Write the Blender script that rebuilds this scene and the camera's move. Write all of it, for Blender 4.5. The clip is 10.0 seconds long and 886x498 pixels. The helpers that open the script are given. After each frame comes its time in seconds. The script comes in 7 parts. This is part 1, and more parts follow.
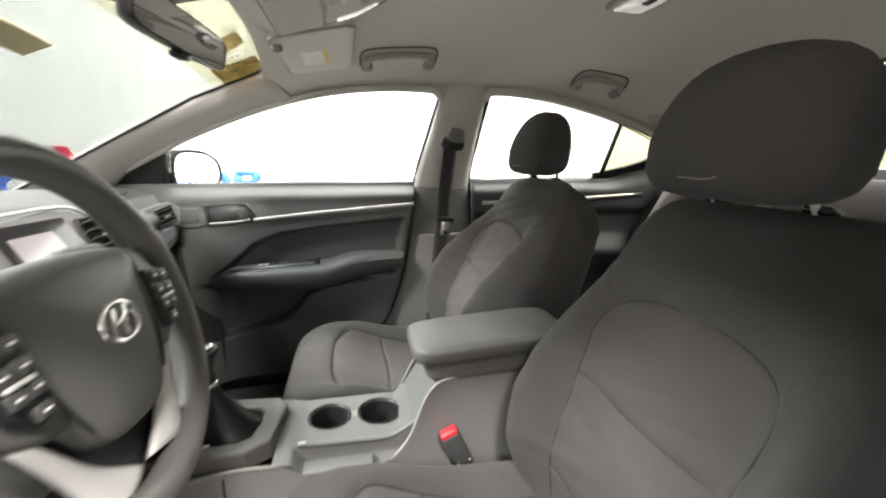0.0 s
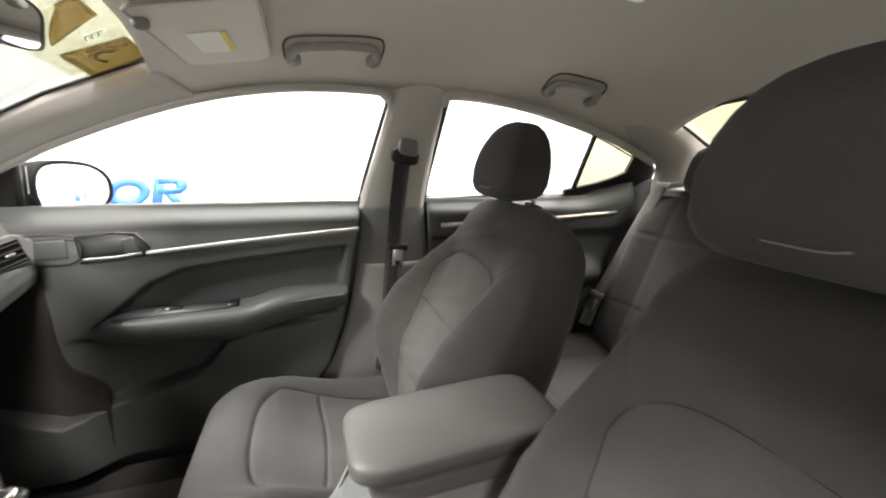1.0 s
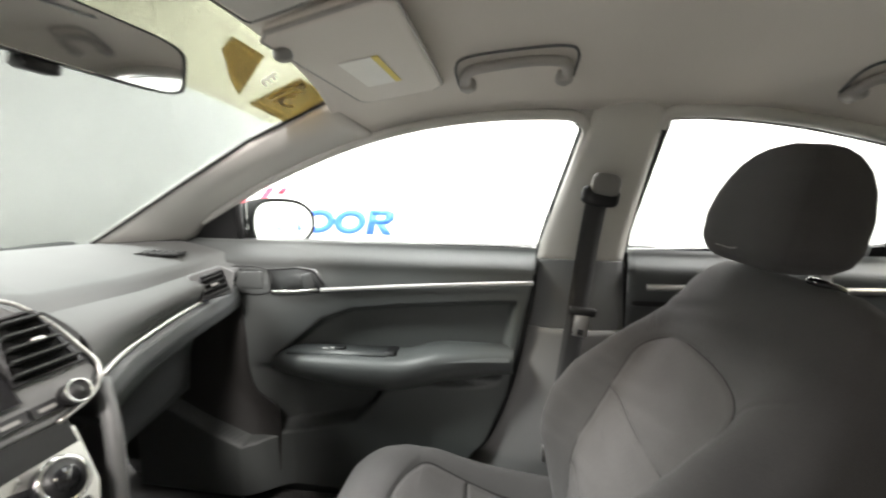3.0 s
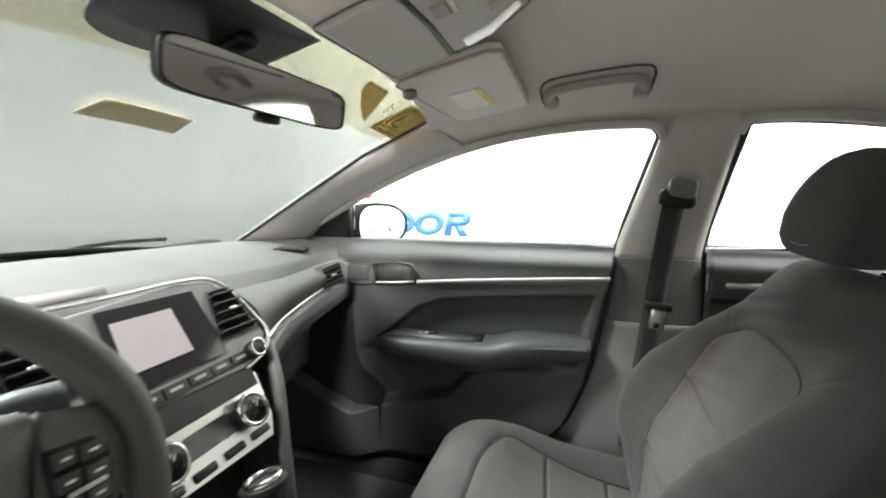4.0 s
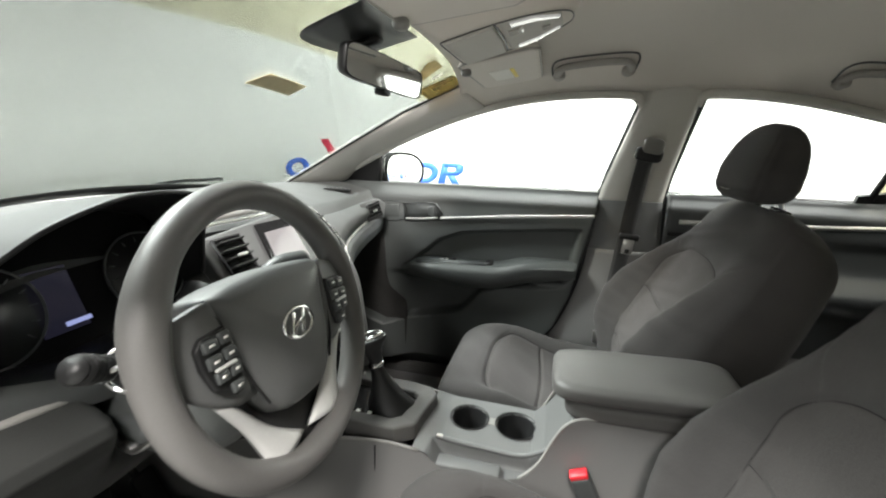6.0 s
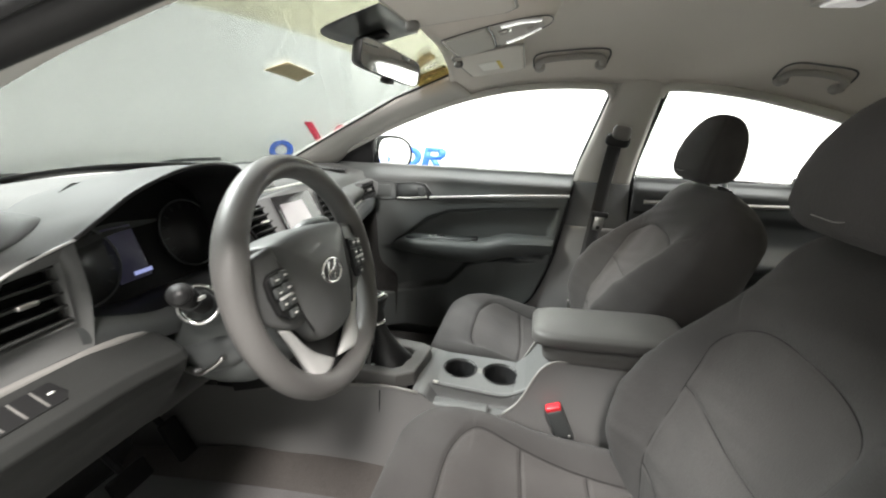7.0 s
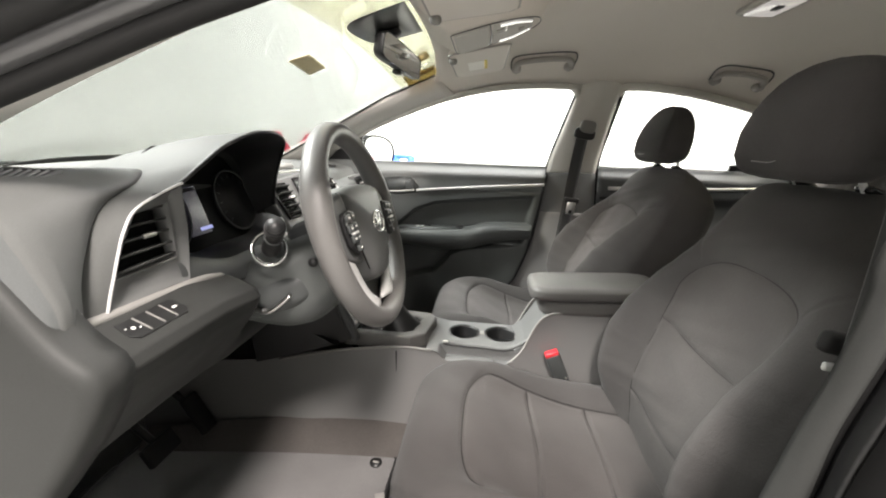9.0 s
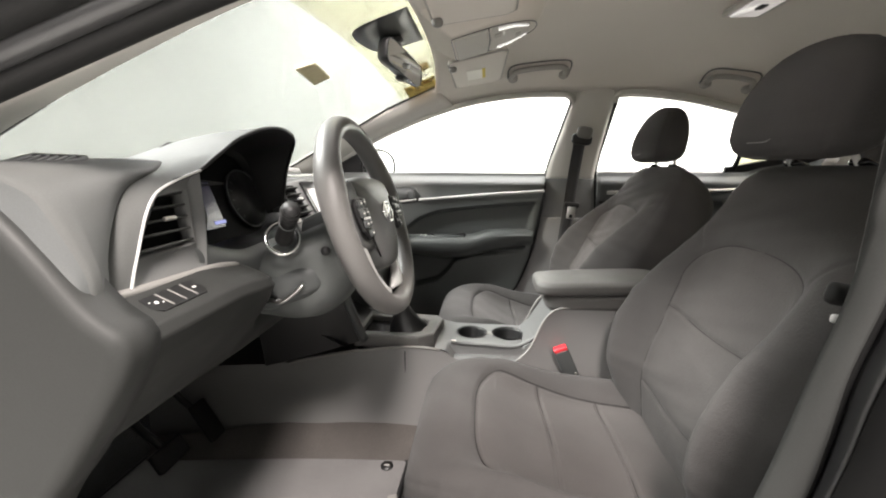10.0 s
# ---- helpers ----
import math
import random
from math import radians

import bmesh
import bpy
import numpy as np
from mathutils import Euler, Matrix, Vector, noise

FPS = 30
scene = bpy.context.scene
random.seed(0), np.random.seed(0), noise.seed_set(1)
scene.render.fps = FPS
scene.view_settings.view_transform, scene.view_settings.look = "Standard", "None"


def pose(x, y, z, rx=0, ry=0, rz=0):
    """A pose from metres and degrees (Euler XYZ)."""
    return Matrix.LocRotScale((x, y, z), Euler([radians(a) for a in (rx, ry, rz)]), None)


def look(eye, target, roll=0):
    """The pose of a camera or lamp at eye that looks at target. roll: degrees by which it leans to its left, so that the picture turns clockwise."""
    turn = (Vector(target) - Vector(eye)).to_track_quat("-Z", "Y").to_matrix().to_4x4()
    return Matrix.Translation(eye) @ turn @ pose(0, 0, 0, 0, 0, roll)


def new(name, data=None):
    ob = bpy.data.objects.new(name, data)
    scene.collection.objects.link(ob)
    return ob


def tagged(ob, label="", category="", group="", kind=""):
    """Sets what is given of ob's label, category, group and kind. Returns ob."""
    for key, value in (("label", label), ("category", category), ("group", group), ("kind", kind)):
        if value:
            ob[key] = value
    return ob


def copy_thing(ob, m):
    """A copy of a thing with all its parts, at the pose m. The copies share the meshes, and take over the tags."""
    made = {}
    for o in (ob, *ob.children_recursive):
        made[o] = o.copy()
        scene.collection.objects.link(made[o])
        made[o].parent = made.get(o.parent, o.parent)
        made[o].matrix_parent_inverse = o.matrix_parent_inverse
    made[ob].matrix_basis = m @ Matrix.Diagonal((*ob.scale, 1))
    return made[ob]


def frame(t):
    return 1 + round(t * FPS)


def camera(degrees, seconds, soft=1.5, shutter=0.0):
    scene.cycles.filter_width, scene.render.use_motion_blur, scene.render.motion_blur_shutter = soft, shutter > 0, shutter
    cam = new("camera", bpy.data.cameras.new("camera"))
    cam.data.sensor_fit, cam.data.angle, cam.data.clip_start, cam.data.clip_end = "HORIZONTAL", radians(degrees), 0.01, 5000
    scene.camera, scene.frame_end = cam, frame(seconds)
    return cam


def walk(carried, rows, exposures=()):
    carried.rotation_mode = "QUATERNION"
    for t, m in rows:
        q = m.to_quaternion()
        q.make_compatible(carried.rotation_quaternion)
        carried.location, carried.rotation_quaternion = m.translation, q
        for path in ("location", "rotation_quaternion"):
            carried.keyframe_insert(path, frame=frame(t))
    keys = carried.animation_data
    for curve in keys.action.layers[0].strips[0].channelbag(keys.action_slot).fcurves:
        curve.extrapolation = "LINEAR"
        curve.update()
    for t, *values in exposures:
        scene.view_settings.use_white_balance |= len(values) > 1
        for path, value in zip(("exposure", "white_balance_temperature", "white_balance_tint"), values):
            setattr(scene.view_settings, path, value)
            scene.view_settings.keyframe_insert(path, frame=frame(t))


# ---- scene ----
cam = camera(93.8, 10.0, 2.0, 0.5)
PATH = [
    (0, (0.546, -0.779, 1.077), (0.961, 1.128, 0.639), 0.2),
    (0.5, (0.598, -0.668, 1.111), (1.101, 1.218, 0.675), -0.0),
    (1, (0.612, -0.535, 1.114), (1.231, 1.319, 0.688), 0.8),
    (1.5, (0.645, -0.424, 1.104), (1.198, 1.459, 0.72), 2.2),
    (2, (0.671, -0.332, 1.105), (0.985, 1.612, 0.758), 1.9),
    (2.5, (0.688, -0.292, 1.107), (0.693, 1.683, 0.794), 1.3),
    (3, (0.688, -0.305, 1.133), (0.39, 1.651, 0.84), 0.6),
    (3.2, (0.689, -0.322, 1.139), (0.271, 1.614, 0.86), 0.3),
    (4.3, (0.666, -0.508, 1.142), (0.03, 1.365, 0.841), -0.4),
    (4.5, (0.656, -0.551, 1.155), (0.041, 1.322, 0.817), -0.1),
    (5, (0.635, -0.637, 1.156), (0.069, 1.243, 0.775), 0.5),
    (5.5, (0.614, -0.704, 1.15), (0.082, 1.171, 0.701), 1.0),
    (6.8, (0.636, -0.887, 1.145), (0.218, 0.987, 0.584), 1.9),
    (7, (0.616, -0.913, 1.143), (0.226, 0.965, 0.575), 2.2),
    (7.5, (0.578, -0.979, 1.128), (0.256, 0.913, 0.567), 2.3),
    (8, (0.559, -1.021, 1.11), (0.299, 0.886, 0.569), 2.2),
    (8.5, (0.537, -1.054, 1.093), (0.329, 0.867, 0.574), 2.1),
    (9, (0.521, -1.079, 1.064), (0.327, 0.85, 0.573), 1.7),
    (9.5, (0.512, -1.098, 1.033), (0.313, 0.841, 0.587), 0.6),
    (10, (0.508, -1.109, 1.007), (0.313, 0.844, 0.622), 0.1),
]
walk(cam, [(t, look(eye, target, roll)) for t, eye, target, roll in PATH],
     [(0.0, 0.36, 6550, 13), (1.0, 0.38, 6650, 14), (2.0, 0.68, 6550, 12), (2.5, 0.62, 6500, 12), (3.0, 0.44, 6450, 12), (4.5, 0.20, 6350, 9), (5.5, 0.12, 6350, 8), (7.0, 0.16, 6400, 10), (8.0, 0.34, 6500, 12), (9.0, 0.38, 6600, 13), (10.0, 0.40, 6600, 14)])

# ---- world and light ----
world = bpy.data.worlds.new("world")
scene.world = world
world.use_nodes = True
world.node_tree.nodes["Background"].inputs[0].default_value = (0.9, 0.95, 1.0, 1)
world.node_tree.nodes["Background"].inputs[1].default_value = 0.05
scene.view_settings.exposure = 0.0


def area_lamp(name, eye, target, sx, sy, watts, colour):
    data = bpy.data.lights.new(name, "AREA")
    data.shape, data.size, data.size_y, data.energy, data.color = "RECTANGLE", sx, sy, watts, colour
    ob = new(name, data)
    ob.matrix_world = look(eye, target)
    return ob


area_lamp("studio_lamp_front", (-1.7, 0.05, 3.25), (0.2, 0.0, 0.9), 1.3, 1.3, 450, (0.96, 1.0, 0.95))
area_lamp("studio_lamp_driver_side", (0.85, -2.2, 3.25), (0.45, -0.3, 0.4), 0.6, 0.6, 235, (1.0, 0.94, 0.88))
# unseen low fill, added to brighten the driver headrest and upper backrest
area_lamp("fill_lamp_door_side", (-0.1, -3.0, 1.95), (0.8, -0.3, 1.1), 0.9, 0.6, 28, (1.0, 0.96, 0.92))
area_lamp("studio_lamp_passenger_side", (0.0, 1.7, 3.2), (-0.2, 2.5, 0.9), 4.5, 0.8, 120, (1.0, 0.99, 0.97))
area_lamp("studio_lamp_overhead", (0.7, 1.95, 3.25), (0.7, 0.3, 0.7), 3.2, 0.8, 170, (1.0, 0.98, 0.96))
area_lamp("studio_lamp_rear", (3.1, 0.2, 3.25), (1.6, 0.1, 0.6), 2.6, 2.0, 430, (1.0, 0.98, 0.92))

# ---- materials ----


def material(name, colour, rough=0.6, metal=0.0, grain=400.0, bump=0.15, vary=0.12, blotch=6.0, spec=0.5, sheen=0.0, depth=0.0006):
    """A surface with fine grain (bump) and two scales of colour variation."""
    m = bpy.data.materials.new(name)
    m.use_nodes = True
    nt = m.node_tree
    b = nt.nodes["Principled BSDF"]
    tc = nt.nodes.new("ShaderNodeTexCoord")
    n1 = nt.nodes.new("ShaderNodeTexNoise")
    n1.inputs["Scale"].default_value, n1.inputs["Detail"].default_value = blotch, 5
    n2 = nt.nodes.new("ShaderNodeTexNoise")
    n2.inputs["Scale"].default_value, n2.inputs["Detail"].default_value = grain, 2
    nt.links.new(tc.outputs["Object"], n1.inputs["Vector"])
    nt.links.new(tc.outputs["Object"], n2.inputs["Vector"])
    mix = nt.nodes.new("ShaderNodeMath")
    mix.operation = "ADD"
    nt.links.new(n1.outputs["Fac"], mix.inputs[0])
    nt.links.new(n2.outputs["Fac"], mix.inputs[1])
    ramp = nt.nodes.new("ShaderNodeMapRange")
    ramp.inputs["From Min"].default_value, ramp.inputs["From Max"].default_value = 0.6, 1.4
    ramp.inputs["To Min"].default_value, ramp.inputs["To Max"].default_value = 1 - vary, 1 + vary
    nt.links.new(mix.outputs[0], ramp.inputs["Value"])
    mul = nt.nodes.new("ShaderNodeVectorMath")
    mul.operation = "SCALE"
    mul.inputs[0].default_value = colour
    nt.links.new(ramp.outputs[0], mul.inputs["Scale"])
    nt.links.new(mul.outputs[0], b.inputs["Base Color"])
    rr = nt.nodes.new("ShaderNodeMapRange")
    rr.inputs["From Min"].default_value, rr.inputs["From Max"].default_value = 0.3, 0.7
    rr.inputs["To Min"].default_value, rr.inputs["To Max"].default_value = max(rough - 0.06, 0.02), min(rough + 0.06, 1)
    nt.links.new(n1.outputs["Fac"], rr.inputs["Value"])
    nt.links.new(rr.outputs[0], b.inputs["Roughness"])
    b.inputs["Metallic"].default_value = metal
    b.inputs["Specular IOR Level"].default_value = spec
    if sheen:
        b.inputs["Sheen Weight"].default_value = sheen
        b.inputs["Sheen Roughness"].default_value = 0.5
    if bump:
        bp = nt.nodes.new("ShaderNodeBump")
        bp.inputs["Strength"].default_value, bp.inputs["Distance"].default_value = bump, depth
        nt.links.new(n2.outputs["Fac"], bp.inputs["Height"])
        nt.links.new(bp.outputs[0], b.inputs["Normal"])
    return m


def woven(name, colour, pitch=900.0, sheen=0.06):
    """Seat cloth: a fine uneven weave with faint streaks along it and lighter flecks."""
    m = material(name, colour, 0.95, 0, pitch, 0.0, 0.16, 11.0, 0.12, sheen)
    nt = m.node_tree
    tc = nt.nodes.new("ShaderNodeTexCoord")
    total = None
    for stretch, weight in (((1.0, 0.3, 1.0), 0.5), ((0.3, 1.0, 0.3), 0.5), ((1.0, 1.0, 1.0), 0.8)):
        sc = nt.nodes.new("ShaderNodeVectorMath")
        sc.operation = "MULTIPLY"
        sc.inputs[1].default_value = stretch
        nt.links.new(tc.outputs["Object"], sc.inputs[0])
        nz = nt.nodes.new("ShaderNodeTexNoise")
        nz.inputs["Scale"].default_value, nz.inputs["Detail"].default_value = pitch * weight, 2
        nt.links.new(sc.outputs[0], nz.inputs["Vector"])
        if total is None:
            total = nz.outputs["Fac"]
        else:
            ad = nt.nodes.new("ShaderNodeMath")
            nt.links.new(total, ad.inputs[0])
            nt.links.new(nz.outputs["Fac"], ad.inputs[1])
            total = ad.outputs[0]
    bp = nt.nodes.new("ShaderNodeBump")
    bp.inputs["Strength"].default_value, bp.inputs["Distance"].default_value = 0.5, 0.0012
    nt.links.new(total, bp.inputs["Height"])
    nt.links.new(bp.outputs[0], nt.nodes["Principled BSDF"].inputs["Normal"])
    return m


def glass(name, colour, gloss=0.6):
    """A thin pane: tinted see-through with a faint clear reflection."""
    m = bpy.data.materials.new(name)
    m.use_nodes = True
    nt = m.node_tree
    nt.nodes.remove(nt.nodes["Principled BSDF"])
    tr, gl, fr, mx, k = [nt.nodes.new("ShaderNode" + q) for q in ("BsdfTransparent", "BsdfGlossy", "Fresnel", "MixShader", "Math")]
    tr.inputs["Color"].default_value = (*colour, 1)
    gl.inputs["Roughness"].default_value = 0.0
    fr.inputs["IOR"].default_value = 1.3
    k.operation = "MULTIPLY"
    k.inputs[1].default_value = gloss
    nt.links.new(fr.outputs[0], k.inputs[0])
    nt.links.new(k.outputs[0], mx.inputs["Fac"])
    nt.links.new(tr.outputs[0], mx.inputs[1])
    nt.links.new(gl.outputs[0], mx.inputs[2])
    nt.links.new(mx.outputs[0], nt.nodes["Material Output"].inputs["Surface"])
    return m


def glow(name, colour, strength):
    m = bpy.data.materials.new(name)
    m.use_nodes = True
    b = m.node_tree.nodes["Principled BSDF"]
    b.inputs["Base Color"].default_value = (0.01, 0.01, 0.012, 1)
    b.inputs["Emission Color"].default_value = (*colour, 1)
    b.inputs["Emission Strength"].default_value = strength
    b.inputs["Roughness"].default_value = 0.15
    return m


# dark grey for unseen wall and ceiling, keeps bounce light out of the cabin
M_LOW_BOUNCE = material("low_bounce_wall_grey", (0.14, 0.14, 0.135), 0.8, 0, 60, 0.03, 0.03, 0.6)
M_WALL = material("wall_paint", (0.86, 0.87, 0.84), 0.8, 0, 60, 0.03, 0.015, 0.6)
M_FLOOR = material("studio_floor_paint", (0.40, 0.395, 0.38), 0.4, 0, 30, 0.03, 0.04, 1.0)
M_HEAD = material("headliner_cloth", (0.70, 0.655, 0.60), 0.95, 0, 900, 0.25, 0.05, 3.0, 0.1, 0.2)
M_PILLAR = material("pillar_trim", (0.55, 0.535, 0.50), 0.75, 0, 700, 0.12, 0.05, 4.0, 0.3)
M_HANDLE = material("handle_plastic", (0.36, 0.34, 0.315), 0.55, 0, 700, 0.12, 0.05, 4.0, 0.4)
M_DARK = material("dark_grained_plastic", (0.056, 0.060, 0.060), 0.46, 0, 650, 0.22, 0.10, 7.0, 0.45)
M_DOOR = material("door_plastic", (0.068, 0.073, 0.0715), 0.48, 0, 650, 0.22, 0.10, 7.0, 0.42)
M_DASH = material("dash_pad", (0.080, 0.082, 0.080), 0.74, 0, 600, 0.3, 0.08, 5.0, 0.22)
M_MID = material("mid_grey_plastic", (0.110, 0.112, 0.111), 0.48, 0, 600, 0.2, 0.08, 6.0, 0.4)
M_CONSOLE = material("console_plastic", (0.165, 0.163, 0.160), 0.5, 0, 600, 0.2, 0.07, 6.0, 0.4)
M_LIGHTGREY = material("grey_trim", (0.20, 0.195, 0.185), 0.55, 0, 600, 0.15, 0.07, 6.0, 0.4)
M_BLACK = material("black_plastic", (0.011, 0.011, 0.0115), 0.45, 0, 500, 0.15, 0.1, 8.0, 0.45)
M_MATT = material("matt_black_plastic", (0.005, 0.005, 0.005), 0.8, 0, 400, 0.1, 0.1, 10.0, 0.12)
M_RUBBER = material("black_rubber", (0.010, 0.010, 0.010), 0.75, 0, 500, 0.1, 0.1, 10.0, 0.3)
M_PIANO = material("gloss_black", (0.012, 0.012, 0.013), 0.12, 0, 50, 0.0, 0.05, 5.0, 0.5)
M_SILVER = material("satin_silver_trim", (0.62, 0.61, 0.59), 0.32, 1.0, 300, 0.04, 0.04, 6.0)
M_SATIN = material("satin_metal_paint", (0.56, 0.56, 0.55), 0.36, 0.15, 300, 0.04, 0.04, 6.0)
M_CHROME = material("chrome", (0.80, 0.80, 0.80), 0.10, 1.0, 50, 0.0, 0.02, 5.0)
M_MIRROR = material("mirror_glass", (0.86, 0.87, 0.87), 0.01, 1.0, 5, 0.0, 0.0, 5.0)
M_CLOTH = woven("seat_cloth", (0.055, 0.0515, 0.050))
M_CLOTH2 = woven("seat_bolster_cloth", (0.052, 0.0495, 0.0485), 1100)
M_SEAM = woven("seam_thread", (0.020, 0.0195, 0.019), 1400, 0.0)
M_VINYL = material("armrest_vinyl", (0.090, 0.087, 0.084), 0.5, 0, 450, 0.2, 0.05, 6.0, 0.4)
M_LEATHER = material("wheel_urethane", (0.102, 0.099, 0.096), 0.44, 0, 500, 0.25, 0.06, 8.0, 0.4)
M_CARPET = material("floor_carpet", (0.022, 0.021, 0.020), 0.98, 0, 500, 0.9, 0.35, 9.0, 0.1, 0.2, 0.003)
M_TUNNEL = material("tunnel_carpet", (0.078, 0.071, 0.066), 0.98, 0, 500, 0.9, 0.3, 9.0, 0.1, 0.2, 0.003)
M_MAT = material("carpet_mat", (0.125, 0.122, 0.121), 0.97, 0, 700, 0.8, 0.25, 7.0, 0.1, 0.2, 0.002)
M_BELT = material("belt_webbing", (0.055, 0.055, 0.056), 0.85, 0, 1200, 0.3, 0.1, 10.0, 0.2, 0.2)
M_BELTL = material("grey_belt_webbing", (0.17, 0.16, 0.155), 0.85, 0, 1200, 0.3, 0.1, 10.0, 0.2, 0.2)
M_RED = material("red_plastic", (0.62, 0.02, 0.03), 0.4, 0, 100, 0.05, 0.05, 6.0)
M_WHITE = material("white_print", (0.80, 0.80, 0.78), 0.5, 0, 100, 0.0, 0.02, 6.0)
M_PAPER = material("paper_label", (0.86, 0.84, 0.79), 0.7, 0, 200, 0.05, 0.04, 20.0)
M_YELLOW = material("yellow_label_band", (0.75, 0.60, 0.12), 0.7, 0, 200, 0.05, 0.04, 20.0)
M_LENS = material("white_plastic_marks", (0.78, 0.77, 0.74), 0.25, 0, 200, 0.05, 0.03, 20.0)
M_LAMP = glow("lit_lamp_lens", (1.0, 0.96, 0.90), 0.34)
M_PAINT = material("black_car_paint", (0.012, 0.012, 0.014), 0.12, 0, 20, 0.0, 0.05, 4.0, 0.6)
M_SILL = material("grey_body_coating", (0.06, 0.06, 0.062), 0.25, 0.3, 60, 0.0, 0.05, 4.0, 0.6)
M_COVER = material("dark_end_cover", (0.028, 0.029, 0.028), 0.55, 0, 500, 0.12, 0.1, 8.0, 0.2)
M_GLASS = glass("clear_window_glass", (0.97, 0.985, 0.975))
M_WIND = glass("windshield_glass", (0.485, 0.502, 0.494), 0.35)
M_BAND = glass("sunshade_band_glass", (0.43, 0.435, 0.375), 0.35)
M_QUARTER = glass("quarter_glass", (0.60, 0.592, 0.49), 0.35)
M_FRIT = material("dotted_frit", (0.035, 0.037, 0.036), 0.4, 0, 300, 0.0, 0.3, 6.0)
M_TAN = material("tan_sticker_backing", (0.50, 0.43, 0.25), 0.7, 0, 80, 0.05, 0.10, 25.0)
M_STICK = glass("brown_sticker_film", (0.55, 0.46, 0.28), 0.2)
M_TAN2 = material("brown_sticker_print", (0.22, 0.16, 0.05), 0.7, 0, 80, 0.05, 0.2, 25.0)
M_BLUE = material("blue_sign", (0.03, 0.13, 0.62), 0.5, 0, 50, 0.0, 0.03, 3.0)
M_SIGNRED = material("red_sign", (0.62, 0.03, 0.07), 0.5, 0, 50, 0.0, 0.03, 3.0)
M_SIGNGREY = material("grey_sign", (0.33, 0.34, 0.35), 0.5, 0, 50, 0.0, 0.03, 3.0)
# pale base colour holds the studio reflection of a switched-off screen
M_SCREEN = material("pale_reflection_screen", (0.25, 0.235, 0.245), 0.12, 0, 40, 0.0, 0.02, 3.0)
M_LCD = glow("cluster_display", (0.16, 0.15, 0.28), 0.06)
M_LCDTXT = glow("cluster_digits", (0.5, 0.55, 1.0), 0.6)

# ---- mesh helpers ----


def part(name, bm, mat, parent=None, label="", smooth=True, flip=False):
    """Links a bmesh as one mesh object; mat may be one material or a list."""
    me = bpy.data.meshes.new(name)
    if flip:
        bmesh.ops.reverse_faces(bm, faces=bm.faces)
    bm.to_mesh(me)
    bm.free()
    for p in me.polygons:
        p.use_smooth = smooth
    for m in mat if isinstance(mat, (list, tuple)) else [mat]:
        me.materials.append(m)
    ob = new(name, me)
    if parent:
        ob.parent = parent
        if parent.type == "EMPTY":
            ob.matrix_parent_inverse = Matrix.Translation(-parent.location)
    if label:
        ob["label"] = label
    return ob


def thing(name, label, category, kind="", at=(0, 0, 0), group=""):
    ob = new(name)
    ob.location = at
    ob.empty_display_size = 0.05
    return tagged(ob, label, category, group, kind)


CABIN = Vector((0.7, 0, 0.8))


def thick(ob, t, offset=None):
    """Gives a sheet thickness, away from the cabin's middle unless offset says otherwise."""
    if offset is None:
        outward = sum(p.normal.dot(p.center - CABIN) * p.area for p in ob.data.polygons)
        offset = 1.0 if outward > 0 else -1.0
    m = ob.modifiers.new("thickness", "SOLIDIFY")
    m.thickness, m.offset = t, offset
    return ob


def bevelled(ob, w, seg=3):
    m = ob.modifiers.new("edge", "BEVEL")
    m.width, m.segments, m.limit_method, m.angle_limit = w, seg, "ANGLE", radians(35)
    return ob


def lerp(table, x):
    """Piecewise smooth value from rows (x, v)."""
    xs = [r[0] for r in table]
    if x <= xs[0]:
        return table[0][1]
    for (x0, v0), (x1, v1) in zip(table, table[1:]):
        if x <= x1:
            k = (x - x0) / (x1 - x0)
            return v0 + (v1 - v0) * k
    return table[-1][1]


def smooth_line(points, n):
    """A Catmull-Rom line through points, resampled to n + 1 places."""
    p = [Vector(q) for q in points]
    p = [2 * p[0] - p[1]] + p + [2 * p[-1] - p[-2]]
    fine = []
    for i in range(1, len(p) - 2):
        for k in range(12):
            t = k / 12
            fine.append(0.5 * (2 * p[i] + (p[i + 1] - p[i - 1]) * t + (2 * p[i - 1] - 5 * p[i] + 4 * p[i + 1] - p[i + 2]) * t * t
                               + (3 * p[i] - p[i - 1] - 3 * p[i + 1] + p[i + 2]) * t ** 3))
    fine.append(p[-2])
    length = [0.0]
    for a, b in zip(fine, fine[1:]):
        length.append(length[-1] + (b - a).length)
    out, j = [], 0
    for k in range(n + 1):
        s = length[-1] * k / n
        while j < len(length) - 2 and length[j + 1] < s:
            j += 1
        d = length[j + 1] - length[j] or 1
        out.append(fine[j].lerp(fine[j + 1], min(max((s - length[j]) / d, 0), 1)))
    return out


def sheet(rows, closed=False, bm=None):
    """A surface through rows of points (each row equally long)."""
    bm = bm or bmesh.new()
    vs = [[bm.verts.new(p) for p in row] for row in rows]
    for a, b in zip(vs, vs[1:]):
        n = len(a)
        for i in range(n if closed else n - 1):
            j = (i + 1) % n
            try:
                bm.faces.new((a[i], a[j], b[j], b[i]))
            except ValueError:
                pass
    return bm


def surface(fn, nu, nv):
    return sheet([[fn(i / nu, j / nv) for i in range(nu + 1)] for j in range(nv + 1)])


def between(a, b, n=12, across=6, bulge=0.0, toward=(0, -1, 0)):
    """A strip between two lines, arched by bulge toward a direction."""
    la, lb, w = smooth_line(a, n), smooth_line(b, n), Vector(toward)
    return sheet([[p.lerp(q, k / across) + w * bulge * math.sin(math.pi * k / across) for k in range(across + 1)] for p, q in zip(la, lb)])


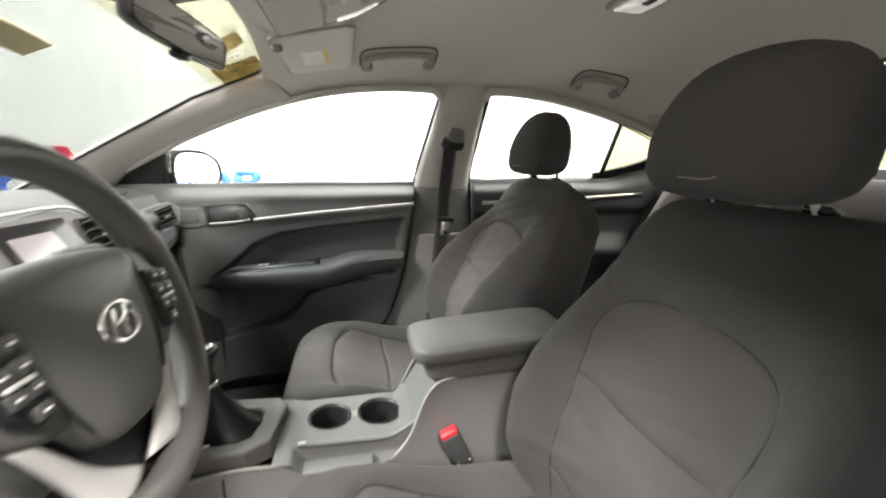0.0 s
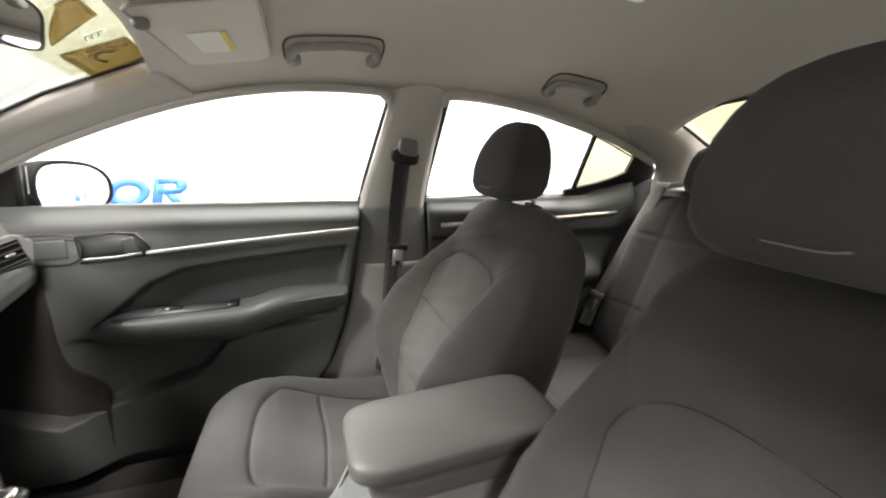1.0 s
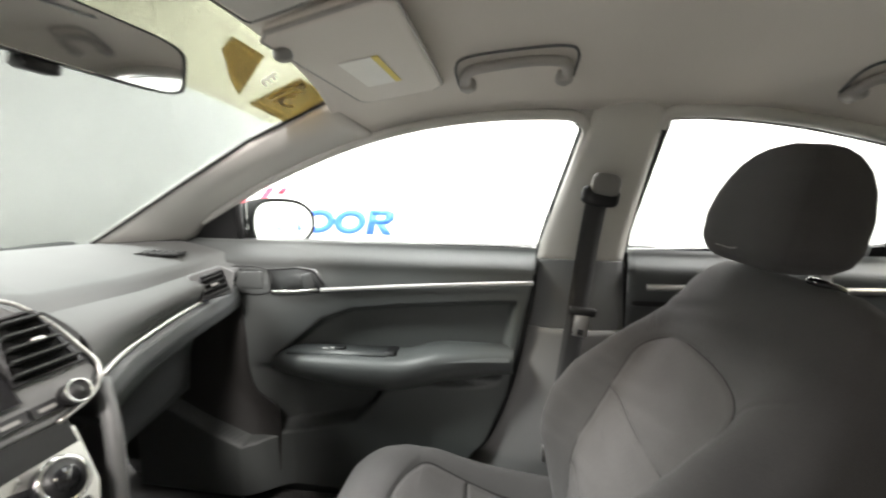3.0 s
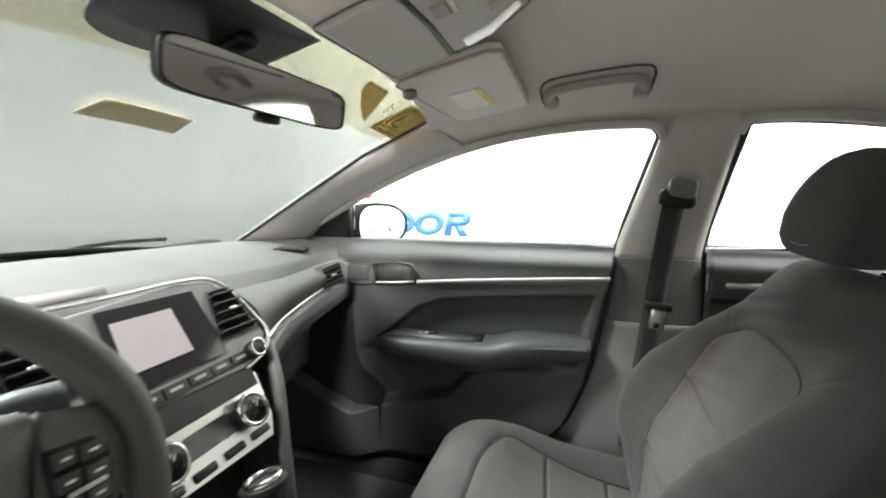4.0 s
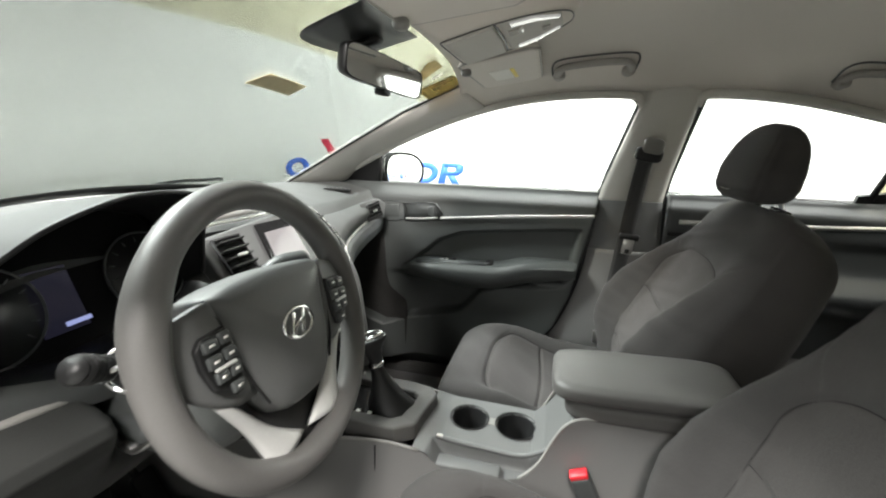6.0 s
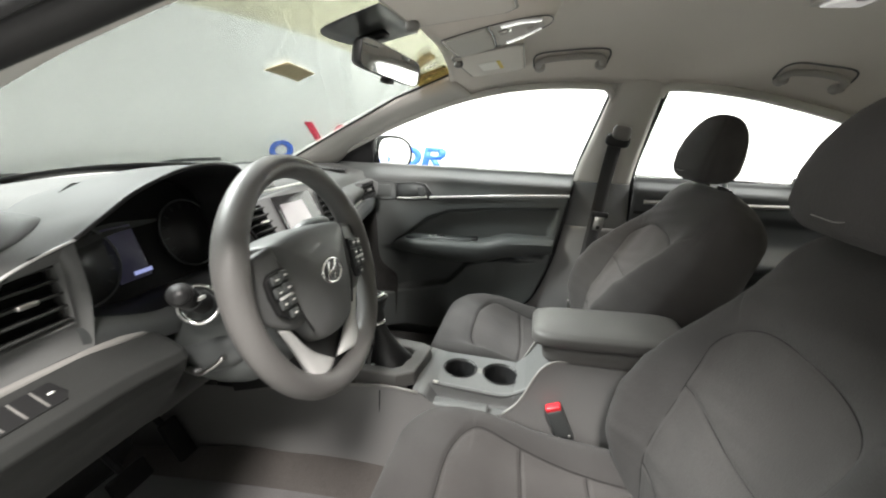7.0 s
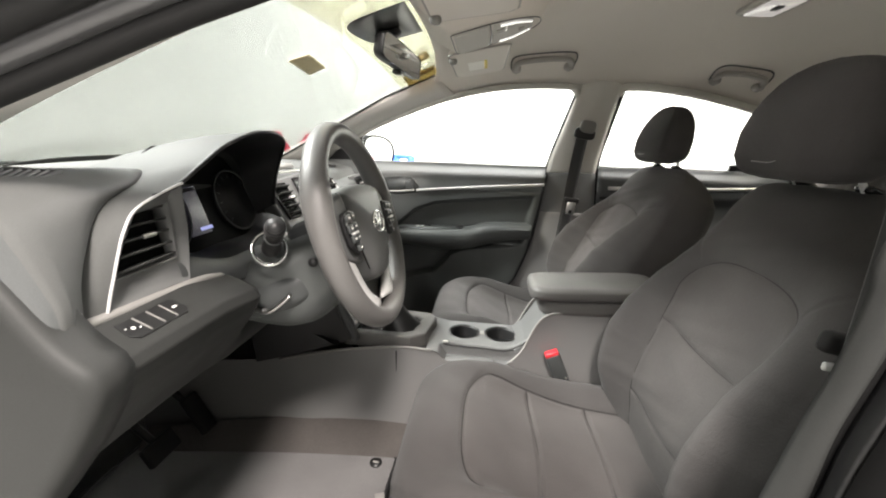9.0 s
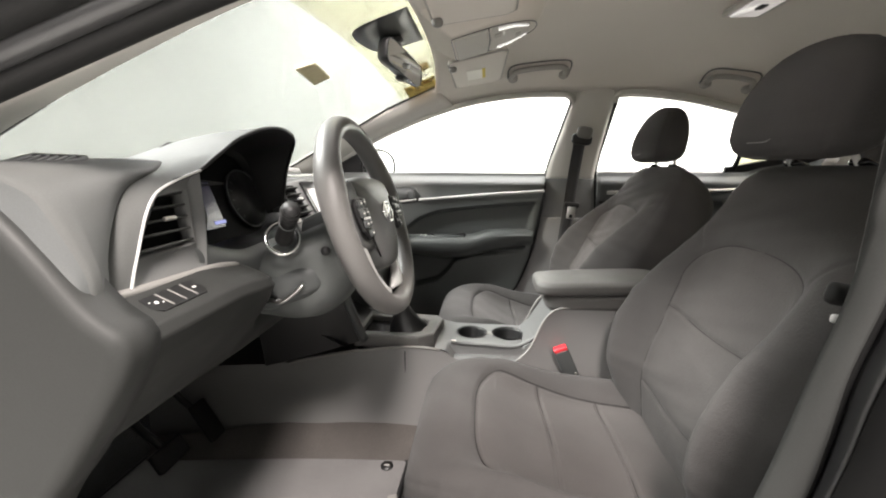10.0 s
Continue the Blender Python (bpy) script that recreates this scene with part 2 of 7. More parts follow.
def tube(points, r, sides=10, n=None, closed=False, flat=1.0, up=(0, 0, 1), caps=True, bm=None):
    """A round (or flattened) bar along points."""
    line = smooth_line(points, n) if n else [Vector(p) for p in points]
    rings, m = [], len(line)
    for i, p in enumerate(line):
        a, b = line[(i - 1) % m if closed else max(i - 1, 0)], line[(i + 1) % m if closed else min(i + 1, m - 1)]
        d = (b - a).normalized()
        s = d.cross(Vector(up))
        s = s.normalized() if s.length > 1e-4 else Vector((1, 0, 0))
        t = s.cross(d).normalized()
        rr = r(i / max(m - 1, 1)) if callable(r) else r
        rings.append([p + (s * math.cos(2 * math.pi * k / sides) + t * math.sin(2 * math.pi * k / sides) * flat) * rr for k in range(sides)])
    if closed:
        rings.append(rings[0])
    bm = bm or bmesh.new()
    sheet(rings, True, bm)
    if closed:
        bmesh.ops.remove_doubles(bm, verts=bm.verts, dist=1e-6)
    elif caps:
        bm.verts.ensure_lookup_table()
        c = len(bm.verts) - len(rings) * sides
        bm.faces.new([bm.verts[c + k] for k in range(sides)][::-1])
        bm.faces.new([bm.verts[len(bm.verts) - sides + k] for k in range(sides)])
    return bm


def rbox(sx, sy, sz, bev=0.004, m=None, seg=2, bm=None):
    """A box with rounded edges, at the pose m."""
    own = bmesh.new()
    bmesh.ops.create_cube(own, size=1, matrix=Matrix.Diagonal((sx, sy, sz, 1)))
    if bev:
        bmesh.ops.bevel(own, geom=own.edges[:], offset=min(bev, 0.49 * min(sx, sy, sz)), segments=seg, affect="EDGES", profile=0.5)
    if m is not None:
        bmesh.ops.transform(own, matrix=m, verts=own.verts)
    if bm is None:
        return own
    me = bpy.data.meshes.new("piece")
    own.to_mesh(me)
    own.free()
    bm.from_mesh(me)
    bpy.data.meshes.remove(me)
    return bm


def disc(r, depth, m, sides=32, bev=0.0, r2=None):
    """A round slab along local z, at the pose m."""
    bm = bmesh.new()
    bmesh.ops.create_cone(bm, cap_ends=True, segments=sides, radius1=r, radius2=r if r2 is None else r2, depth=depth)
    if bev:
        rim = [e for e in bm.edges if abs(e.verts[0].co.z - e.verts[1].co.z) < 1e-6 and e.verts[0].co.z > 0 and len(e.link_faces) == 2]
        bmesh.ops.bevel(bm, geom=rim, offset=bev, segments=2, affect="EDGES")
    bmesh.ops.transform(bm, matrix=m, verts=bm.verts)
    return bm


def ring(r, t, m, sides=40, tsides=8, stretch=1.0):
    """A torus in the local xy plane, at the pose m."""
    rows = []
    for i in range(sides + 1):
        a = 2 * math.pi * i / sides
        rows.append([m @ Vector(((r + t * math.cos(b)) * math.cos(a), (r + t * math.cos(b)) * math.sin(a) * stretch, t * math.sin(b)))
                     for b in [2 * math.pi * k / tsides for k in range(tsides)]])
    bm = sheet(rows, True)
    bmesh.ops.remove_doubles(bm, verts=bm.verts, dist=1e-6)
    return bm


def slab(outline, depth, m=None, bm=None):
    """A flat plate from a plan outline (x, y), depth along z, at the pose m."""
    bm = bm or bmesh.new()
    low = [bm.verts.new((x, y, 0)) for x, y in outline]
    top = [bm.verts.new((x, y, depth)) for x, y in outline]
    n = len(outline)
    bm.faces.new(low[::-1])
    bm.faces.new(top)
    for i in range(n):
        bm.faces.new((low[i], low[(i + 1) % n], top[(i + 1) % n], top[i]))
    bmesh.ops.recalc_face_normals(bm, faces=bm.faces)
    if m is not None:
        bmesh.ops.transform(bm, matrix=m, verts=low + top)
    return bm


def basis(origin, ex, ez):
    """A pose with local x along ex and local z along ez."""
    z = Vector(ez).normalized()
    y = z.cross(Vector(ex)).normalized()
    x = y.cross(z)
    return Matrix.Translation(origin) @ Matrix((x, y, z)).transposed().to_4x4()


def gauss(d, w):
    return math.exp(-(d / w) ** 2)


def step(a, b, x):
    t = min(max((x - a) / (b - a), 0), 1)
    return t * t * (3 - 2 * t)

# ---- the studio ----
tagged(part("floor", rbox(8.6, 7.3, 0.1, 0, pose(0.5, -0.75, -0.05)), M_FLOOR, smooth=False), "pale painted studio floor under the car", "floor", kind="structure")
tagged(part("ceiling", rbox(8.6, 7.3, 0.1, 0, pose(0.5, -0.75, 3.55)), M_LOW_BOUNCE, smooth=False), "unseen grey studio ceiling, darkened to cut bounce light", "ceiling", kind="structure")
R_ = 1.6
loop = []
for cx, cy, a0 in ((-3.6 + R_, 2.7 - R_, 90), (-3.6 + R_, -4.2 + R_, 180), (4.6 - R_, -4.2 + R_, 270), (4.6 - R_, 2.7 - R_, 0)):
    for k in range(13):
        a = radians(a0 + 90 * k / 12)
        loop.append((cx + R_ * math.cos(a), cy + R_ * math.sin(a)))
bm = sheet([[(x, y, z) for x, y in loop] for z in (0.0, 1.2, 2.4, 3.52)], True)
# unseen stretch behind the driver side darkened to lower the fill light
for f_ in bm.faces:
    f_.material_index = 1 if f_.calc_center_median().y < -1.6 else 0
wl = part("wall_studio", bm, [M_WALL, M_LOW_BOUNCE])
thick(wl, 0.08)
tagged(wl, "seamless white studio wall, its unseen driver side darkened to cut bounce light", "wall", kind="structure")


def slant(w, h, lean=0.05):
    return [(0, 0), (w, 0), (w + lean, h), (lean, h)]


def flat_place(x, z):
    return basis((x, 2.706, z), (1, 0, 0), (0, -1, 0))


def corner_place(x, z):
    """The same row of shapes laid round the rear corner of the wall."""
    a = radians(40) - (x + 0.9) / 1.594
    c, q = math.cos(a), math.sin(a)
    return basis((3.0 + 1.594 * c, 1.1 + 1.594 * q, z), (q, -c, 0), (-c, -q, 0))


def wall_ring(m, w, h):
    """A slanted flat ring, its lower left at the pose m."""
    rows = []
    for i in range(41):
        a = 2 * math.pi * i / 40
        row = []
        for k, d in ((0.52, 0.0), (0.52, 0.012), (1.0, 0.012), (1.0, 0.0)):
            py = h / 2 * math.sin(a) * (k if k == 1 else 0.50)
            px = w / 2 * math.cos(a) * k + py * 0.22
            row.append(m @ Vector((w / 2 + px, h / 2 + py, d)))
        rows.append(row)
    bm = sheet(rows, True)
    bmesh.ops.remove_doubles(bm, verts=bm.verts, dist=1e-5)
    bmesh.ops.recalc_face_normals(bm, faces=bm.faces)
    return bm


def wall_sign(place, label, at):
    sg = thing("wall_sign", label, "sign", at=at, group="wall signs")
    for wx in (-1.86, -0.86, -0.61):
        part("blue_ring", wall_ring(place(wx, 0.775), 0.25, 0.185), M_BLUE, sg)
    m = place(-0.365, 0.775)
    bm = slab(slant(0.062, 0.185, 0.04), 0.012, m)
    slab([(0.06, 0.185), (0.19, 0.185), (0.228, 0.165), (0.222, 0.115), (0.18, 0.082), (0.05, 0.082), (0.052, 0.115), (0.145, 0.115), (0.160, 0.130), (0.155, 0.150), (0.058, 0.150)], 0.0125, m, bm)
    slab([(0.085, 0.082), (0.150, 0.082), (0.205, 0.0), (0.135, 0.0)], 0.013, m, bm)
    part("blue_block", bm, M_BLUE, sg)
    part("blue_block", slab(slant(0.23, 0.185, 0.04), 0.012, place(-1.15, 0.775)), M_BLUE, sg)
    part("red_stripe", slab([(0, 0), (0.07, 0), (-0.16, 0.36), (-0.24, 0.36)], 0.014, place(-1.24, 0.775)), M_SIGNRED, sg)
    part("red_stripe", slab([(0, 0), (0.055, 0), (0.33, 0.345), (0.275, 0.345)], 0.015, place(-1.42, 0.775)), M_SIGNRED, sg)
    part("red_stripe", slab([(0, 0), (0.055, 0), (0.095, 0.05), (0.045, 0.05)], 0.015, place(-1.075, 1.07)), M_SIGNRED, sg)
    for k, w in enumerate((0.20, 0.26)):
        part("grey_bar", slab(slant(w, 0.07, 0.01), 0.01, place(-0.92 + 0.26 * k, 0.675)), M_SIGNGREY, sg)


wall_sign(flat_place, "blue and red shapes with a grey line on the white wall", (-0.9, 2.7, 0.8))
wall_sign(corner_place, "blue and red shapes on the rear curve of the wall", (4.2, 2.1, 0.8))
sign2 = thing("wall_sign", "grey bars and a blue shape high on the front studio wall", "sign", at=(-3.6, 2.2, 2.7))
for y0, w, z0, mt in ((1.75, 0.5, 2.66, M_SIGNGREY), (2.30, 0.36, 2.85, M_BLUE)):
    part("sign_bar", rbox(0.012, w, 0.13, 0, pose(-3.605, y0 + w / 2, z0)), mt, sign2, smooth=False)

# ---- cabin shell ----
ZC = [(0.2, 1.325), (0.345, 1.342), (0.45, 1.358), (0.6, 1.392), (0.75, 1.408), (0.95, 1.418), (1.2, 1.412), (1.5, 1.378), (1.75, 1.325), (1.98, 1.27)]
WIN = [(-0.219, 0.965), (-0.158, 1.027), (-0.025, 1.093), (0.057, 1.133), (0.2, 1.190), (0.333, 1.234), (0.459, 1.264), (0.58, 1.281), (0.7, 1.288),
       (0.84, 1.288), (1.03, 1.286), (1.15, 1.282), (1.32, 1.258), (1.56, 1.202), (1.78, 1.134), (1.98, 1.08)]


def side_y(z):
    """The cabin's half width at the side windows' slanted plane."""
    return 0.755 - 0.36 * (z - 0.98)


def side(x, z, out=0.0):
    return (x, side_y(z) + out, z)


def win_top(x):
    return lerp(WIN, x)


def header_x(y):
    return 0.348 - 0.035 * (y / 0.55) ** 2


def roof(i, j):
    """Headliner: i across, j along."""
    v = 2 * i - 1
    x = 0.31 + (1.82 - 0.31) * j
    ze = win_top(x) + 0.012
    ye = side_y(ze)
    y = v * ye
    xx = x + (header_x(y) - 0.31) * (1 - j) ** 6
    zc = lerp(ZC, xx)
    return (xx, y, ze + (zc - ze) * (1 - abs(v) ** 4.2))


hl = part("headliner", surface(roof, 48, 60), M_HEAD)
thick(hl, 0.012)
tagged(hl, "beige-grey woven cloth headliner under the car roof", "headliner", kind="structure")
ol = part("roof_panel", surface(lambda i, j: Vector(roof(i, j)) + Vector((0, 0, 0.05)), 24, 24), M_PAINT)
thick(ol, 0.01)
tagged(ol, "glossy black car roof panel", "roof", kind="structure")

ZWC = [(-0.62, 0.975), (-0.45, 1.045), (-0.2, 1.148), (0.06, 1.250), (0.2, 1.299), (0.345, 1.338)]
ZWP = [(-0.47, 0.925), (-0.307, 1.008), (-0.073, 1.133), (0.124, 1.236), (0.316, 1.312)]


def wind(u, s):
    """Windshield: u -1..1 across, s 0 at the cowl, 1 at the header."""
    xc = -0.62 + (0.348 + 0.62) * s
    xp = -0.47 + (0.316 + 0.47) * s
    k = u * u
    ye = 0.60 - 0.055 * s - (0.045 if u < 0 else 0)
    return Vector((xc + (xp - xc) * k, u * ye, lerp(ZWC, xc) + (lerp(ZWP, xp) - lerp(ZWC, xc)) * k))


BAND = 0.825
ws = thing("windshield", "clear curved windshield with a tinted band along its top", "windshield", at=(0, 0, 1.1))
bm = surface(lambda i, j: wind(1.14 * (2 * i - 1), BAND * j / 0.75 if j <= 0.75 else BAND + (1 - BAND) * (j - 0.75) / 0.25) + Vector((0, 0, 0.006)), 24, 32)
bm.faces.ensure_lookup_table()
for k, f_ in enumerate(bm.faces):
    f_.material_index = 1 if k // 24 >= 24 else 0
w1 = part("pane", bm, [M_WIND, M_BAND], ws, "clear glass, smoky and yellowish along the top")
thick(w1, 0.004)
w1.visible_shadow = False


def on_wind(y, x, lift=-0.001):
    s = (x + 0.62 - 0.15 * (y / 0.57) ** 2) / 0.968
    for _ in range(6):
        ye = 0.60 - 0.055 * s - (0.045 if y < 0 else 0)
        p = wind(y / ye, s)
        s += (x - p.x) / 0.9
    return wind(y / ye, s) + Vector((0, 0, lift))


def on_glass(name, outline, mat, parent, label="", n=6, lift=-0.001):
    """A thin film on the inside of the windshield; outline as two opposite edges of (y, x)."""
    (a0, a1), (b0, b1) = outline
    rows = []
    for j in range(n + 1):
        t = j / n
        p, q = Vector(a0).lerp(Vector(a1), t), Vector(b0).lerp(Vector(b1), t)
        rows.append([on_wind(*p.lerp(q, k / n), lift) for k in range(n + 1)])
    return thick(part(name, sheet(rows), mat, parent, label), 0.0006, 0)


thick(part("frit_band", surface(lambda i, j: wind(2 * i - 1, 0.075 * j) + Vector((0, 0, 0.002)), 24, 2), M_FRIT, ws, "black band along the lower edge"), 0.0006, 0)
lower = smooth_line([(-0.172, 0.31, 0), (-0.166, 0.26, 0), (-0.156, 0.226, 0), (-0.133, 0.206, 0), (-0.093, 0.198, 0), (-0.02, 0.202, 0), (0.035, 0.215, 0), (0.054, 0.24, 0), (0.060, 0.30, 0)], 40)
rows = [[on_wind(p.x + (-0.175 + 0.237 * k / 40 - p.x) * t, p.y + (0.338 - p.y) * t, 0.003) for t in (0, 0.25, 0.5, 0.75, 1.0)] for k, p in enumerate(lower)]
thick(part("frit_patch", sheet(rows), M_FRIT, ws, "dark dotted patch round the mirror mount"), 0.0006, 0)
for u in (-1.0, 1.0):
    part("edge_band", tube([wind(u * 1.004, k / 12) + Vector((0, 0, 0.000)) for k in range(13)], 0.0045, 8), M_BLACK, ws, "black edge band")
st = thing("windshield_sticker", "tan paper sticker seen from behind on the windshield", "sticker", at=(0.06, 0.01, 1.25))
on_glass("film", (((-0.063, 0.036), (-0.048, 0.083)), ((0.094, 0.020), (0.093, 0.068))), M_TAN, st, lift=0.0035)
st = thing("windshield_sticker", "brown see-through sticker film in the windshield corner", "sticker", at=(0.25, 0.42, 1.29))
ARC = [(0.250, 0.292), (0.304, 0.259), (0.340, 0.240), (0.376, 0.225), (0.438, 0.212), (0.507, 0.212), (0.560, 0.210)]
for y0, y1, a0, a1 in ((0.245, 0.384, 0.225, 0.300), (0.421, 0.562, 0.407, 0.540)):
    rows = []
    for j in range(13):
        low_y = y0 + (y1 - y0) * j / 12
        top_y = a0 + (a1 - a0) * j / 12
        low_x = lerp(ARC, low_y)
        top_x = 0.324 - 0.05 * max(top_y - 0.46, 0) - (0.018 if j == 12 and y1 > 0.5 else 0)
        rows.append([on_wind(low_y + (top_y - low_y) * t, low_x + (top_x - low_x) * t, -0.002) for t in (0, 0.25, 0.5, 0.75, 1.0)])
    thick(part("film", sheet(rows), M_STICK, st), 0.0006, 0)


def glass_arc(cy, cx, ry, rx, a0, a1, w, mat=M_TAN2):
    """A curved printed stroke on the windshield round (cy, cx)."""
    rows = []
    for k in range(25):
        a = radians(a0 + (a1 - a0) * k / 24)
        rows.append([on_wind(cy + ry * q * math.cos(a), cx + rx * q * math.sin(a), -0.0032) for q in (1 - w, 1.0)])
    return thick(part("print_stroke", sheet(rows), mat, st), 0.0006, 0)


for k in range(3):
    glass_arc(0.385 + 0.004 * k, 0.305 - 0.011 * k, 0.030, 0.012, 165, 260, 0.16, M_PAPER)
glass_arc(0.478, 0.268, 0.030, 0.020, 120, 330, 0.30)
glass_arc(0.440, 0.280, 0.014, 0.036, 60, 250, 0.34)
glass_arc(0.458, 0.272, 0.012, 0.030, 90, 250, 0.30)


def pillars(sgn):
    """Pillar trims of one side; sgn 1 passenger side, -1 driver side."""
    def f(p):
        return (p[0] + (0.12 if sgn < 0 and p[0] > 0.5 else 0), p[1] * sgn, p[2])

    top = [wind(sgn, s) + Vector((0, 0.004 * sgn, -0.004)) for s in (0.0, 0.2, 0.4, 0.6, 0.8, 0.92, 1.0)]
    top = [(p.x, p.y * sgn, p.z) for p in top]
    low = [(-0.40, 0.76, 0.93), side(-0.219, 0.967), side(-0.10, 1.058), side(0.057, 1.135), side(0.2, 1.192), side(0.31, 1.229), side(0.38, 1.248)]
    if sgn < 0:
        low = [(-0.40, 0.77, 0.92), side(-0.25, 0.965), side(-0.05, 1.040), side(0.129, 1.114), side(0.231, 1.156), side(0.329, 1.191), side(0.42, 1.222)]
    bm = between([f(p) for p in top], [f(p) for p in low], 30, 8, 0.012, (0, -sgn, -0.6))
    a = thick(part("pillar_trim_front", bm, M_PILLAR, flip=sgn > 0), 0.012)
    tagged(a, "pale grey plastic trim on the sloping front pillar", "pillar trim", kind="structure")
    # centre pillar, upper pale cover
    f0 = [side(0.880, 1.345, 0.030), side(0.864, 1.305, 0.006), side(0.852, 1.255, -0.014), side(0.812, 1.135, -0.016), side(0.778, 1.03, -0.022), side(0.764, 0.955, -0.03)]
    r0 = [side(1.026, 1.345, 0.030), side(1.014, 1.305, 0.006), side(1.0, 1.255, -0.014), side(0.985, 1.135, -0.016), side(0.972, 1.03, -0.022), side(0.966, 0.955, -0.03)]
    a = thick(part("pillar_trim_centre", between([f(p) for p in f0], [f(p) for p in r0], 20, 10, 0.020, (0, -sgn, 0)), M_PILLAR, flip=sgn > 0), 0.01)
    tagged(a, "pale grey upper cover of the centre pillar", "pillar trim", kind="structure")
    out_ = 0.030 if sgn < 0 else 0
    # passenger foot takes a lighter grey that paints in the light falling on it
    for nm, mt, bl, f1, r1, lb in (
            ("pillar_trim_lower", M_MID, 0.022, [(0.762, 0.732, 0.962), (0.752, 0.724, 0.90), (0.745, 0.717, 0.85), (0.736, 0.712, 0.795)], [(0.968, 0.732, 0.962), (0.970, 0.724, 0.90), (0.972, 0.717, 0.85), (0.974, 0.712, 0.795)], "dark grey middle cover of the centre pillar"),
            ("pillar_trim_foot", M_CONSOLE if sgn > 0 else M_MID, 0.040, [(0.737, 0.706, 0.797), (0.726, 0.703, 0.73), (0.705, 0.70, 0.62), (0.655, 0.70, 0.50), (0.60, 0.705, 0.43), (0.52, 0.705, 0.37)], [(0.974, 0.706, 0.797), (0.975, 0.703, 0.73), (0.98, 0.70, 0.62), (0.99, 0.70, 0.50), (1.02, 0.705, 0.40), (1.06, 0.705, 0.34)], "flared foot cover of the centre pillar, lit tone put into passenger side")):
        a = thick(part(nm, between([f((x, y - out_, z)) for x, y, z in f1], [f(p) for p in r1], 34, 12, bl, (0, -sgn, 0.15)), mt, flip=sgn > 0), 0.01)
        tagged(a, lb, "pillar trim", kind="structure")
    # rear pillar
    f2 = [side(1.50, 1.245, -0.004), side(1.66, 1.195, -0.004), side(1.78, 1.138, -0.004), side(1.845, 1.105, -0.006), (1.862, 0.716, 1.06), (1.845, 0.722, 1.0)]
    r2 = [(1.66, 0.58, 1.305), (1.782, 0.60, 1.266), (1.894, 0.605, 1.209), (1.955, 0.607, 1.18), (2.04, 0.61, 1.135), (2.14, 0.61, 1.06)]
    a = thick(part("pillar_trim_rear", between([f(p) for p in f2], [f(p) for p in r2], 20, 8, 0.02, (-0.5, -sgn, 0)), M_PILLAR, flip=sgn > 0), 0.01)
    tagged(a, "pale grey cover of the rear pillar", "pillar trim", kind="structure")
    a = thick(part("rear_side_trim", sheet([[f((1.79, 0.735, 1.02)), f((1.86, 0.72, 1.05)), f((2.0, 0.68, 1.04)), f((2.3, 0.66, 1.02))], [f((1.69, 0.72, 0.75)), f((1.80, 0.70, 0.75)), f((2.0, 0.68, 0.75)), f((2.3, 0.66, 0.75))], [f((1.45, 0.72, 0.24)), f((1.70, 0.70, 0.24)), f((2.0, 0.68, 0.24)), f((2.3, 0.66, 0.24))]]), M_DARK), 0.02)
    tagged(a, "dark side trim beside the rear bench", "side trim", kind="structure")
    # rubber seals along the centre pillar's front edge
    if sgn < 0:
        return
    edge = [side(0.852, 1.28, 0.022), side(0.812, 1.135, 0.022), side(0.776, 1.0, 0.010), (0.748, 0.690, 0.87), (0.730, 0.684, 0.75), (0.706, 0.684, 0.64), (0.660, 0.688, 0.51), (0.606, 0.695, 0.435), (0.53, 0.70, 0.36)]
    a = part("door_seal", tube([f(p) for p in edge], 0.0085, 8, 40), M_RUBBER)
    tagged(a, "black rubber door seal on the centre pillar", "door seal", kind="structure")
    edge = [Vector(p) + Vector((0.005, 0.014, 0)) for p in [side(1.012, 1.28), side(0.988, 1.135), side(0.972, 1.0), (0.975, 0.735, 0.85), (0.98, 0.73, 0.6)]]
    a = part("door_seal", tube([f(p) for p in edge], 0.010, 8, 30), M_RUBBER)
    tagged(a, "black rubber rear door seal on the centre pillar", "door seal", kind="structure")


pillars(1)
pillars(-1)

# closed lower body
for nm, c, d, mt, lb in (
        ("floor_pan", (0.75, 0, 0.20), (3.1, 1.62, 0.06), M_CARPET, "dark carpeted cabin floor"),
        ("firewall", (-0.62, 0, 0.6), (0.06, 1.5, 0.72), M_BLACK, "dark bulkhead ahead of the footwells"),
        ("rear_bulkhead", (2.28, 0, 0.62), (0.05, 1.5, 0.84), M_DARK, "dark bulkhead behind the rear bench")):
    tagged(part(nm, rbox(*d, 0.004, pose(*c)), mt, smooth=False), lb, "car floor" if nm == "floor_pan" else "bulkhead", kind="structure")
sh = part("parcel_shelf", rbox(0.62, 1.36, 0.03, 0.012, pose(2.10, 0, 0.99)), M_CARPET)
tagged(sh, "dark cloth shelf behind the rear bench", "parcel shelf", kind="structure")
rw = thing("rear_window", "sloping rear window with a yellowish tint", "window", "structure", (2.1, 0, 1.15))
o = thick(part("pane", surface(lambda i, j: Vector((1.80 + 0.52 * j, (2 * i - 1) * 0.64, 1.318 - 0.265 * j - 0.048 * (2 * i - 1) ** 2)), 16, 8), M_QUARTER, rw), 0.004)
o.visible_shadow = False
part("window_frame", tube([(2.14, -0.61, 1.09), (1.90, -0.605, 1.21), (1.80, -0.60, 1.262), (1.81, -0.5, 1.282), (1.815, 0, 1.308), (1.81, 0.5, 1.282), (1.80, 0.60, 1.262), (1.90, 0.605, 1.21), (2.14, 0.61, 1.09)], 0.0055, 8, 60), M_BLACK, rw)

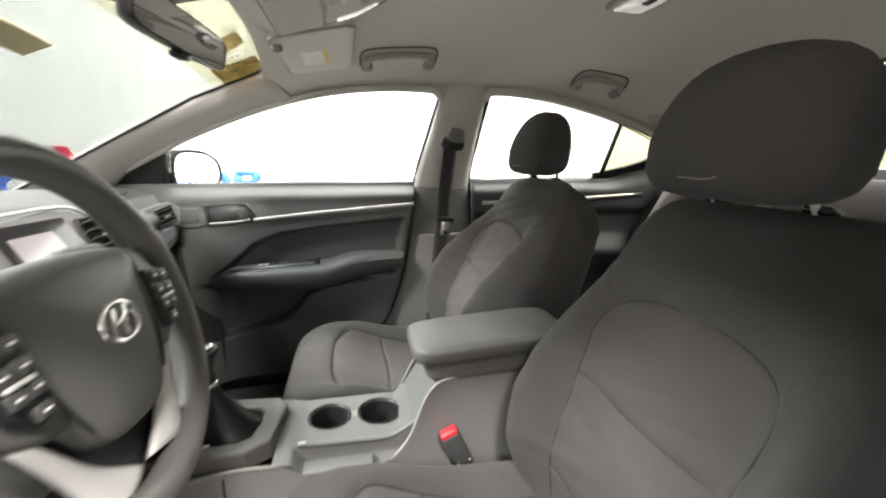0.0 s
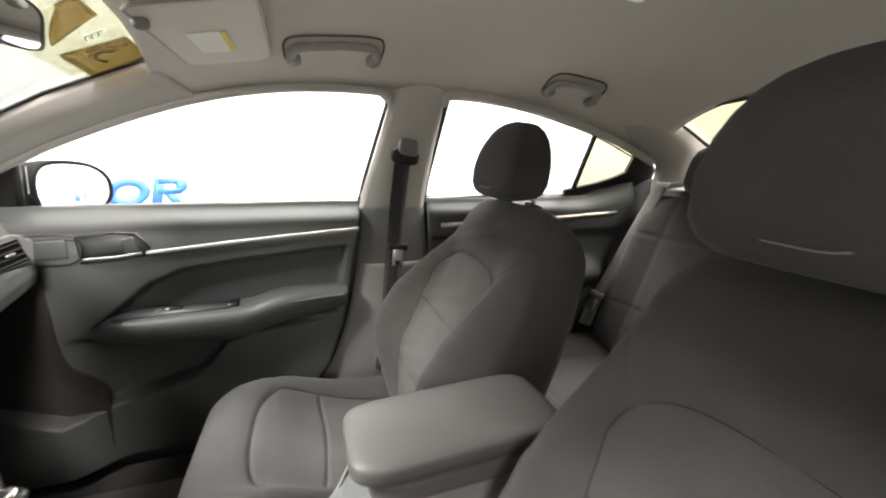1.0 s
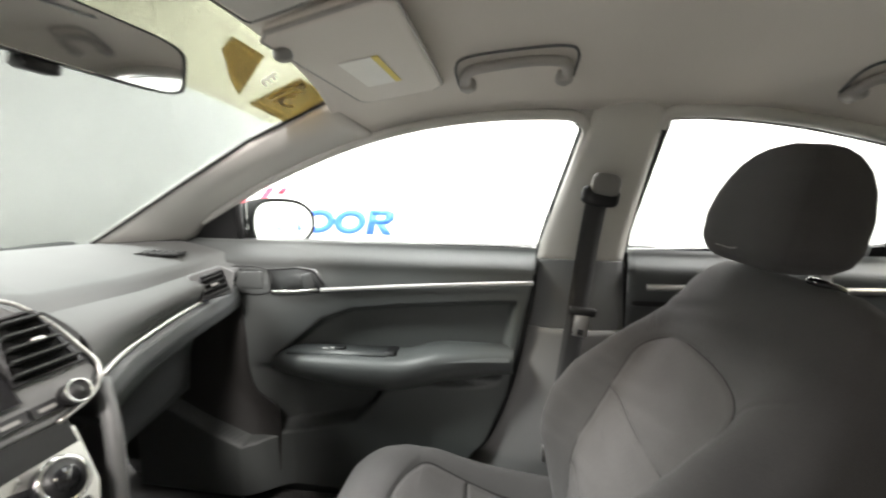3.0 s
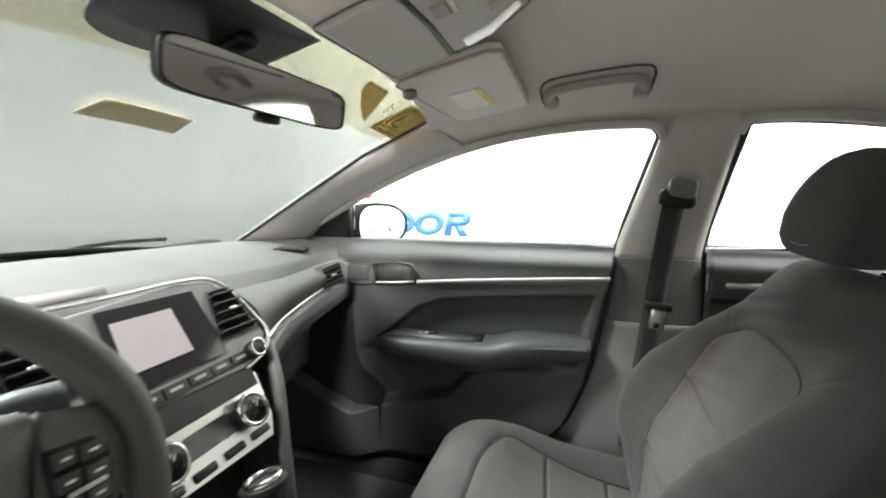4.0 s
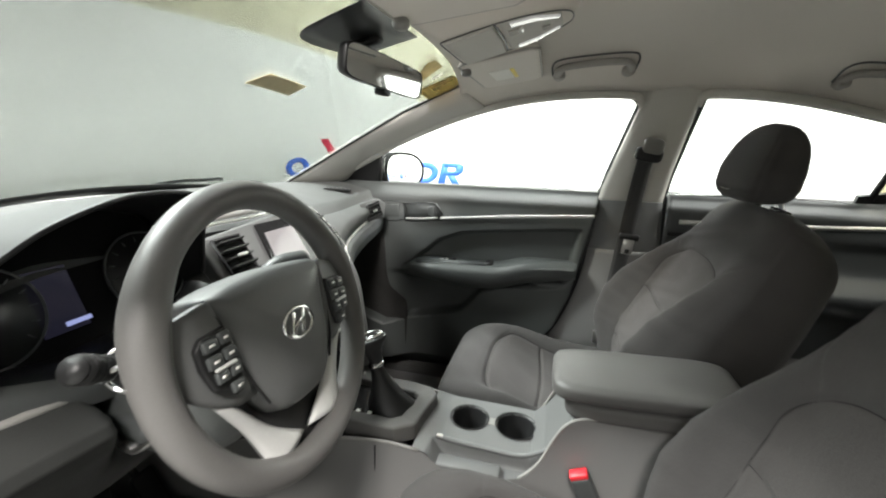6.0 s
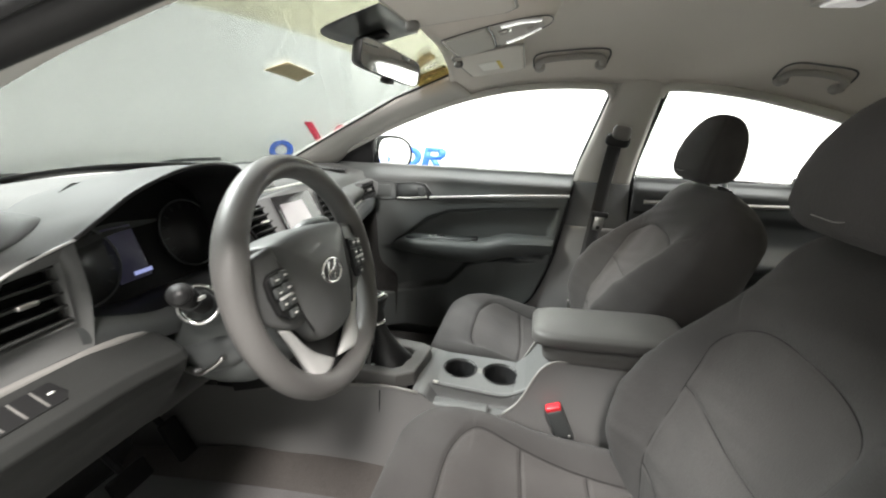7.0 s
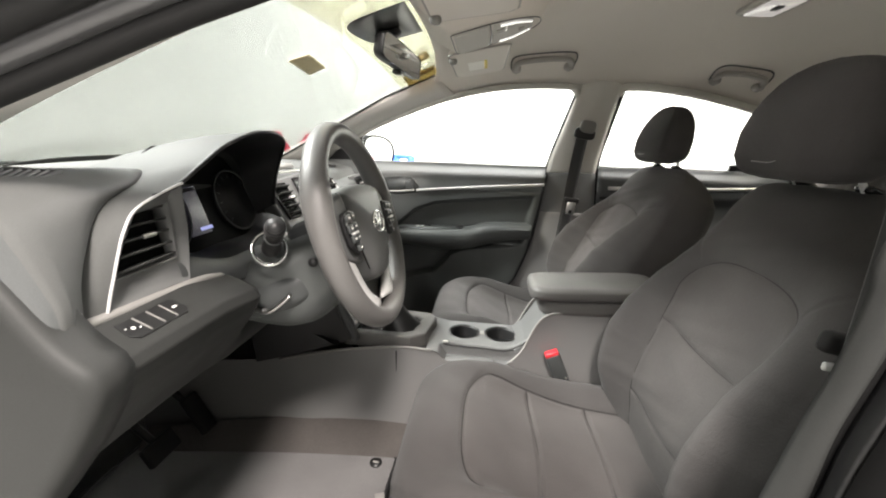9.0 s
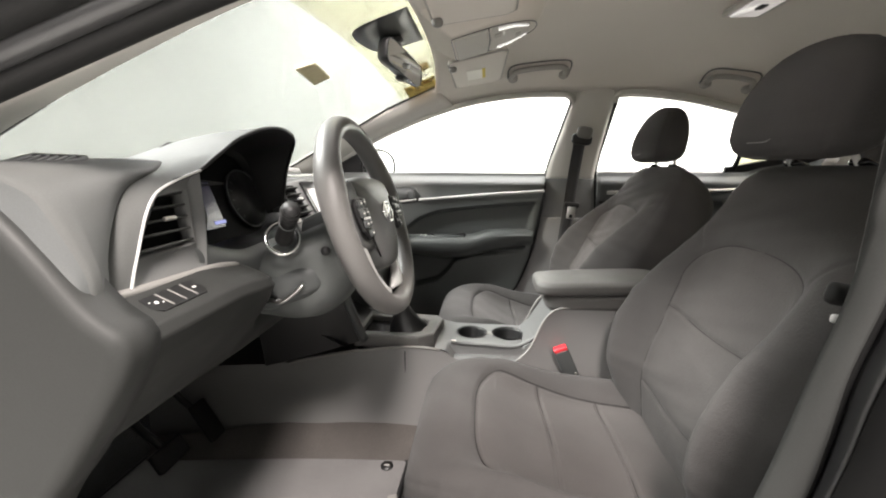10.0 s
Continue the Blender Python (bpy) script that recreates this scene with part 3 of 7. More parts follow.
# sills and centre tunnel
for sgn in (1, -1):
    s_ = part("door_sill", between([(-0.45, 0.69 * sgn, 0.33), (0.2, 0.70 * sgn, 0.325), (0.9, 0.70 * sgn, 0.325), (1.6, 0.70 * sgn, 0.36)],
                                   [(-0.45, 0.80 * sgn, 0.335), (0.2, 0.80 * sgn, 0.33), (0.9, 0.80 * sgn, 0.33), (1.6, 0.80 * sgn, 0.365)], 24, 4, 0.015, (0, 0, 1)), M_MID, flip=sgn < 0)
    thick(s_, 0.12)
    tagged(s_, "dark plastic door sill trim", "door sill", kind="structure")


# ---- doors ----
def glass_pane(name, outline, parent, mat=M_GLASS, out=0.03):
    """A side window pane in the slanted plane from (x, z) corners."""
    bm = bmesh.new()
    bm.faces.new([bm.verts.new(side(x, z, out)) for x, z in outline])
    o = part(name, bm, mat, parent, smooth=False)
    thick(o, 0.004)
    o.visible_shadow = False
    return o


def door_skin(x, z):
    """The front door panel's depth y at (x, z)."""
    y = 0.748 - 0.055 * step(0.985, 0.93, z) - 0.018 * step(0.93, 0.87, z)
    # recessed insert under the strip
    zt = lerp([(0.02, 0.64), (0.12, 0.715), (0.22, 0.797), (0.30, 0.828), (0.44, 0.846), (0.70, 0.868), (0.74, 0.872)], x)
    inside = step(0.0, 0.012, zt - 0.004 - z) * step(0.655, 0.675, z)
    xe = lerp([(0.62, 0.70), (0.73, 0.722), (0.85, 0.742), (0.985, 0.772)], z) - 0.022
    front = step(0.06, 0.10, x) * step(xe, xe - 0.012, x)
    y += 0.030 * inside * front
    # lower panel falls back, then the pocket bulges inward again
    y += 0.072 * step(0.660, 0.635, z) * step(0.0, 0.13, x) * step(0.68, 0.50, x)
    zp = lerp([(-0.2, 0.55), (-0.10, 0.50), (0.01, 0.455), (0.15, 0.475), (0.30, 0.515), (0.345, 0.56), (0.38, 0.605), (0.45, 0.63), (0.72, 0.66)], x)
    y -= 0.062 * step(0.0, 0.010, zp - z) * step(0.70, 0.52, x)
    return y


def front_door():
    d = thing("passenger_door", "dark grey front passenger door with a recessed panel, armrest and silver strip", "car door", at=(0.3, 0.75, 0.35))
    x0, x1, z0, z1 = -0.30, 0.775, 0.30, 0.985
    nx, nz = 150, 130

    def fn(i, j):
        z = z0 + (z1 - z0) * j
        xr = lerp([(0.30, 0.50), (0.34, 0.52), (0.43, 0.60), (0.50, 0.655), (0.62, 0.70), (0.73, 0.722), (0.85, 0.742), (0.985, 0.772)], z)
        x = x0 + (xr - x0) * i
        return (x, door_skin(x, z), z)
    o = part("door_panel", surface(fn, nx, nz), M_DOOR, d)
    thick(o, 0.05)
    # top ledge at the window
    part("window_ledge", between([side(-0.22, 0.978, -0.002), side(0.3, 0.984, -0.002), side(0.775, 0.990, -0.002)],
                                 [side(-0.22, 0.980, 0.04), side(0.3, 0.986, 0.04), side(0.775, 0.992, 0.04)], 20, 2, 0.003, (0, 0, 1)), M_BLACK, d)
    # silver strip
    part("silver_strip", tube([(0.225, 0.668, 0.871), (0.44, 0.668, 0.890), (0.60, 0.669, 0.902), (0.755, 0.671, 0.912)], 0.0050, 8, 24, flat=0.9, up=(0, 1, 0)), M_SATIN, d, "satin silver strip")
    # tweeter panel and handle
    part("speaker_panel", rbox(0.105, 0.006, 0.046, 0.003, pose(0.008, 0.6755, 0.886, 0, -3, 0)), M_DOOR, d, "flush speaker panel")
    hz = [(0.085, 0.856), (0.225, 0.868), (0.232, 0.885), (0.205, 0.921), (0.16, 0.925), (0.082, 0.917)]
    part("handle_bezel", tube([(x, 0.670, z) for x, z in hz], 0.0024, 8, closed=True, up=(0, 1, 0)), M_BLACK, d)
    part("panel_seam", tube([(-0.06, 0.671, 0.852), (0.075, 0.671, 0.856), (0.078, 0.671, 0.918), (-0.05, 0.671, 0.922)], 0.0016, 6, 24, up=(0, 1, 0)), M_BLACK, d)
    part("handle_lip", tube([(0.092, 0.666, 0.861), (0.16, 0.665, 0.865), (0.215, 0.666, 0.872)], 0.0045, 8, 12, up=(0, 1, 0)), M_SILVER, d, "silver lip under the door handle")
    part("handle_recess", slab([(x - 0.1, z - 0.88) for x, z in hz], 0.012, basis((0.1, 0.687, 0.88), (1, 0, 0), (0, -1, 0))), M_DARK, d)
    part("door_handle", rbox(0.030, 0.016, 0.042, 0.006, pose(0.192, 0.670, 0.892, 0, -14, 0)), M_DARK, d, "dark door release lever")
    # armrest
    top = [(0.06, 0.708, 0.665), (0.13, 0.690, 0.703), (0.25, 0.684, 0.713), (0.41, 0.682, 0.717), (0.46, 0.682, 0.722), (0.53, 0.684, 0.742), (0.62, 0.688, 0.745), (0.715, 0.70, 0.744)]
    ns = 40
    tl = smooth_line(top, ns)
    rows = []
    for k, p in enumerate(tl):
        t = k / ns
        reach = 0.075 * min(1, (math.sin(math.pi * min(t * 1.6 + 0.08, 0.5)))) * (1 - 0.25 * step(0.7, 1.0, t))
        hgt = lerp([(0, 0.03), (0.1, 0.06), (0.4, 0.095), (0.7, 0.09), (1, 0.062)], t)
        yb = 0.74
        ring_ = [(p.x, yb, p.z), (p.x, p.y - reach * 0.2, p.z + 0.001), (p.x, p.y - reach * 0.75, p.z - 0.001), (p.x, p.y - reach * 0.97, p.z - 0.010), (p.x, p.y - reach, p.z - 0.026),
                 (p.x, p.y - reach * 0.92, p.z - hgt * 0.6), (p.x, p.y - reach * 0.70, p.z - hgt * 0.9), (p.x, p.y - reach * 0.35, p.z - hgt), (p.x, yb, p.z - hgt)]
        rows.append(ring_)
    o = part("armrest", sheet(rows, True), M_DOOR, d, "moulded armrest")
    part("armrest_pad", between([(0.42, 0.684, 0.722), (0.47, 0.682, 0.728), (0.535, 0.684, 0.7455), (0.62, 0.688, 0.749), (0.705, 0.70, 0.748)],
                                [(0.44, 0.618, 0.700), (0.48, 0.612, 0.703), (0.54, 0.612, 0.722), (0.62, 0.618, 0.728), (0.705, 0.635, 0.727)], 24, 6, 0.008, (0, -0.2, 1)), M_DOOR, d, "padded dark armrest top")
    # switch plate
    part("switch_plate", slab([(0.14, 0.0), (0.40, 0.0), (0.425, 0.02), (0.40, 0.058), (0.16, 0.058)], 0.008, pose(0, 0.636, 0.7035, 0, -1.5, 0)), M_DARK, d, "dark switch plate")
    part("window_switch", rbox(0.028, 0.016, 0.008, 0.003, pose(0.275, 0.665, 0.7215, 0, -1.5, 0)), M_BLACK, d)
    for k in range(2):
        part("switch_mark", rbox(0.014, 0.004, 0.002, 0, pose(0.235 + 0.02 * k, 0.662 + 0.006 * k, 0.7190, 0, -1.5, 0)), M_WHITE, d)
    part("pull_pocket", rbox(0.03, 0.05, 0.022, 0.006, pose(0.412, 0.668, 0.716)), M_BLACK, d)
    # mirror sail and window frame
    bm = bmesh.new()
    bm.faces.new([bm.verts.new(side(x, z, -0.004)) for x, z in ((-0.225, 0.966), (-0.165, 1.025), (-0.10, 1.06), (-0.03, 1.093), (-0.058, 0.978))])
    thick(part("mirror_sail", bm, M_BLACK, d, smooth=False), 0.02)
    part("window_divider", tube([side(-0.056, 0.975, 0.006), side(-0.028, 1.095, 0.006)], 0.009, 8), M_BLACK, d)
    up = [side(x, z - 0.004, 0.012) for x, z in WIN[2:9]] + [side(0.80, 1.285, 0.010), side(0.828, 1.277, 0.010), side(0.843, 1.256, 0.010), side(0.840, 1.228, 0.010), side(0.818, 1.150, 0.010), side(0.775, 0.995, 0.012)]
    part("window_seal", tube(up, 0.003, 8, 60), M_RUBBER, d)
    up = [side(x, z + 0.003, -0.001) for x, z in WIN[1:9]] + [side(0.80, 1.290, -0.002), side(0.836, 1.284, -0.002), side(0.853, 1.262, -0.003), side(0.850, 1.232, -0.004), side(0.828, 1.150, -0.004), side(0.784, 0.995, -0.006)]
    part("frame_trim", tube(up, 0.0125, 8, 60), M_PILLAR, d, "pale door frame trim")
    glass_pane("window_pane", [(-0.05, 0.975), (-0.02, 1.10), (0.06, 1.14), (0.2, 1.195), (0.333, 1.24), (0.459, 1.27), (0.58, 1.287), (0.7, 1.294), (0.84, 1.294), (0.866, 1.27), (0.78, 0.985)], d)
    bm = bmesh.new()
    bm.faces.new([bm.verts.new(side(x, z, 0.002)) for x, z in ((0.74, 1.292), (0.80, 1.291), (0.836, 1.285), (0.852, 1.264), (0.850, 1.232), (0.832, 1.165), (0.880, 1.165), (0.900, 1.33), (0.74, 1.31))])
    thick(part("frame_corner", bm, M_PILLAR, d, smooth=False), 0.006)
    # outer skin
    o = part("outer_skin", surface(lambda i, j: (-0.25 + 1.03 * i, 0.86 - 0.05 * (2 * j - 0.9) ** 2, 0.32 + 0.66 * j), 8, 8), M_PAINT, d)
    thick(o, 0.01)
    return d


front_door()


def rear_door(sgn):
    d = thing("rear_door", "dark grey rear door with a silver strip and fixed quarter window", "car door", at=(1.3, 0.75 * sgn, 0.35), group="rear doors")

    def f(p):
        return (p[0], p[1] * sgn, p[2])

    def fn(i, j):
        z = 0.34 + 0.65 * j
        xr = lerp([(0.34, 1.42), (0.6, 1.56), (0.8, 1.70), (0.99, 1.80)], z)
        x = 0.985 + (xr - 0.985) * i
        y = 0.752 - 0.04 * step(0.985, 0.94, z) + 0.02 * step(0.88, 0.84, z) - 0.06 * gauss(z - 0.70, 0.05) * step(1.05, 1.2, x) * step(1.75, 1.6, x)
        return f((x, y, z + 0.075 * step(0.9, 0.99, z) * step(1.55, 1.80, x)))
    thick(part("door_panel", surface(fn, 60, 60), M_DARK, d, flip=sgn < 0), 0.05)
    part("silver_strip", tube([f((1.02, 0.712, 0.905)), f((1.4, 0.712, 0.914)), f((1.70, 0.712, 0.928))], 0.008, 8, 12, up=(0, 1, 0)), M_SILVER, d, "satin silver strip")
    part("pull_handle", rbox(0.12, 0.02, 0.06, 0.008, Matrix.Translation(f((1.05, 0.725, 0.885)))), M_BLACK, d)
    glass_pane("window_pane", [(0.97, 0.985), (1.0, 1.27), (1.03, 1.292), (1.15, 1.288), (1.32, 1.264), (1.57, 1.206), (1.55, 1.008)], d) if sgn > 0 else None
    if sgn > 0:
        glass_pane("quarter_pane", [(1.548, 1.000), (1.57, 1.204), (1.78, 1.132), (1.775, 1.055)], d, M_QUARTER)
        part("window_divider", tube([side(1.535, 1.0, 0.012), side(1.56, 1.203, 0.012)], 0.009, 8), M_RUBBER, d)
        bm = bmesh.new()
        bm.faces.new([bm.verts.new(side(x, z, 0.008)) for x, z in ((1.741, 1.072), (1.753, 1.123), (1.747, 1.139), (1.80, 1.125), (1.845, 1.108), (1.875, 1.085), (1.875, 1.05), (1.85, 0.975), (1.50, 0.975), (1.50, 1.010), (1.54, 1.016), (1.637, 1.036), (1.70, 1.055))])
        thick(part("quarter_surround", bm, M_BLACK, d, "black cover round the quarter window", smooth=False), 0.012)
        part("window_seal", tube([side(0.972, 0.998, 0.012), side(1.003, 1.255, 0.012), side(1.03, 1.28, 0.012), side(1.15, 1.277, 0.012), side(1.32, 1.253, 0.012), side(1.56, 1.196, 0.012), side(1.745, 1.130, 0.012)], 0.003, 8, 50), M_RUBBER, d)
        part("frame_trim", tube([side(0.998, 1.262, -0.002), side(1.006, 1.284, -0.002), side(1.03, 1.294, -0.002), side(1.15, 1.29, -0.002), side(1.32, 1.266, -0.002), side(1.56, 1.208, -0.002), side(1.75, 1.143, -0.002), side(1.835, 1.110, -0.002)], 0.0145, 8, 40), M_PILLAR, d, "pale door frame trim")
    else:
        bm = bmesh.new()
        bm.faces.new([bm.verts.new(f(side(x, z, 0.03))) for x, z in ((0.97, 0.985), (1.0, 1.27), (1.15, 1.288), (1.32, 1.264), (1.57, 1.206), (1.80, 1.14), (1.80, 1.07), (1.55, 1.008))])
        o = thick(part("window_pane", bm, M_GLASS, d, smooth=False), 0.004)
        o.visible_shadow = False
    thick(part("outer_skin", surface(lambda i, j: f((0.98 + 0.95 * i, 0.86 - 0.05 * (2 * j - 0.9) ** 2, 0.32 + 0.67 * j)), 8, 8), M_PAINT, d), 0.01)


rear_door(1)
rear_door(-1)

# passenger wing mirror outside
wm = thing("wing_mirror", "black wing mirror outside the passenger window", "wing mirror", at=(0.0, 0.86, 1.0))


mp = basis((0.006, 0.898, 1.016), (0.41, 0.91, 0.0), (0.91, -0.41, 0.05))
pts = []
for k in range(40):
    a = 2 * math.pi * k / 40
    c, q = math.cos(a), math.sin(a)
    pts.append((0.106 * math.copysign(abs(c) ** 0.72, c), (0.070 - 0.014 * c) * math.copysign(abs(q) ** 0.78, q)))
rows = [[mp @ Vector((x * k, y * k, 0.003 - ((x * k) ** 2 + (y * k) ** 2) / 2.8)) for x, y in pts] for k in (0.02, 0.2, 0.4, 0.6, 0.8, 1.0)]
part("mirror_glass", sheet(rows, True), M_MIRROR, wm, "convex oval mirror glass", flip=True)
part("mirror_rim", tube([mp @ Vector((x * 1.03, y * 1.04, -0.002)) for x, y in pts], 0.0065, 8, closed=True), M_MATT, wm)
rows = [[mp @ Vector((x * k - sh, y * k, z)) for x, y in pts] for k, z, sh in ((1.05, 0.000, 0), (1.10, -0.008, 0.002), (1.13, -0.030, 0.008), (1.08, -0.060, 0.016), (0.86, -0.085, 0.022), (0.45, -0.098, 0.026), (0.02, -0.100, 0.026))]
part("housing", sheet(rows, True), M_MATT, wm, "rounded matt black housing")
part("arm", tube([(-0.085, 0.765, 0.985), (-0.075, 0.83, 0.995)], 0.030, 12), M_MATT, wm)

# ---- seats ----


def superpillow(c, rx, ry, rz, m=None, taper=0.0, power=3.0, n=40):
    """A rounded cushion block; taper narrows it in y towards the top."""
    rows = []
    e = 2 / power
    for j in range(n // 2 + 1):
        b = math.pi * j / (n // 2) - math.pi / 2
        row = []
        for i in range(n):
            a = 2 * math.pi * i / n
            x, y, z = math.cos(b) * math.cos(a), math.cos(b) * math.sin(a), math.sin(b)
            x, y, z = [math.copysign(abs(v) ** e, v) for v in (x, y, z)]
            k = 1 - taper * max(z, -0.2)
            p = Vector((rx * x, ry * y * k, rz * z))
            row.append(Vector(c) + (m @ p if m else p))
        rows.append(row)
    bm = sheet(rows, True)
    bmesh.ops.remove_doubles(bm, verts=bm.verts, dist=1e-6)
    return bm


CUSHION_TOP = [(0.0, 0.440), (0.006, 0.474), (0.025, 0.502), (0.065, 0.519), (0.12, 0.514), (0.18, 0.492), (0.25, 0.464), (0.36, 0.443), (0.52, 0.434)]


def cushion_w(x):
    return lerp([(0, 0.125), (0.006, 0.155), (0.018, 0.185), (0.04, 0.210), (0.075, 0.230), (0.13, 0.242), (0.27, 0.248), (0.52, 0.250)], x)


def cushion_rise(x, u, U):
    """Height of the cushion's cover over its middle line: bolsters, rounded edge, dished middle."""
    z = 0.050 * gauss(abs(u) - 0.84, 0.16) * step(0.04, 0.24, x) - 0.05 * (1 - (1 - abs(u) ** 14) ** 0.5)
    if abs(U) < 0.2:
        z -= 0.008 * (1 - (U / 0.2) ** 2) * step(0.08, 0.25, x)
    return z


def cushion_sy(x):
    """Half width of the cushion's sewn middle panel."""
    return 0.182 - 0.020 * step(0.15, 0.50, x)


def panel_edge(a, b, p=3.0):
    """Signed distance, in parts, from a panel's rounded edge; a across it, b past where its corners begin."""
    return (abs(a) ** p + max(0.0, b) ** p) ** (1 / p) - 1


def cushion_seams(x0, parent):
    """Thin dark stitched seams lying in the grooves of the cushion."""
    fine = smooth_line([(x, 0, z) for x, z in CUSHION_TOP], 300)

    def at(x, U):
        z = min(fine, key=lambda p: abs(p.x - x)).z
        return (x0 + x, U, z + cushion_rise(x, U / cushion_w(x), U) - 0.0022)

    half = [(0.50 - 0.29 * k / 16, cushion_sy(0.50 - 0.29 * k / 16)) for k in range(16)]
    for k in range(17):
        a = math.pi / 2 * k / 16
        x = 0.21 - 0.085 * math.sin(a) ** (2 / 3)
        half.append((x, cushion_sy(x) * max(math.cos(a), 0.0) ** (2 / 3)))
    part("seam", tube([at(x, U) for x, U in half] + [at(x, -U) for x, U in half[-2::-1]], 0.0009, 6), M_SEAM, parent)
    for x in (0.285, 0.425):
        part("seam", tube([at(x - 0.012 * (k / 12) ** 2, cushion_sy(x) * k / 12) for k in range(-12, 13)], 0.0009, 6), M_SEAM, parent)


def cushion_bm(x0):
    """Seat cushion from its front edge x0: front roll, dished middle, raised side bolsters, sewn seams."""
    top = CUSHION_TOP
    n, m = 190, 150
    line = smooth_line([(x, 0, z) for x, z in top], n)
    rows = []
    for p in line:
        x = p.x
        w = cushion_w(x)
        row = []
        for k in range(m + 1):
            u = 2 * k / m - 1
            U = u * w
            z = p.z + cushion_rise(x, u, U)
            e = panel_edge(U / cushion_sy(x), (0.21 - x) / 0.085) * (0.17 if x > 0.17 else 0.10)
            g = gauss(e, 0.0048)
            if e < 0:
                bow = 0.012 * (U / cushion_sy(x)) ** 2
                g = max(g, gauss(x - 0.285 + bow, 0.0045), gauss(x - 0.425 + bow, 0.0045))
            g = max(g, gauss(abs(u) - 0.955, 0.012) * 0.8)
            z += 0.0012 * math.sin(41 * U + 13 * x) * math.sin(29 * x + 17 * U) + 0.004 * (1 - gauss(e, 0.02)) - 0.0058 * g
            row.append((x0 + x, U, z))
        for k in range(13):
            t = k / 12
            row.append((x0 + x + 0.01 * (1 - t), w * (1 - 2 * t), 0.32) if 0 < k < 12 else (x0 + x, w * (1 if k == 0 else -1), p.z - 0.11))
        rows.append(row)
    bm = sheet(rows, True)
    front = [[Vector(q) for q in rows[0]]]
    for s in (0.5, 0.0):
        front.append([Vector((x0 - 0.012 * (1 - s), q[1] * (0.6 + 0.4 * s), 0.40 + (q[2] - 0.40) * s)) for q in rows[0]])
    sheet(front, True, bm)
    bmesh.ops.remove_doubles(bm, verts=bm.verts, dist=1e-5)
    bmesh.ops.recalc_face_normals(bm, faces=bm.faces)
    for f_ in bm.faces:
        c = f_.calc_center_median()
        f_.material_index = 0 if panel_edge(c.y / cushion_sy(c.x - x0), (0.21 - c.x + x0) / 0.085) < 0 and c.z > 0.39 else 1
    return bm


def back_w(s):
    return lerp([(0, 0.225), (0.15, 0.250), (0.4, 0.262), (0.58, 0.256), (0.70, 0.244), (0.82, 0.222), (0.90, 0.204), (0.95, 0.186), (0.98, 0.164), (1.0, 0.130)], s)


def back_v(s, u):
    """How far the backrest's cover stands forward at height s (0 to 1) and side u (-1 to 1)."""
    bol = lerp([(0, 0.010), (0.08, 0.040), (0.22, 0.086), (0.38, 0.102), (0.50, 0.094), (0.62, 0.064), (0.74, 0.024), (0.80, 0.008), (0.85, 0.0)], s) * gauss(abs(u) - 0.82, 0.19)
    return (0.036 - 0.045 * step(0.30, 0.0, s) + 0.014 * gauss(s - 0.36, 0.20) + bol + 0.012 * (1 - u * u)) * (0.15 + 0.85 * (1 - abs(u) ** 7) ** 0.5)


def back_sy(s):
    return lerp([(0, 0.135), (0.45, 0.146), (0.62, 0.158), (0.80, 0.168)], s)


def back_edge(s, U):
    """Distance in metres from the sewn edge of the backrest's middle panel, minus inside it."""
    return panel_edge(U / back_sy(s), (s - 0.60) / 0.150, 2.6) * (0.15 if s < 0.70 else 0.13)


def back_seams(base, recline, parent, length=0.655):
    """Thin dark stitched seams lying in the grooves of the backrest."""
    BA, BF = Vector((math.sin(recline), 0, math.cos(recline))), Vector((-math.cos(recline), 0, math.sin(recline)))

    def at(s, U):
        return base + BA * (s * length - 0.02) + BF * (back_v(s, U / back_w(s)) - 0.0028) + Vector((0, U, 0))

    half = [(0.06 + 0.54 * k / 24, back_sy(0.06 + 0.54 * k / 24)) for k in range(24)]
    for k in range(21):
        a = math.pi / 2 * k / 20
        s = 0.60 + 0.150 * math.sin(a) ** (2 / 2.6)
        half.append((s, back_sy(s) * max(math.cos(a), 0.0) ** (2 / 2.6)))
    part("seam", tube([at(s, U) for s, U in half] + [at(s, -U) for s, U in half[-2::-1]], 0.0008, 6), M_SEAM, parent)
    for s in BACK_SEAMS:
        part("seam", tube([at(s + 0.012 * (k / 12) ** 2, back_sy(s) * k / 12) for k in range(-12, 13)], 0.0008, 6), M_SEAM, parent)
    for sg in (-1, 1):
        part("seam", tube([at(0.715 + 0.075 * q, sg * (0.150 + 0.045 * q)) for q in [k / 10 for k in range(11)]], 0.0008, 6), M_SEAM, parent)


BACK_SEAMS = (0.225, 0.490)


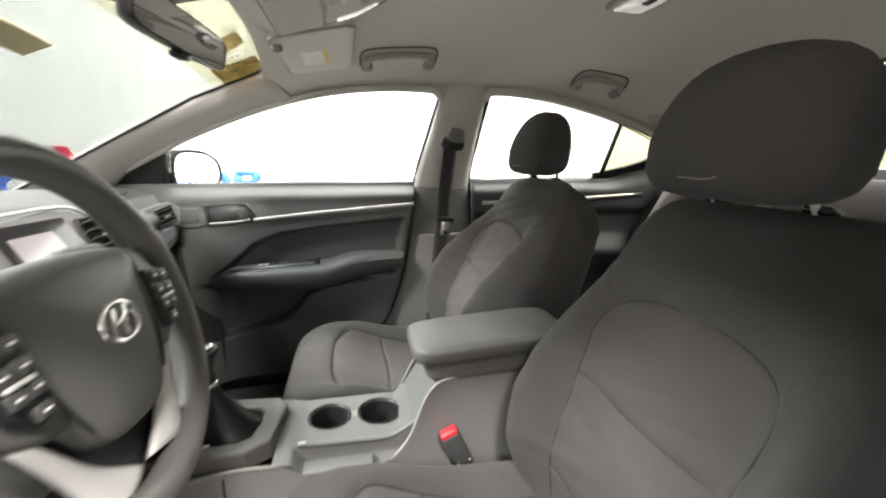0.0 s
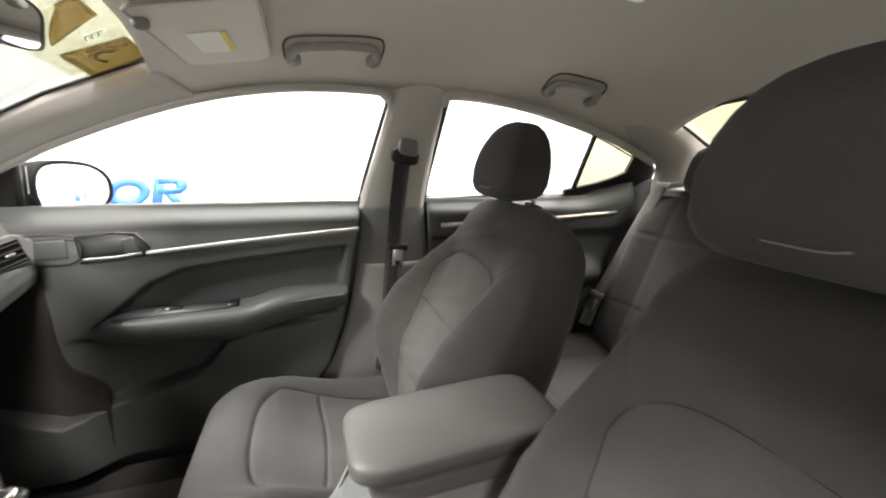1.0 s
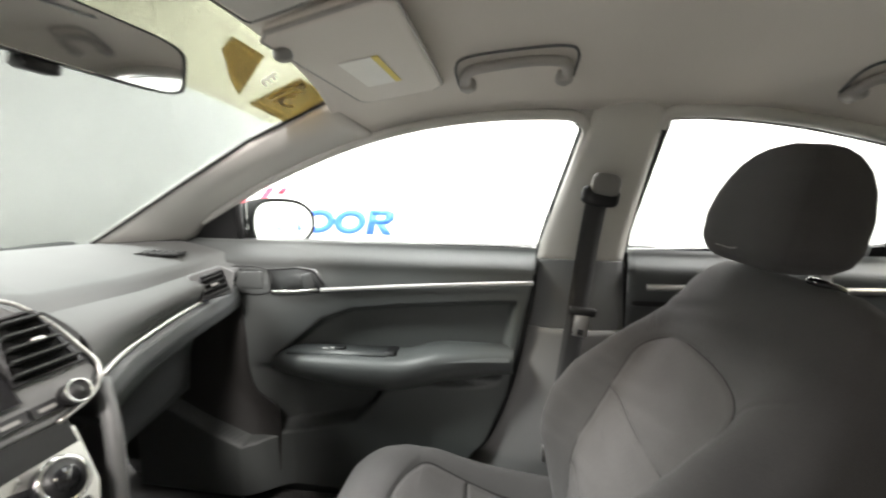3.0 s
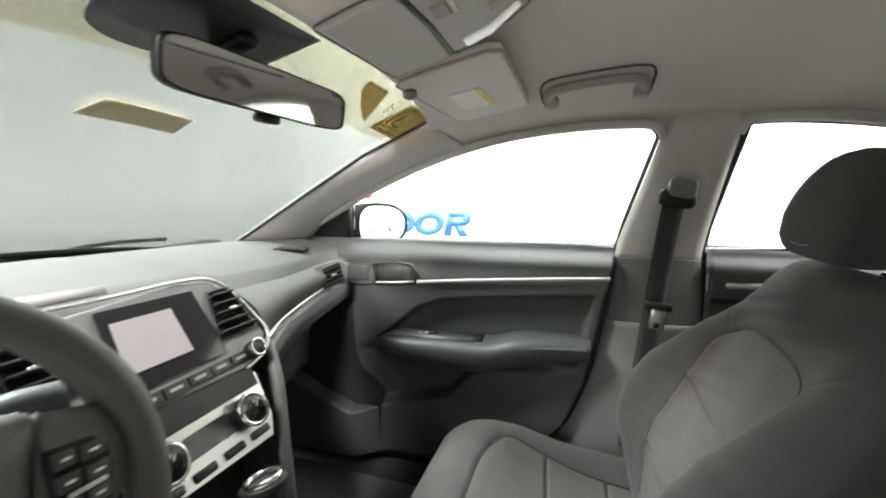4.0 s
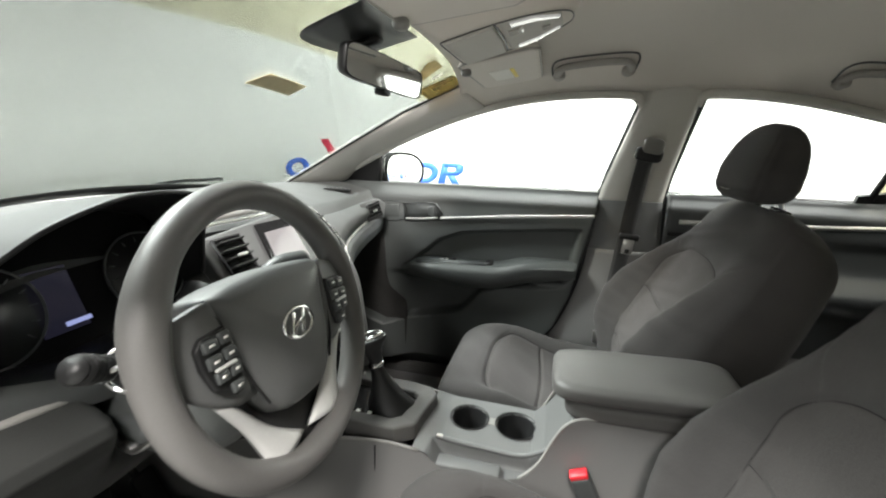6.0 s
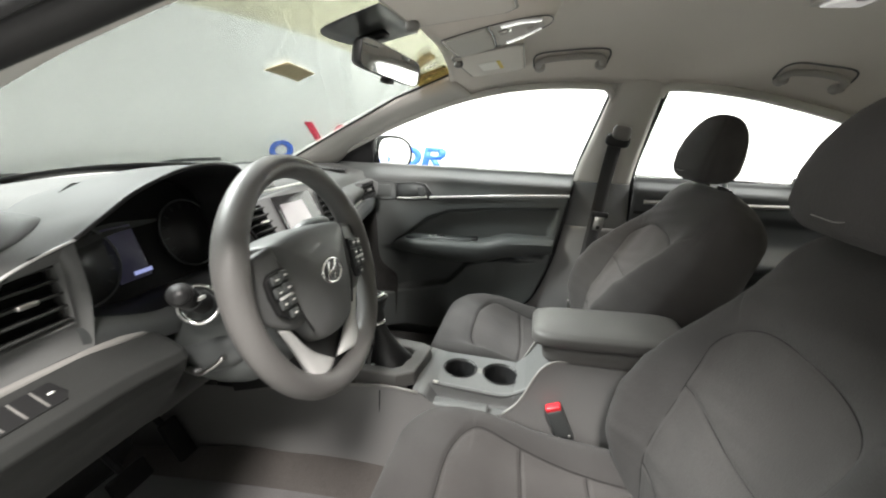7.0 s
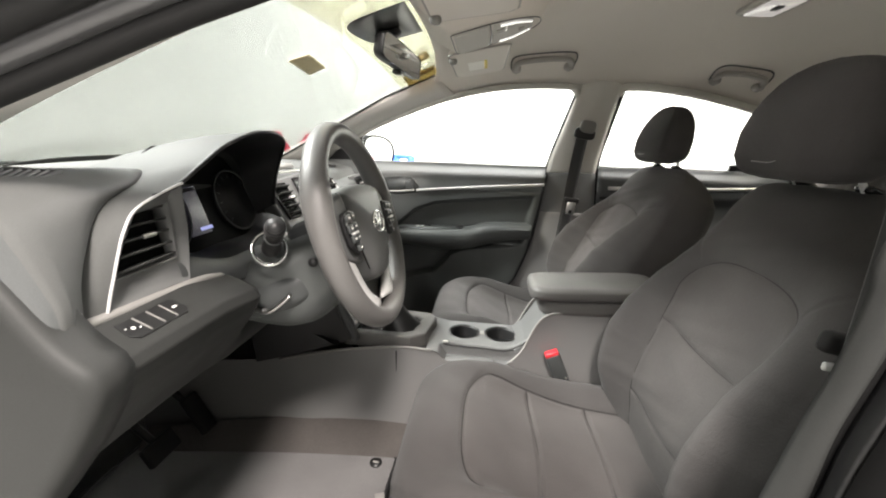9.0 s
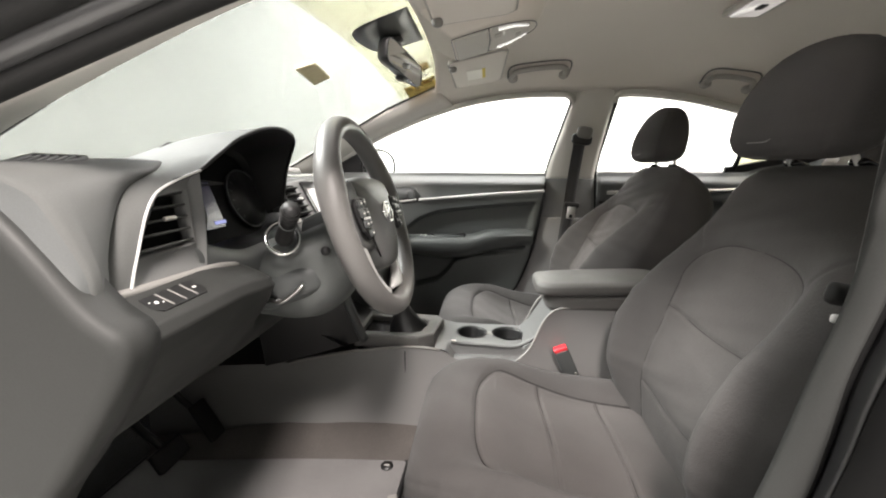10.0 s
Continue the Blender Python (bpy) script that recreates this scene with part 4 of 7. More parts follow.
def backrest_bm(base, recline, length=0.655, seed=0.0):
    """Backrest: side bolsters, rounded shoulders, sewn middle panel."""
    BA, BF = Vector((math.sin(recline), 0, math.cos(recline))), Vector((-math.cos(recline), 0, math.sin(recline)))
    n, m, mb = 200, 150, 30
    rows = []
    for j in range(n + 1):
        s = j / n
        w = back_w(s)
        dome = (max(0.0, 1 - ((s - 0.86) / 0.14) ** 2) ** 0.5 if s > 0.86 else 1.0)
        row = []
        for k in range(m + 1):
            u = 2 * k / m - 1
            U = u * w
            v = back_v(s, u)
            e = back_edge(s, U)
            g = gauss(e, 0.0050)
            if e < 0:
                q = 0.012 * (U / back_sy(s)) ** 2
                g = max(g, *(gauss((s - b - q) * length, 0.0050) for b in BACK_SEAMS))
            g = max(g, 0.9 * gauss((s - 0.715 - 0.075 * (abs(U) - 0.150) / 0.045) * length, 0.0045) * step(0.145, 0.155, abs(U)) * step(0.20, 0.19, abs(U)))
            g = max(g, 0.7 * gauss(abs(u) - 0.93, 0.012) * step(0.9, 0.8, s))
            puff = 0.0035 * (1 - gauss(e, 0.022))
            if e < 0:
                puff *= min(1.0, *(1 - 0.8 * gauss((s - b) * length, 0.020) for b in BACK_SEAMS))
            wrinkle = 0.0012 * math.sin(37 * U + 19 * s + 3 * math.sin(23 * s)) * math.sin(31 * s + 11 * U + seed) * step(0.95, 0.8, s)
            v = (v + wrinkle) * dome + 0.7 * puff - 0.0032 * g
            row.append(base + BA * (s * length - 0.02) + BF * v + Vector((0, U, 0)))
        for k in range(1, mb):
            u = 1 - 2 * k / mb
            v = -(0.172 - 0.038 * s) * (1 - abs(u) ** 9) ** 0.5 * dome
            row.append(base + BA * (s * length - 0.02) + BF * v + Vector((0, u * w, 0)))
        rows.append(row)
    bm = sheet(rows, True)
    bm.verts.ensure_lookup_table()
    L = len(rows[0])
    bm.faces.new([bm.verts[k] for k in range(L)][::-1])
    bm.faces.new([bm.verts[len(bm.verts) - L + k] for k in range(L)])
    bmesh.ops.recalc_face_normals(bm, faces=bm.faces)
    for f_ in bm.faces:
        c = f_.calc_center_median() - base
        s, v, U = (c.dot(BA) + 0.02) / length, c.dot(BF), c.y
        f_.material_index = 0 if v > 0 and back_edge(s, U) < 0 else 1
    return bm


HEAD_W = [(0, 0.070), (0.03, 0.098), (0.09, 0.114), (0.20, 0.124), (0.42, 0.127), (0.62, 0.121), (0.76, 0.111), (0.87, 0.096), (0.94, 0.078), (0.98, 0.056), (1.0, 0.02)]
HEAD_F = [(0, 0.022), (0.03, 0.040), (0.09, 0.050), (0.20, 0.056), (0.42, 0.053), (0.62, 0.042), (0.76, 0.030), (0.87, 0.018), (0.94, 0.008), (0.98, 0.0), (1.0, -0.012)]
HEAD_B = [(0, 0.026), (0.03, 0.046), (0.09, 0.058), (0.20, 0.064), (0.42, 0.066), (0.62, 0.064), (0.76, 0.059), (0.87, 0.050), (0.94, 0.040), (0.98, 0.030), (1.0, 0.018)]


def headrest_at(c, t, a, k=1.0):
    """A place on the headrest at height t (0 to 1) and angle a round it, 0 to the rear."""
    w, fr, bk = 1.08 * lerp(HEAD_W, t), 1.05 * lerp(HEAD_F, t), 1.05 * lerp(HEAD_B, t)
    cx, sy = math.cos(a), math.sin(a)
    e = 0.62
    px, py = math.copysign(abs(cx) ** e, cx), math.copysign(abs(sy) ** e, sy)
    mid, half = (bk - fr) / 2, (bk + fr) / 2
    return Vector(c) + k * Vector((mid + half * px + 0.010 * (t - 0.5), w * py, 0.184 * (t - 0.5) + 0.004 * (1 - py * py) * step(0.6, 1.0, t)))


def headrest_bm(c, size=1.0):
    """Rounded headrest, wide and deep at the bottom, domed towards the top, with a sewn edge at each side of its face."""
    n, rows = 96, []
    ts = [0.5 - 0.5 * math.cos(math.pi * k / 44) for k in range(45)]
    for t in ts:
        row = []
        for i in range(n):
            a = 2 * math.pi * i / n
            g = gauss(abs(abs(a - math.pi)) - 1.02, 0.030)
            p = headrest_at(c, t, a, size)
            row.append(p.lerp(Vector(c), 0.035 * g * step(0.0, 0.1, t)))
        rows.append(row)
    bm = sheet(rows, True)
    bm.verts.ensure_lookup_table()
    bm.faces.new([bm.verts[k] for k in range(n)][::-1])
    bm.faces.new([bm.verts[len(bm.verts) - n + k] for k in range(n)])
    return bm


def front_seat(y0, x0, base_x, base_z, recline, label, length, head, size=1.0):
    s = thing("front_seat", label, "car seat", at=(0, 0, 0), group="front seats")
    base = Vector((base_x, 0, base_z))
    BA = Vector((math.sin(recline), 0, math.cos(recline)))
    top = base + BA * (length - 0.02)
    part("cushion", cushion_bm(x0), [M_CLOTH, M_CLOTH2], s, "sewn dark grey cloth cushion")
    part("backrest", backrest_bm(base, recline, length, 2.0 + 3.0 * y0), [M_CLOTH, M_CLOTH2], s, "reclined dark grey cloth backrest")
    cushion_seams(x0, s)
    back_seams(base, recline, s, length)
    hc = Vector((top.x + head[0], 0, top.z + head[1]))
    h = part("headrest", headrest_bm(hc, size), M_CLOTH2, s, "rounded dark cloth headrest")
    part("label_stitch", tube([headrest_at(hc, t, math.pi + a, size) + Vector((-0.0008, 0, 0)) for t, a in ((0.17, 0.10), (0.15, 0.02), (0.155, -0.10))], 0.0009, 5, 6), M_LIGHTGREY, h)
    for sg in (-1, 1):
        part("edge_seam", tube([headrest_at(hc, 0.06 + 0.86 * k / 20, math.pi + 1.02 * sg, size).lerp(hc, 0.026) for k in range(21)], 0.0008, 5), M_SEAM, h)
    for y in (-0.072, 0.072):
        part("post", tube([top + Vector((0.004, y, -0.03)), Vector((hc.x + 0.030, y, hc.z - 0.070))], 0.0050, 10), M_SATIN, h, "satin metal headrest post")
        part("post_guide", rbox(0.034, 0.034, 0.012, 0.005, pose(top.x - 0.002, y, top.z + 0.002, 0, 21, 0)), M_PIANO, s)
    for sg in (-1, 1):
        part("side_cover", between([(x0 + 0.02, 0.262 * sg, 0.41), (x0 + 0.25, 0.275 * sg, 0.40), (x0 + 0.50, 0.275 * sg, 0.43), (x0 + 0.60, 0.268 * sg, 0.50)],
                                   [(x0 + 0.02, 0.262 * sg, 0.28), (x0 + 0.25, 0.275 * sg, 0.27), (x0 + 0.50, 0.275 * sg, 0.27), (x0 + 0.62, 0.268 * sg, 0.30)], 20, 4, 0.012, (0, sg, 0)), M_DARK, s, flip=sg < 0)
        part("recliner_cover", disc(0.05, 0.02, basis((base_x + 0.03, 0.272 * sg, 0.46), (1, 0, 0), (0, sg, 0)), 28, 0.006), M_DARK, s)
        part("rail", rbox(0.62, 0.04, 0.04, 0.005, pose(x0 + 0.30, 0.19 * sg, 0.255)), M_BLACK, s)
        part("base_frame", rbox(0.45, 0.03, 0.09, 0.01, pose(x0 + 0.28, 0.2 * sg, 0.30)), M_BLACK, s)
    part("underside", rbox(0.45, 0.42, 0.03, 0.01, pose(x0 + 0.27, 0, 0.33)), M_BLACK, s)
    s.location = (0, y0, 0)
    return s


front_seat(0.365, 0.345, 0.827, 0.438, radians(26), "dark grey cloth front passenger seat beside the centre console", 0.655, (-0.036, 0.102), 0.94)
front_seat(-0.326, 0.372, 0.887, 0.378, radians(18), "dark grey cloth driver seat facing the steering wheel", 0.685, (-0.060, 0.104))


# ---- rear bench ----
rb = thing("rear_bench", "dark grey cloth rear bench seat with headrests", "car seat", at=(1.5, 0, 0.3))


def bench_back(i, j):
    y = -0.66 + 1.32 * i
    s = j
    x = 1.60 + 0.24 * s
    z = 0.42 + 0.60 * s
    v = 0.05 * (1 - abs(2 * i - 1) ** 8) + 0.02 * math.cos(y * 9.5) * step(0, 0.2, s) * step(1, 0.8, s)
    g = max(gauss(abs(abs(y) - 0.13), 0.006), gauss((s - 0.72) * 0.6, 0.006), gauss((s - 0.33) * 0.6, 0.006), gauss(abs(y) - 0.52, 0.006))
    v += 0.035 * gauss(abs(y) - 0.60, 0.05) * step(0.0, 0.2, s) * step(1.0, 0.7, s)
    v -= 0.005 * g
    v *= (1 - abs(2 * s - 1) ** 10) ** 0.5
    return (x - v, y, z + 0.3 * v)


thick(part("backrest", surface(bench_back, 150, 90), M_CLOTH2, rb, "wide dark cloth bench backrest"), 0.08)


def bench_cush(i, j):
    y = -0.68 + 1.36 * i
    x = 1.08 + 0.56 * j
    z = 0.50 - 0.04 * j + 0.02 * math.cos(y * 9.5) * (0.3 + 0.7 * j) - 0.10 * step(0.10, 0.0, j)
    g = max(gauss((j - 0.28) * 0.58, 0.006), gauss(abs(abs(y) - 0.13), 0.006), gauss(abs(abs(y) - 0.52), 0.006))
    return (x, y, z + 0.012 * gauss(abs(y) - 0.60, 0.06) - 0.005 * g)


thick(part("cushion", surface(bench_cush, 120, 70), M_CLOTH2, rb, "wide dark cloth bench cushion"), 0.14)
for y in (-0.42, 0.42):
    part("headrest", superpillow((1.855, y, 1.080), 0.055, 0.125, 0.082, pose(0, 0, 0, 0, 14, 0).to_3x3(), 0.08, 4.0, 40), M_CLOTH2, rb)

# ---- seat belts ----


def ribbon(points, w, across, n=24, t=0.0016):
    """Flat webbing along points, w wide in the direction across."""
    c = Vector(across).normalized()
    line = smooth_line(points, n)
    bm = sheet([[p - c * w / 2, p - c * w / 6, p + c * w / 6, p + c * w / 2] for p in line])
    return bm


sb = thing("seat_belt", "dark grey front passenger seat belt hanging on the centre pillar", "seat belt", at=(0.87, 0.66, 0.45))
thick(part("webbing", ribbon([(0.880, 0.634, 1.115), (0.868, 0.645, 1.0), (0.855, 0.648, 0.86), (0.842, 0.655, 0.72), (0.82, 0.665, 0.50), (0.81, 0.68, 0.42)], 0.047, (1, 0.1, 0)), M_BELT, sb), 0.0016)
part("guide", superpillow((0.885, 0.630, 1.118), 0.040, 0.016, 0.022, pose(0, 0, 0, 0, 8, 0).to_3x3(), 0, 3.5, 24), M_BLACK, sb, "black shoulder belt guide")
part("guide_cover", superpillow((0.893, 0.622, 1.143), 0.030, 0.014, 0.024, pose(0, 0, 0, 0, 10, 0).to_3x3(), 0.1, 3.5, 24), M_LIGHTGREY, sb)
tg = part("tongue", rbox(0.034, 0.006, 0.050, 0.003, pose(0.862, 0.636, 0.826, 0, 6, 0)), M_SILVER, sb, "metal buckle tongue")
part("slot", rbox(0.013, 0.008, 0.014, 0.001, pose(0.861, 0.636, 0.812, 0, 6, 0)), M_BLACK, tg)
part("tongue_grip", rbox(0.062, 0.016, 0.020, 0.006, pose(0.864, 0.642, 0.858, 0, 4, 0)), M_BLACK, sb)
part("anchor_bolt", rbox(0.014, 0.012, 0.045, 0.003, pose(0.80, 0.658, 0.49)), M_SILVER, sb)

bk = thing("belt_buckle", "black seat belt buckle with a red release button", "belt buckle", at=(0.73, -0.09, 0.42), group="front belt buckles")
bm_pose = pose(0.725, -0.082, 0.515, 6, -24, 0)
part("body", rbox(0.038, 0.024, 0.095, 0.007, bm_pose @ pose(0, 0, -0.010), 3), M_DARK, bk)
part("release_button", rbox(0.034, 0.020, 0.014, 0.003, bm_pose @ pose(0, 0, 0.037)), M_RED, bk, "red release button")
part("stalk", tube([(0.750, -0.086, 0.46), (0.772, -0.088, 0.42), (0.79, -0.090, 0.37)], 0.009, 8, 8), M_BLACK, bk)
for k in (-1, 1):
    part("rivet", disc(0.003, 0.004, bm_pose @ pose(0.012 * k, -0.013, -0.036, 90), 10), M_SILVER, bk)
copy_thing(bk, pose(0.09, 0.10, 0.42))
rbk = thing("seat_belt", "grey rear seat belt running down from the rear pillar", "seat belt", at=(1.66, 0.66, 0.6))
thick(part("webbing", ribbon([(1.79, 0.60, 1.045), (1.72, 0.615, 0.90), (1.655, 0.63, 0.76), (1.59, 0.645, 0.62), (1.555, 0.65, 0.53)], 0.047, (0.3, -1, 0)), M_BELTL, rbk), 0.0016)
part("tongue", rbox(0.008, 0.03, 0.045, 0.003, pose(1.575, 0.640, 0.61, 0, 25, 0)), M_SILVER, rbk, "metal buckle tongue")
part("tongue_grip", rbox(0.02, 0.062, 0.02, 0.006, pose(1.59, 0.640, 0.645, 0, 25, 0)), M_LIGHTGREY, rbk)
rbk = thing("seat_belt", "pale grey middle rear seat belt over the bench", "seat belt", at=(1.75, 0.2, 0.8))
thick(part("webbing", ribbon([(1.86, 0.24, 1.0), (1.765, 0.24, 0.94), (1.735, 0.245, 0.87)], 0.047, (0.1, 1, 0)), M_BELTL, rbk), 0.0016)

# driver's belt and the seals of the open door
sb = thing("seat_belt", "black driver seat belt with buckle tongue on the centre pillar", "seat belt", at=(0.92, -0.64, 0.5))
thick(part("webbing", ribbon([(0.93, -0.640, 1.115), (0.92, -0.650, 0.98), (0.915, -0.652, 0.85), (0.90, -0.66, 0.6), (0.88, -0.67, 0.42)], 0.047, (1, -0.1, 0)), M_BELT, sb), 0.0016)
part("tongue", rbox(0.016, 0.006, 0.010, 0.003, pose(0.894, -0.640, 0.846, 0, 6, 0)), M_SATIN, sb, "metal buckle tongue")
part("tongue_grip", rbox(0.050, 0.016, 0.026, 0.007, pose(0.902, -0.640, 0.872, 0, 12, 0)), M_RUBBER, sb)

# ---- dashboard ----
da = thing("dashboard", "dark grey moulded dashboard across the cabin", "dashboard", at=(0.0, 0, 0.5))


def dash_top(i, j):
    """Top pad from the cowl (j 0) to the rear edge (j 1)."""
    y = -0.745 + 1.455 * i
    xf = -0.40 - 0.22 * (1 - (y / 0.72) ** 2)
    xr = lerp([(-0.745, 0.045), (-0.55, 0.035), (-0.2, 0.0), (-0.1, 0.012), (0.14, 0.012), (0.22, -0.005), (0.40, -0.03), (0.71, -0.055)], y)
    zr = lerp([(-0.745, 0.985), (-0.55, 0.995), (-0.25, 0.995), (-0.1, 0.988), (0.14, 0.980), (0.22, 0.955), (0.40, 0.943), (0.58, 0.945), (0.71, 0.95)], y)
    zf = 0.972
    x = xf + (xr - xf) * j
    z = zf + (zr - zf) * j + 0.028 * math.sin(math.pi * min(j, 1)) * (1 - 0.3 * abs(y)) * step(-0.50, -0.42, y) - 0.01 * step(-0.42, -0.52, y)
    z -= 0.02 * step(0.93, 1.0, j) ** 2
    return (x, y, z)


part("top_pad", surface(dash_top, 90, 40), M_DASH, da, "grained soft top pad")

LINE = [(0.075, 0.205, 0.838), (0.055, 0.26, 0.850), (0.030, 0.33, 0.853), (0.005, 0.45, 0.862), (-0.015, 0.60, 0.872), (-0.03, 0.69, 0.880)]


def passenger_face(i, j):
    p = smooth_line_cache[round(i * 40)]
    top = Vector(dash_top((p.y + 0.745) / 1.455, 1.0))
    t = j
    q = top.lerp(p, t)
    b = 0.03 * math.sin(math.pi * t)
    return (q.x + b, q.y, q.z + 0.010 * math.sin(math.pi * t))


smooth_line_cache = smooth_line(LINE, 40)
part("passenger_fascia", surface(passenger_face, 40, 16), M_DASH, da)
part("silver_line", tube([p + Vector((0.006, 0, 0)) for p in smooth_line_cache], 0.0042, 8), M_SILVER, da, "satin silver line")


def passenger_low(i, j):
    p = smooth_line_cache[round(i * 40)]
    prof = [(0.0, 0.0), (0.018, -0.012), (0.027, -0.035), (0.022, -0.062), (-0.02, -0.080), (-0.10, -0.105), (-0.13, -0.20), (-0.14, -0.30), (-0.3, -0.36)]
    k = j * (len(prof) - 1)
    a = min(int(k), len(prof) - 2)
    f_ = k - a
    dx = prof[a][0] * (1 - f_) + prof[a + 1][0] * f_
    dz = prof[a][1] * (1 - f_) + prof[a + 1][1] * f_
    return (p.x + dx, p.y, p.z + dz)


part("glovebox", surface(passenger_low, 40, 32), M_DARK, da, "dark lower panel with the glove box")
part("glovebox_latch", rbox(0.016, 0.07, 0.016, 0.005, pose(-0.095, 0.42, 0.735)), M_BLACK, da)


gm_ = pose(-0.14, 0.575, 0.9685, 0, 3, 25)
gd = part("defroster_grille", slab([(-0.045, -0.028), (0.045, -0.036), (0.050, 0.020), (-0.035, 0.030)], 0.003, gm_), M_BLACK, da, "small side defroster grille", smooth=False)
for k in range(6):
    part("slat", rbox(0.005, 0.048, 0.003, 0.001, gm_ @ pose(-0.034 + 0.0145 * k, -0.003, 0.004)), M_DASH, gd)


def vent(origin, ez, w, h, slats, parent, tab=True, kl=0.0, kr=0.0, back=-0.004, deep=0.014, ex=(0, 1, 0), shift=0.0, tilt=-6.0):
    """An air vent facing ez: black box, slats, silver tab. kl, kr widen its lower left and right; shift slants it."""
    m = basis(origin, ex, ez)

    def xl(t):
        return -w / 2 - kl * (1 - t) + shift * (0.5 - t)

    def xr(t):
        return w / 2 + kr * (1 - t) + shift * (0.5 - t)

    fr = [(xl(1), h / 2), (xl(0), -h / 2), (xr(0), -h / 2), (xr(1), h / 2)]
    v = part("air_vent", slab(fr, 0.004, m @ pose(0, 0, back)), M_MATT, parent, "slatted black air vent", smooth=False)
    for k in range(slats):
        t = (k + 0.5) / slats
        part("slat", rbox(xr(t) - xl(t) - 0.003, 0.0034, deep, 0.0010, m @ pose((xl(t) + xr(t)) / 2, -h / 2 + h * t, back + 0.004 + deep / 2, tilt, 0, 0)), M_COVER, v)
    if tab:
        part("tab", rbox(w * 0.36, 0.006, 0.006, 0.002, m @ pose((xl(0.5) + xr(0.5)) / 2, h * 0.02, back + 0.006 + deep)), M_SILVER, v, "silver vent tab")
    part("rim", tube([m @ Vector((x * 1.02, y * 1.04, back + 0.004)) for x, y in fr + fr[:1]], 0.0036, 8), M_BLACK, v)
    return v


pv = basis((0.012, 0.556, 0.899), (0.55, 0.83, -0.08), (0.80, -0.58, 0.12))
bevelled(part("vent_surround", slab([(-0.054, 0.027), (0.014, 0.0465), (0.046, 0.030), (0.040, -0.022), (-0.039, -0.037)], 0.010, pv @ pose(0, 0, -0.006)), M_MID, da, "grey moulded vent surround", smooth=False), 0.003)
vent(pv @ Vector((0.000, 0.004, 0.006)), (0.80, -0.58, 0.12), 0.047, 0.050, 4, da, True, 0.013, 0.0, ex=pv.to_3x3() @ Vector((0.94, 0.342, 0)), back=0.0, deep=0.006)

# centre stack
cm = basis((0.062, 0.02, 0.905), (0, 1, 0), (0.87, 0, 0.49))


def stack_plate(name, outline, depth, mat, lift=0.0, label="", parent=None, bev=0.0):
    o = part(name, slab(outline, depth, cm @ pose(0, 0, lift)), mat, parent or da, label, smooth=False)
    if bev:
        bevelled(o, bev)
    return o


# local x = y of the car (less 0.02), local y = up the stack
bez = [(-0.235, 0.072), (-0.205, -0.085), (0.10, -0.098), (0.152, -0.084), (0.180, -0.052), (0.170, -0.010), (0.150, 0.038), (0.115, 0.080), (0.05, 0.090)]
stack_plate("stack_bezel", bez, 0.03, M_MID, -0.03, "dark centre stack bezel", bev=0.006)
part("silver_line", tube([cm @ Vector((x, y, 0.004)) for x, y in bez[2:] + [(-0.02, 0.090), (-0.10, 0.090), (-0.19, 0.093), (-0.222, 0.084)]], 0.0032, 8, 90), M_SILVER, da, "satin silver outline")
stack_plate("screen_surround", [(-0.095, -0.055), (0.075, -0.055), (0.068, 0.068), (-0.085, 0.072)], 0.006, M_PIANO, 0.0, "gloss black screen surround")
stack_plate("screen", [(-0.083, -0.030), (0.022, -0.030), (0.018, 0.048), (-0.075, 0.050)], 0.002, M_SCREEN, 0.006, "switched-off screen, studio reflection put into its pale colour")
CZ = cm.to_3x3() @ Vector((0, 0, 1))
vent(cm @ Vector((0.1175, 0.012, 0.004)), CZ, 0.044, 0.086, 5, da, True, 0.019, 0.024)
vent(cm @ Vector((-0.170, 0.020, 0.004)), CZ, 0.064, 0.082, 5, da, True, 0.0, 0.0, shift=0.006)
for k in range(5):
    stack_plate("stack_button", [(-0.09 + 0.042 * k, -0.082), (-0.052 + 0.042 * k, -0.082), (-0.052 + 0.042 * k, -0.066), (-0.09 + 0.042 * k, -0.066)], 0.006, M_BLACK, 0.0)
    stack_plate("button_mark", [(-0.082 + 0.042 * k, -0.077), (-0.062 + 0.042 * k, -0.077), (-0.062 + 0.042 * k, -0.072), (-0.082 + 0.042 * k, -0.072)], 0.0008, M_LIGHTGREY, 0.0062)
for x in (-0.125, 0.128):
    kn = part("stack_knob", disc(0.016, 0.020, cm @ pose(x, -0.072, 0.012), 28, 0.002), M_BLACK, da, "small round knob")
    part("knob_ring", ring(0.0155, 0.002, cm @ pose(x, -0.072, 0.022)), M_CHROME, kn)
# slim tray above the left centre vent
part("dash_slot", slab([(-0.205, 0.098), (-0.06, 0.095), (-0.06, 0.108), (-0.195, 0.116)], 0.006, cm @ pose(0, 0, 0.006)), M_LIGHTGREY, da, "slim pale tray edge")

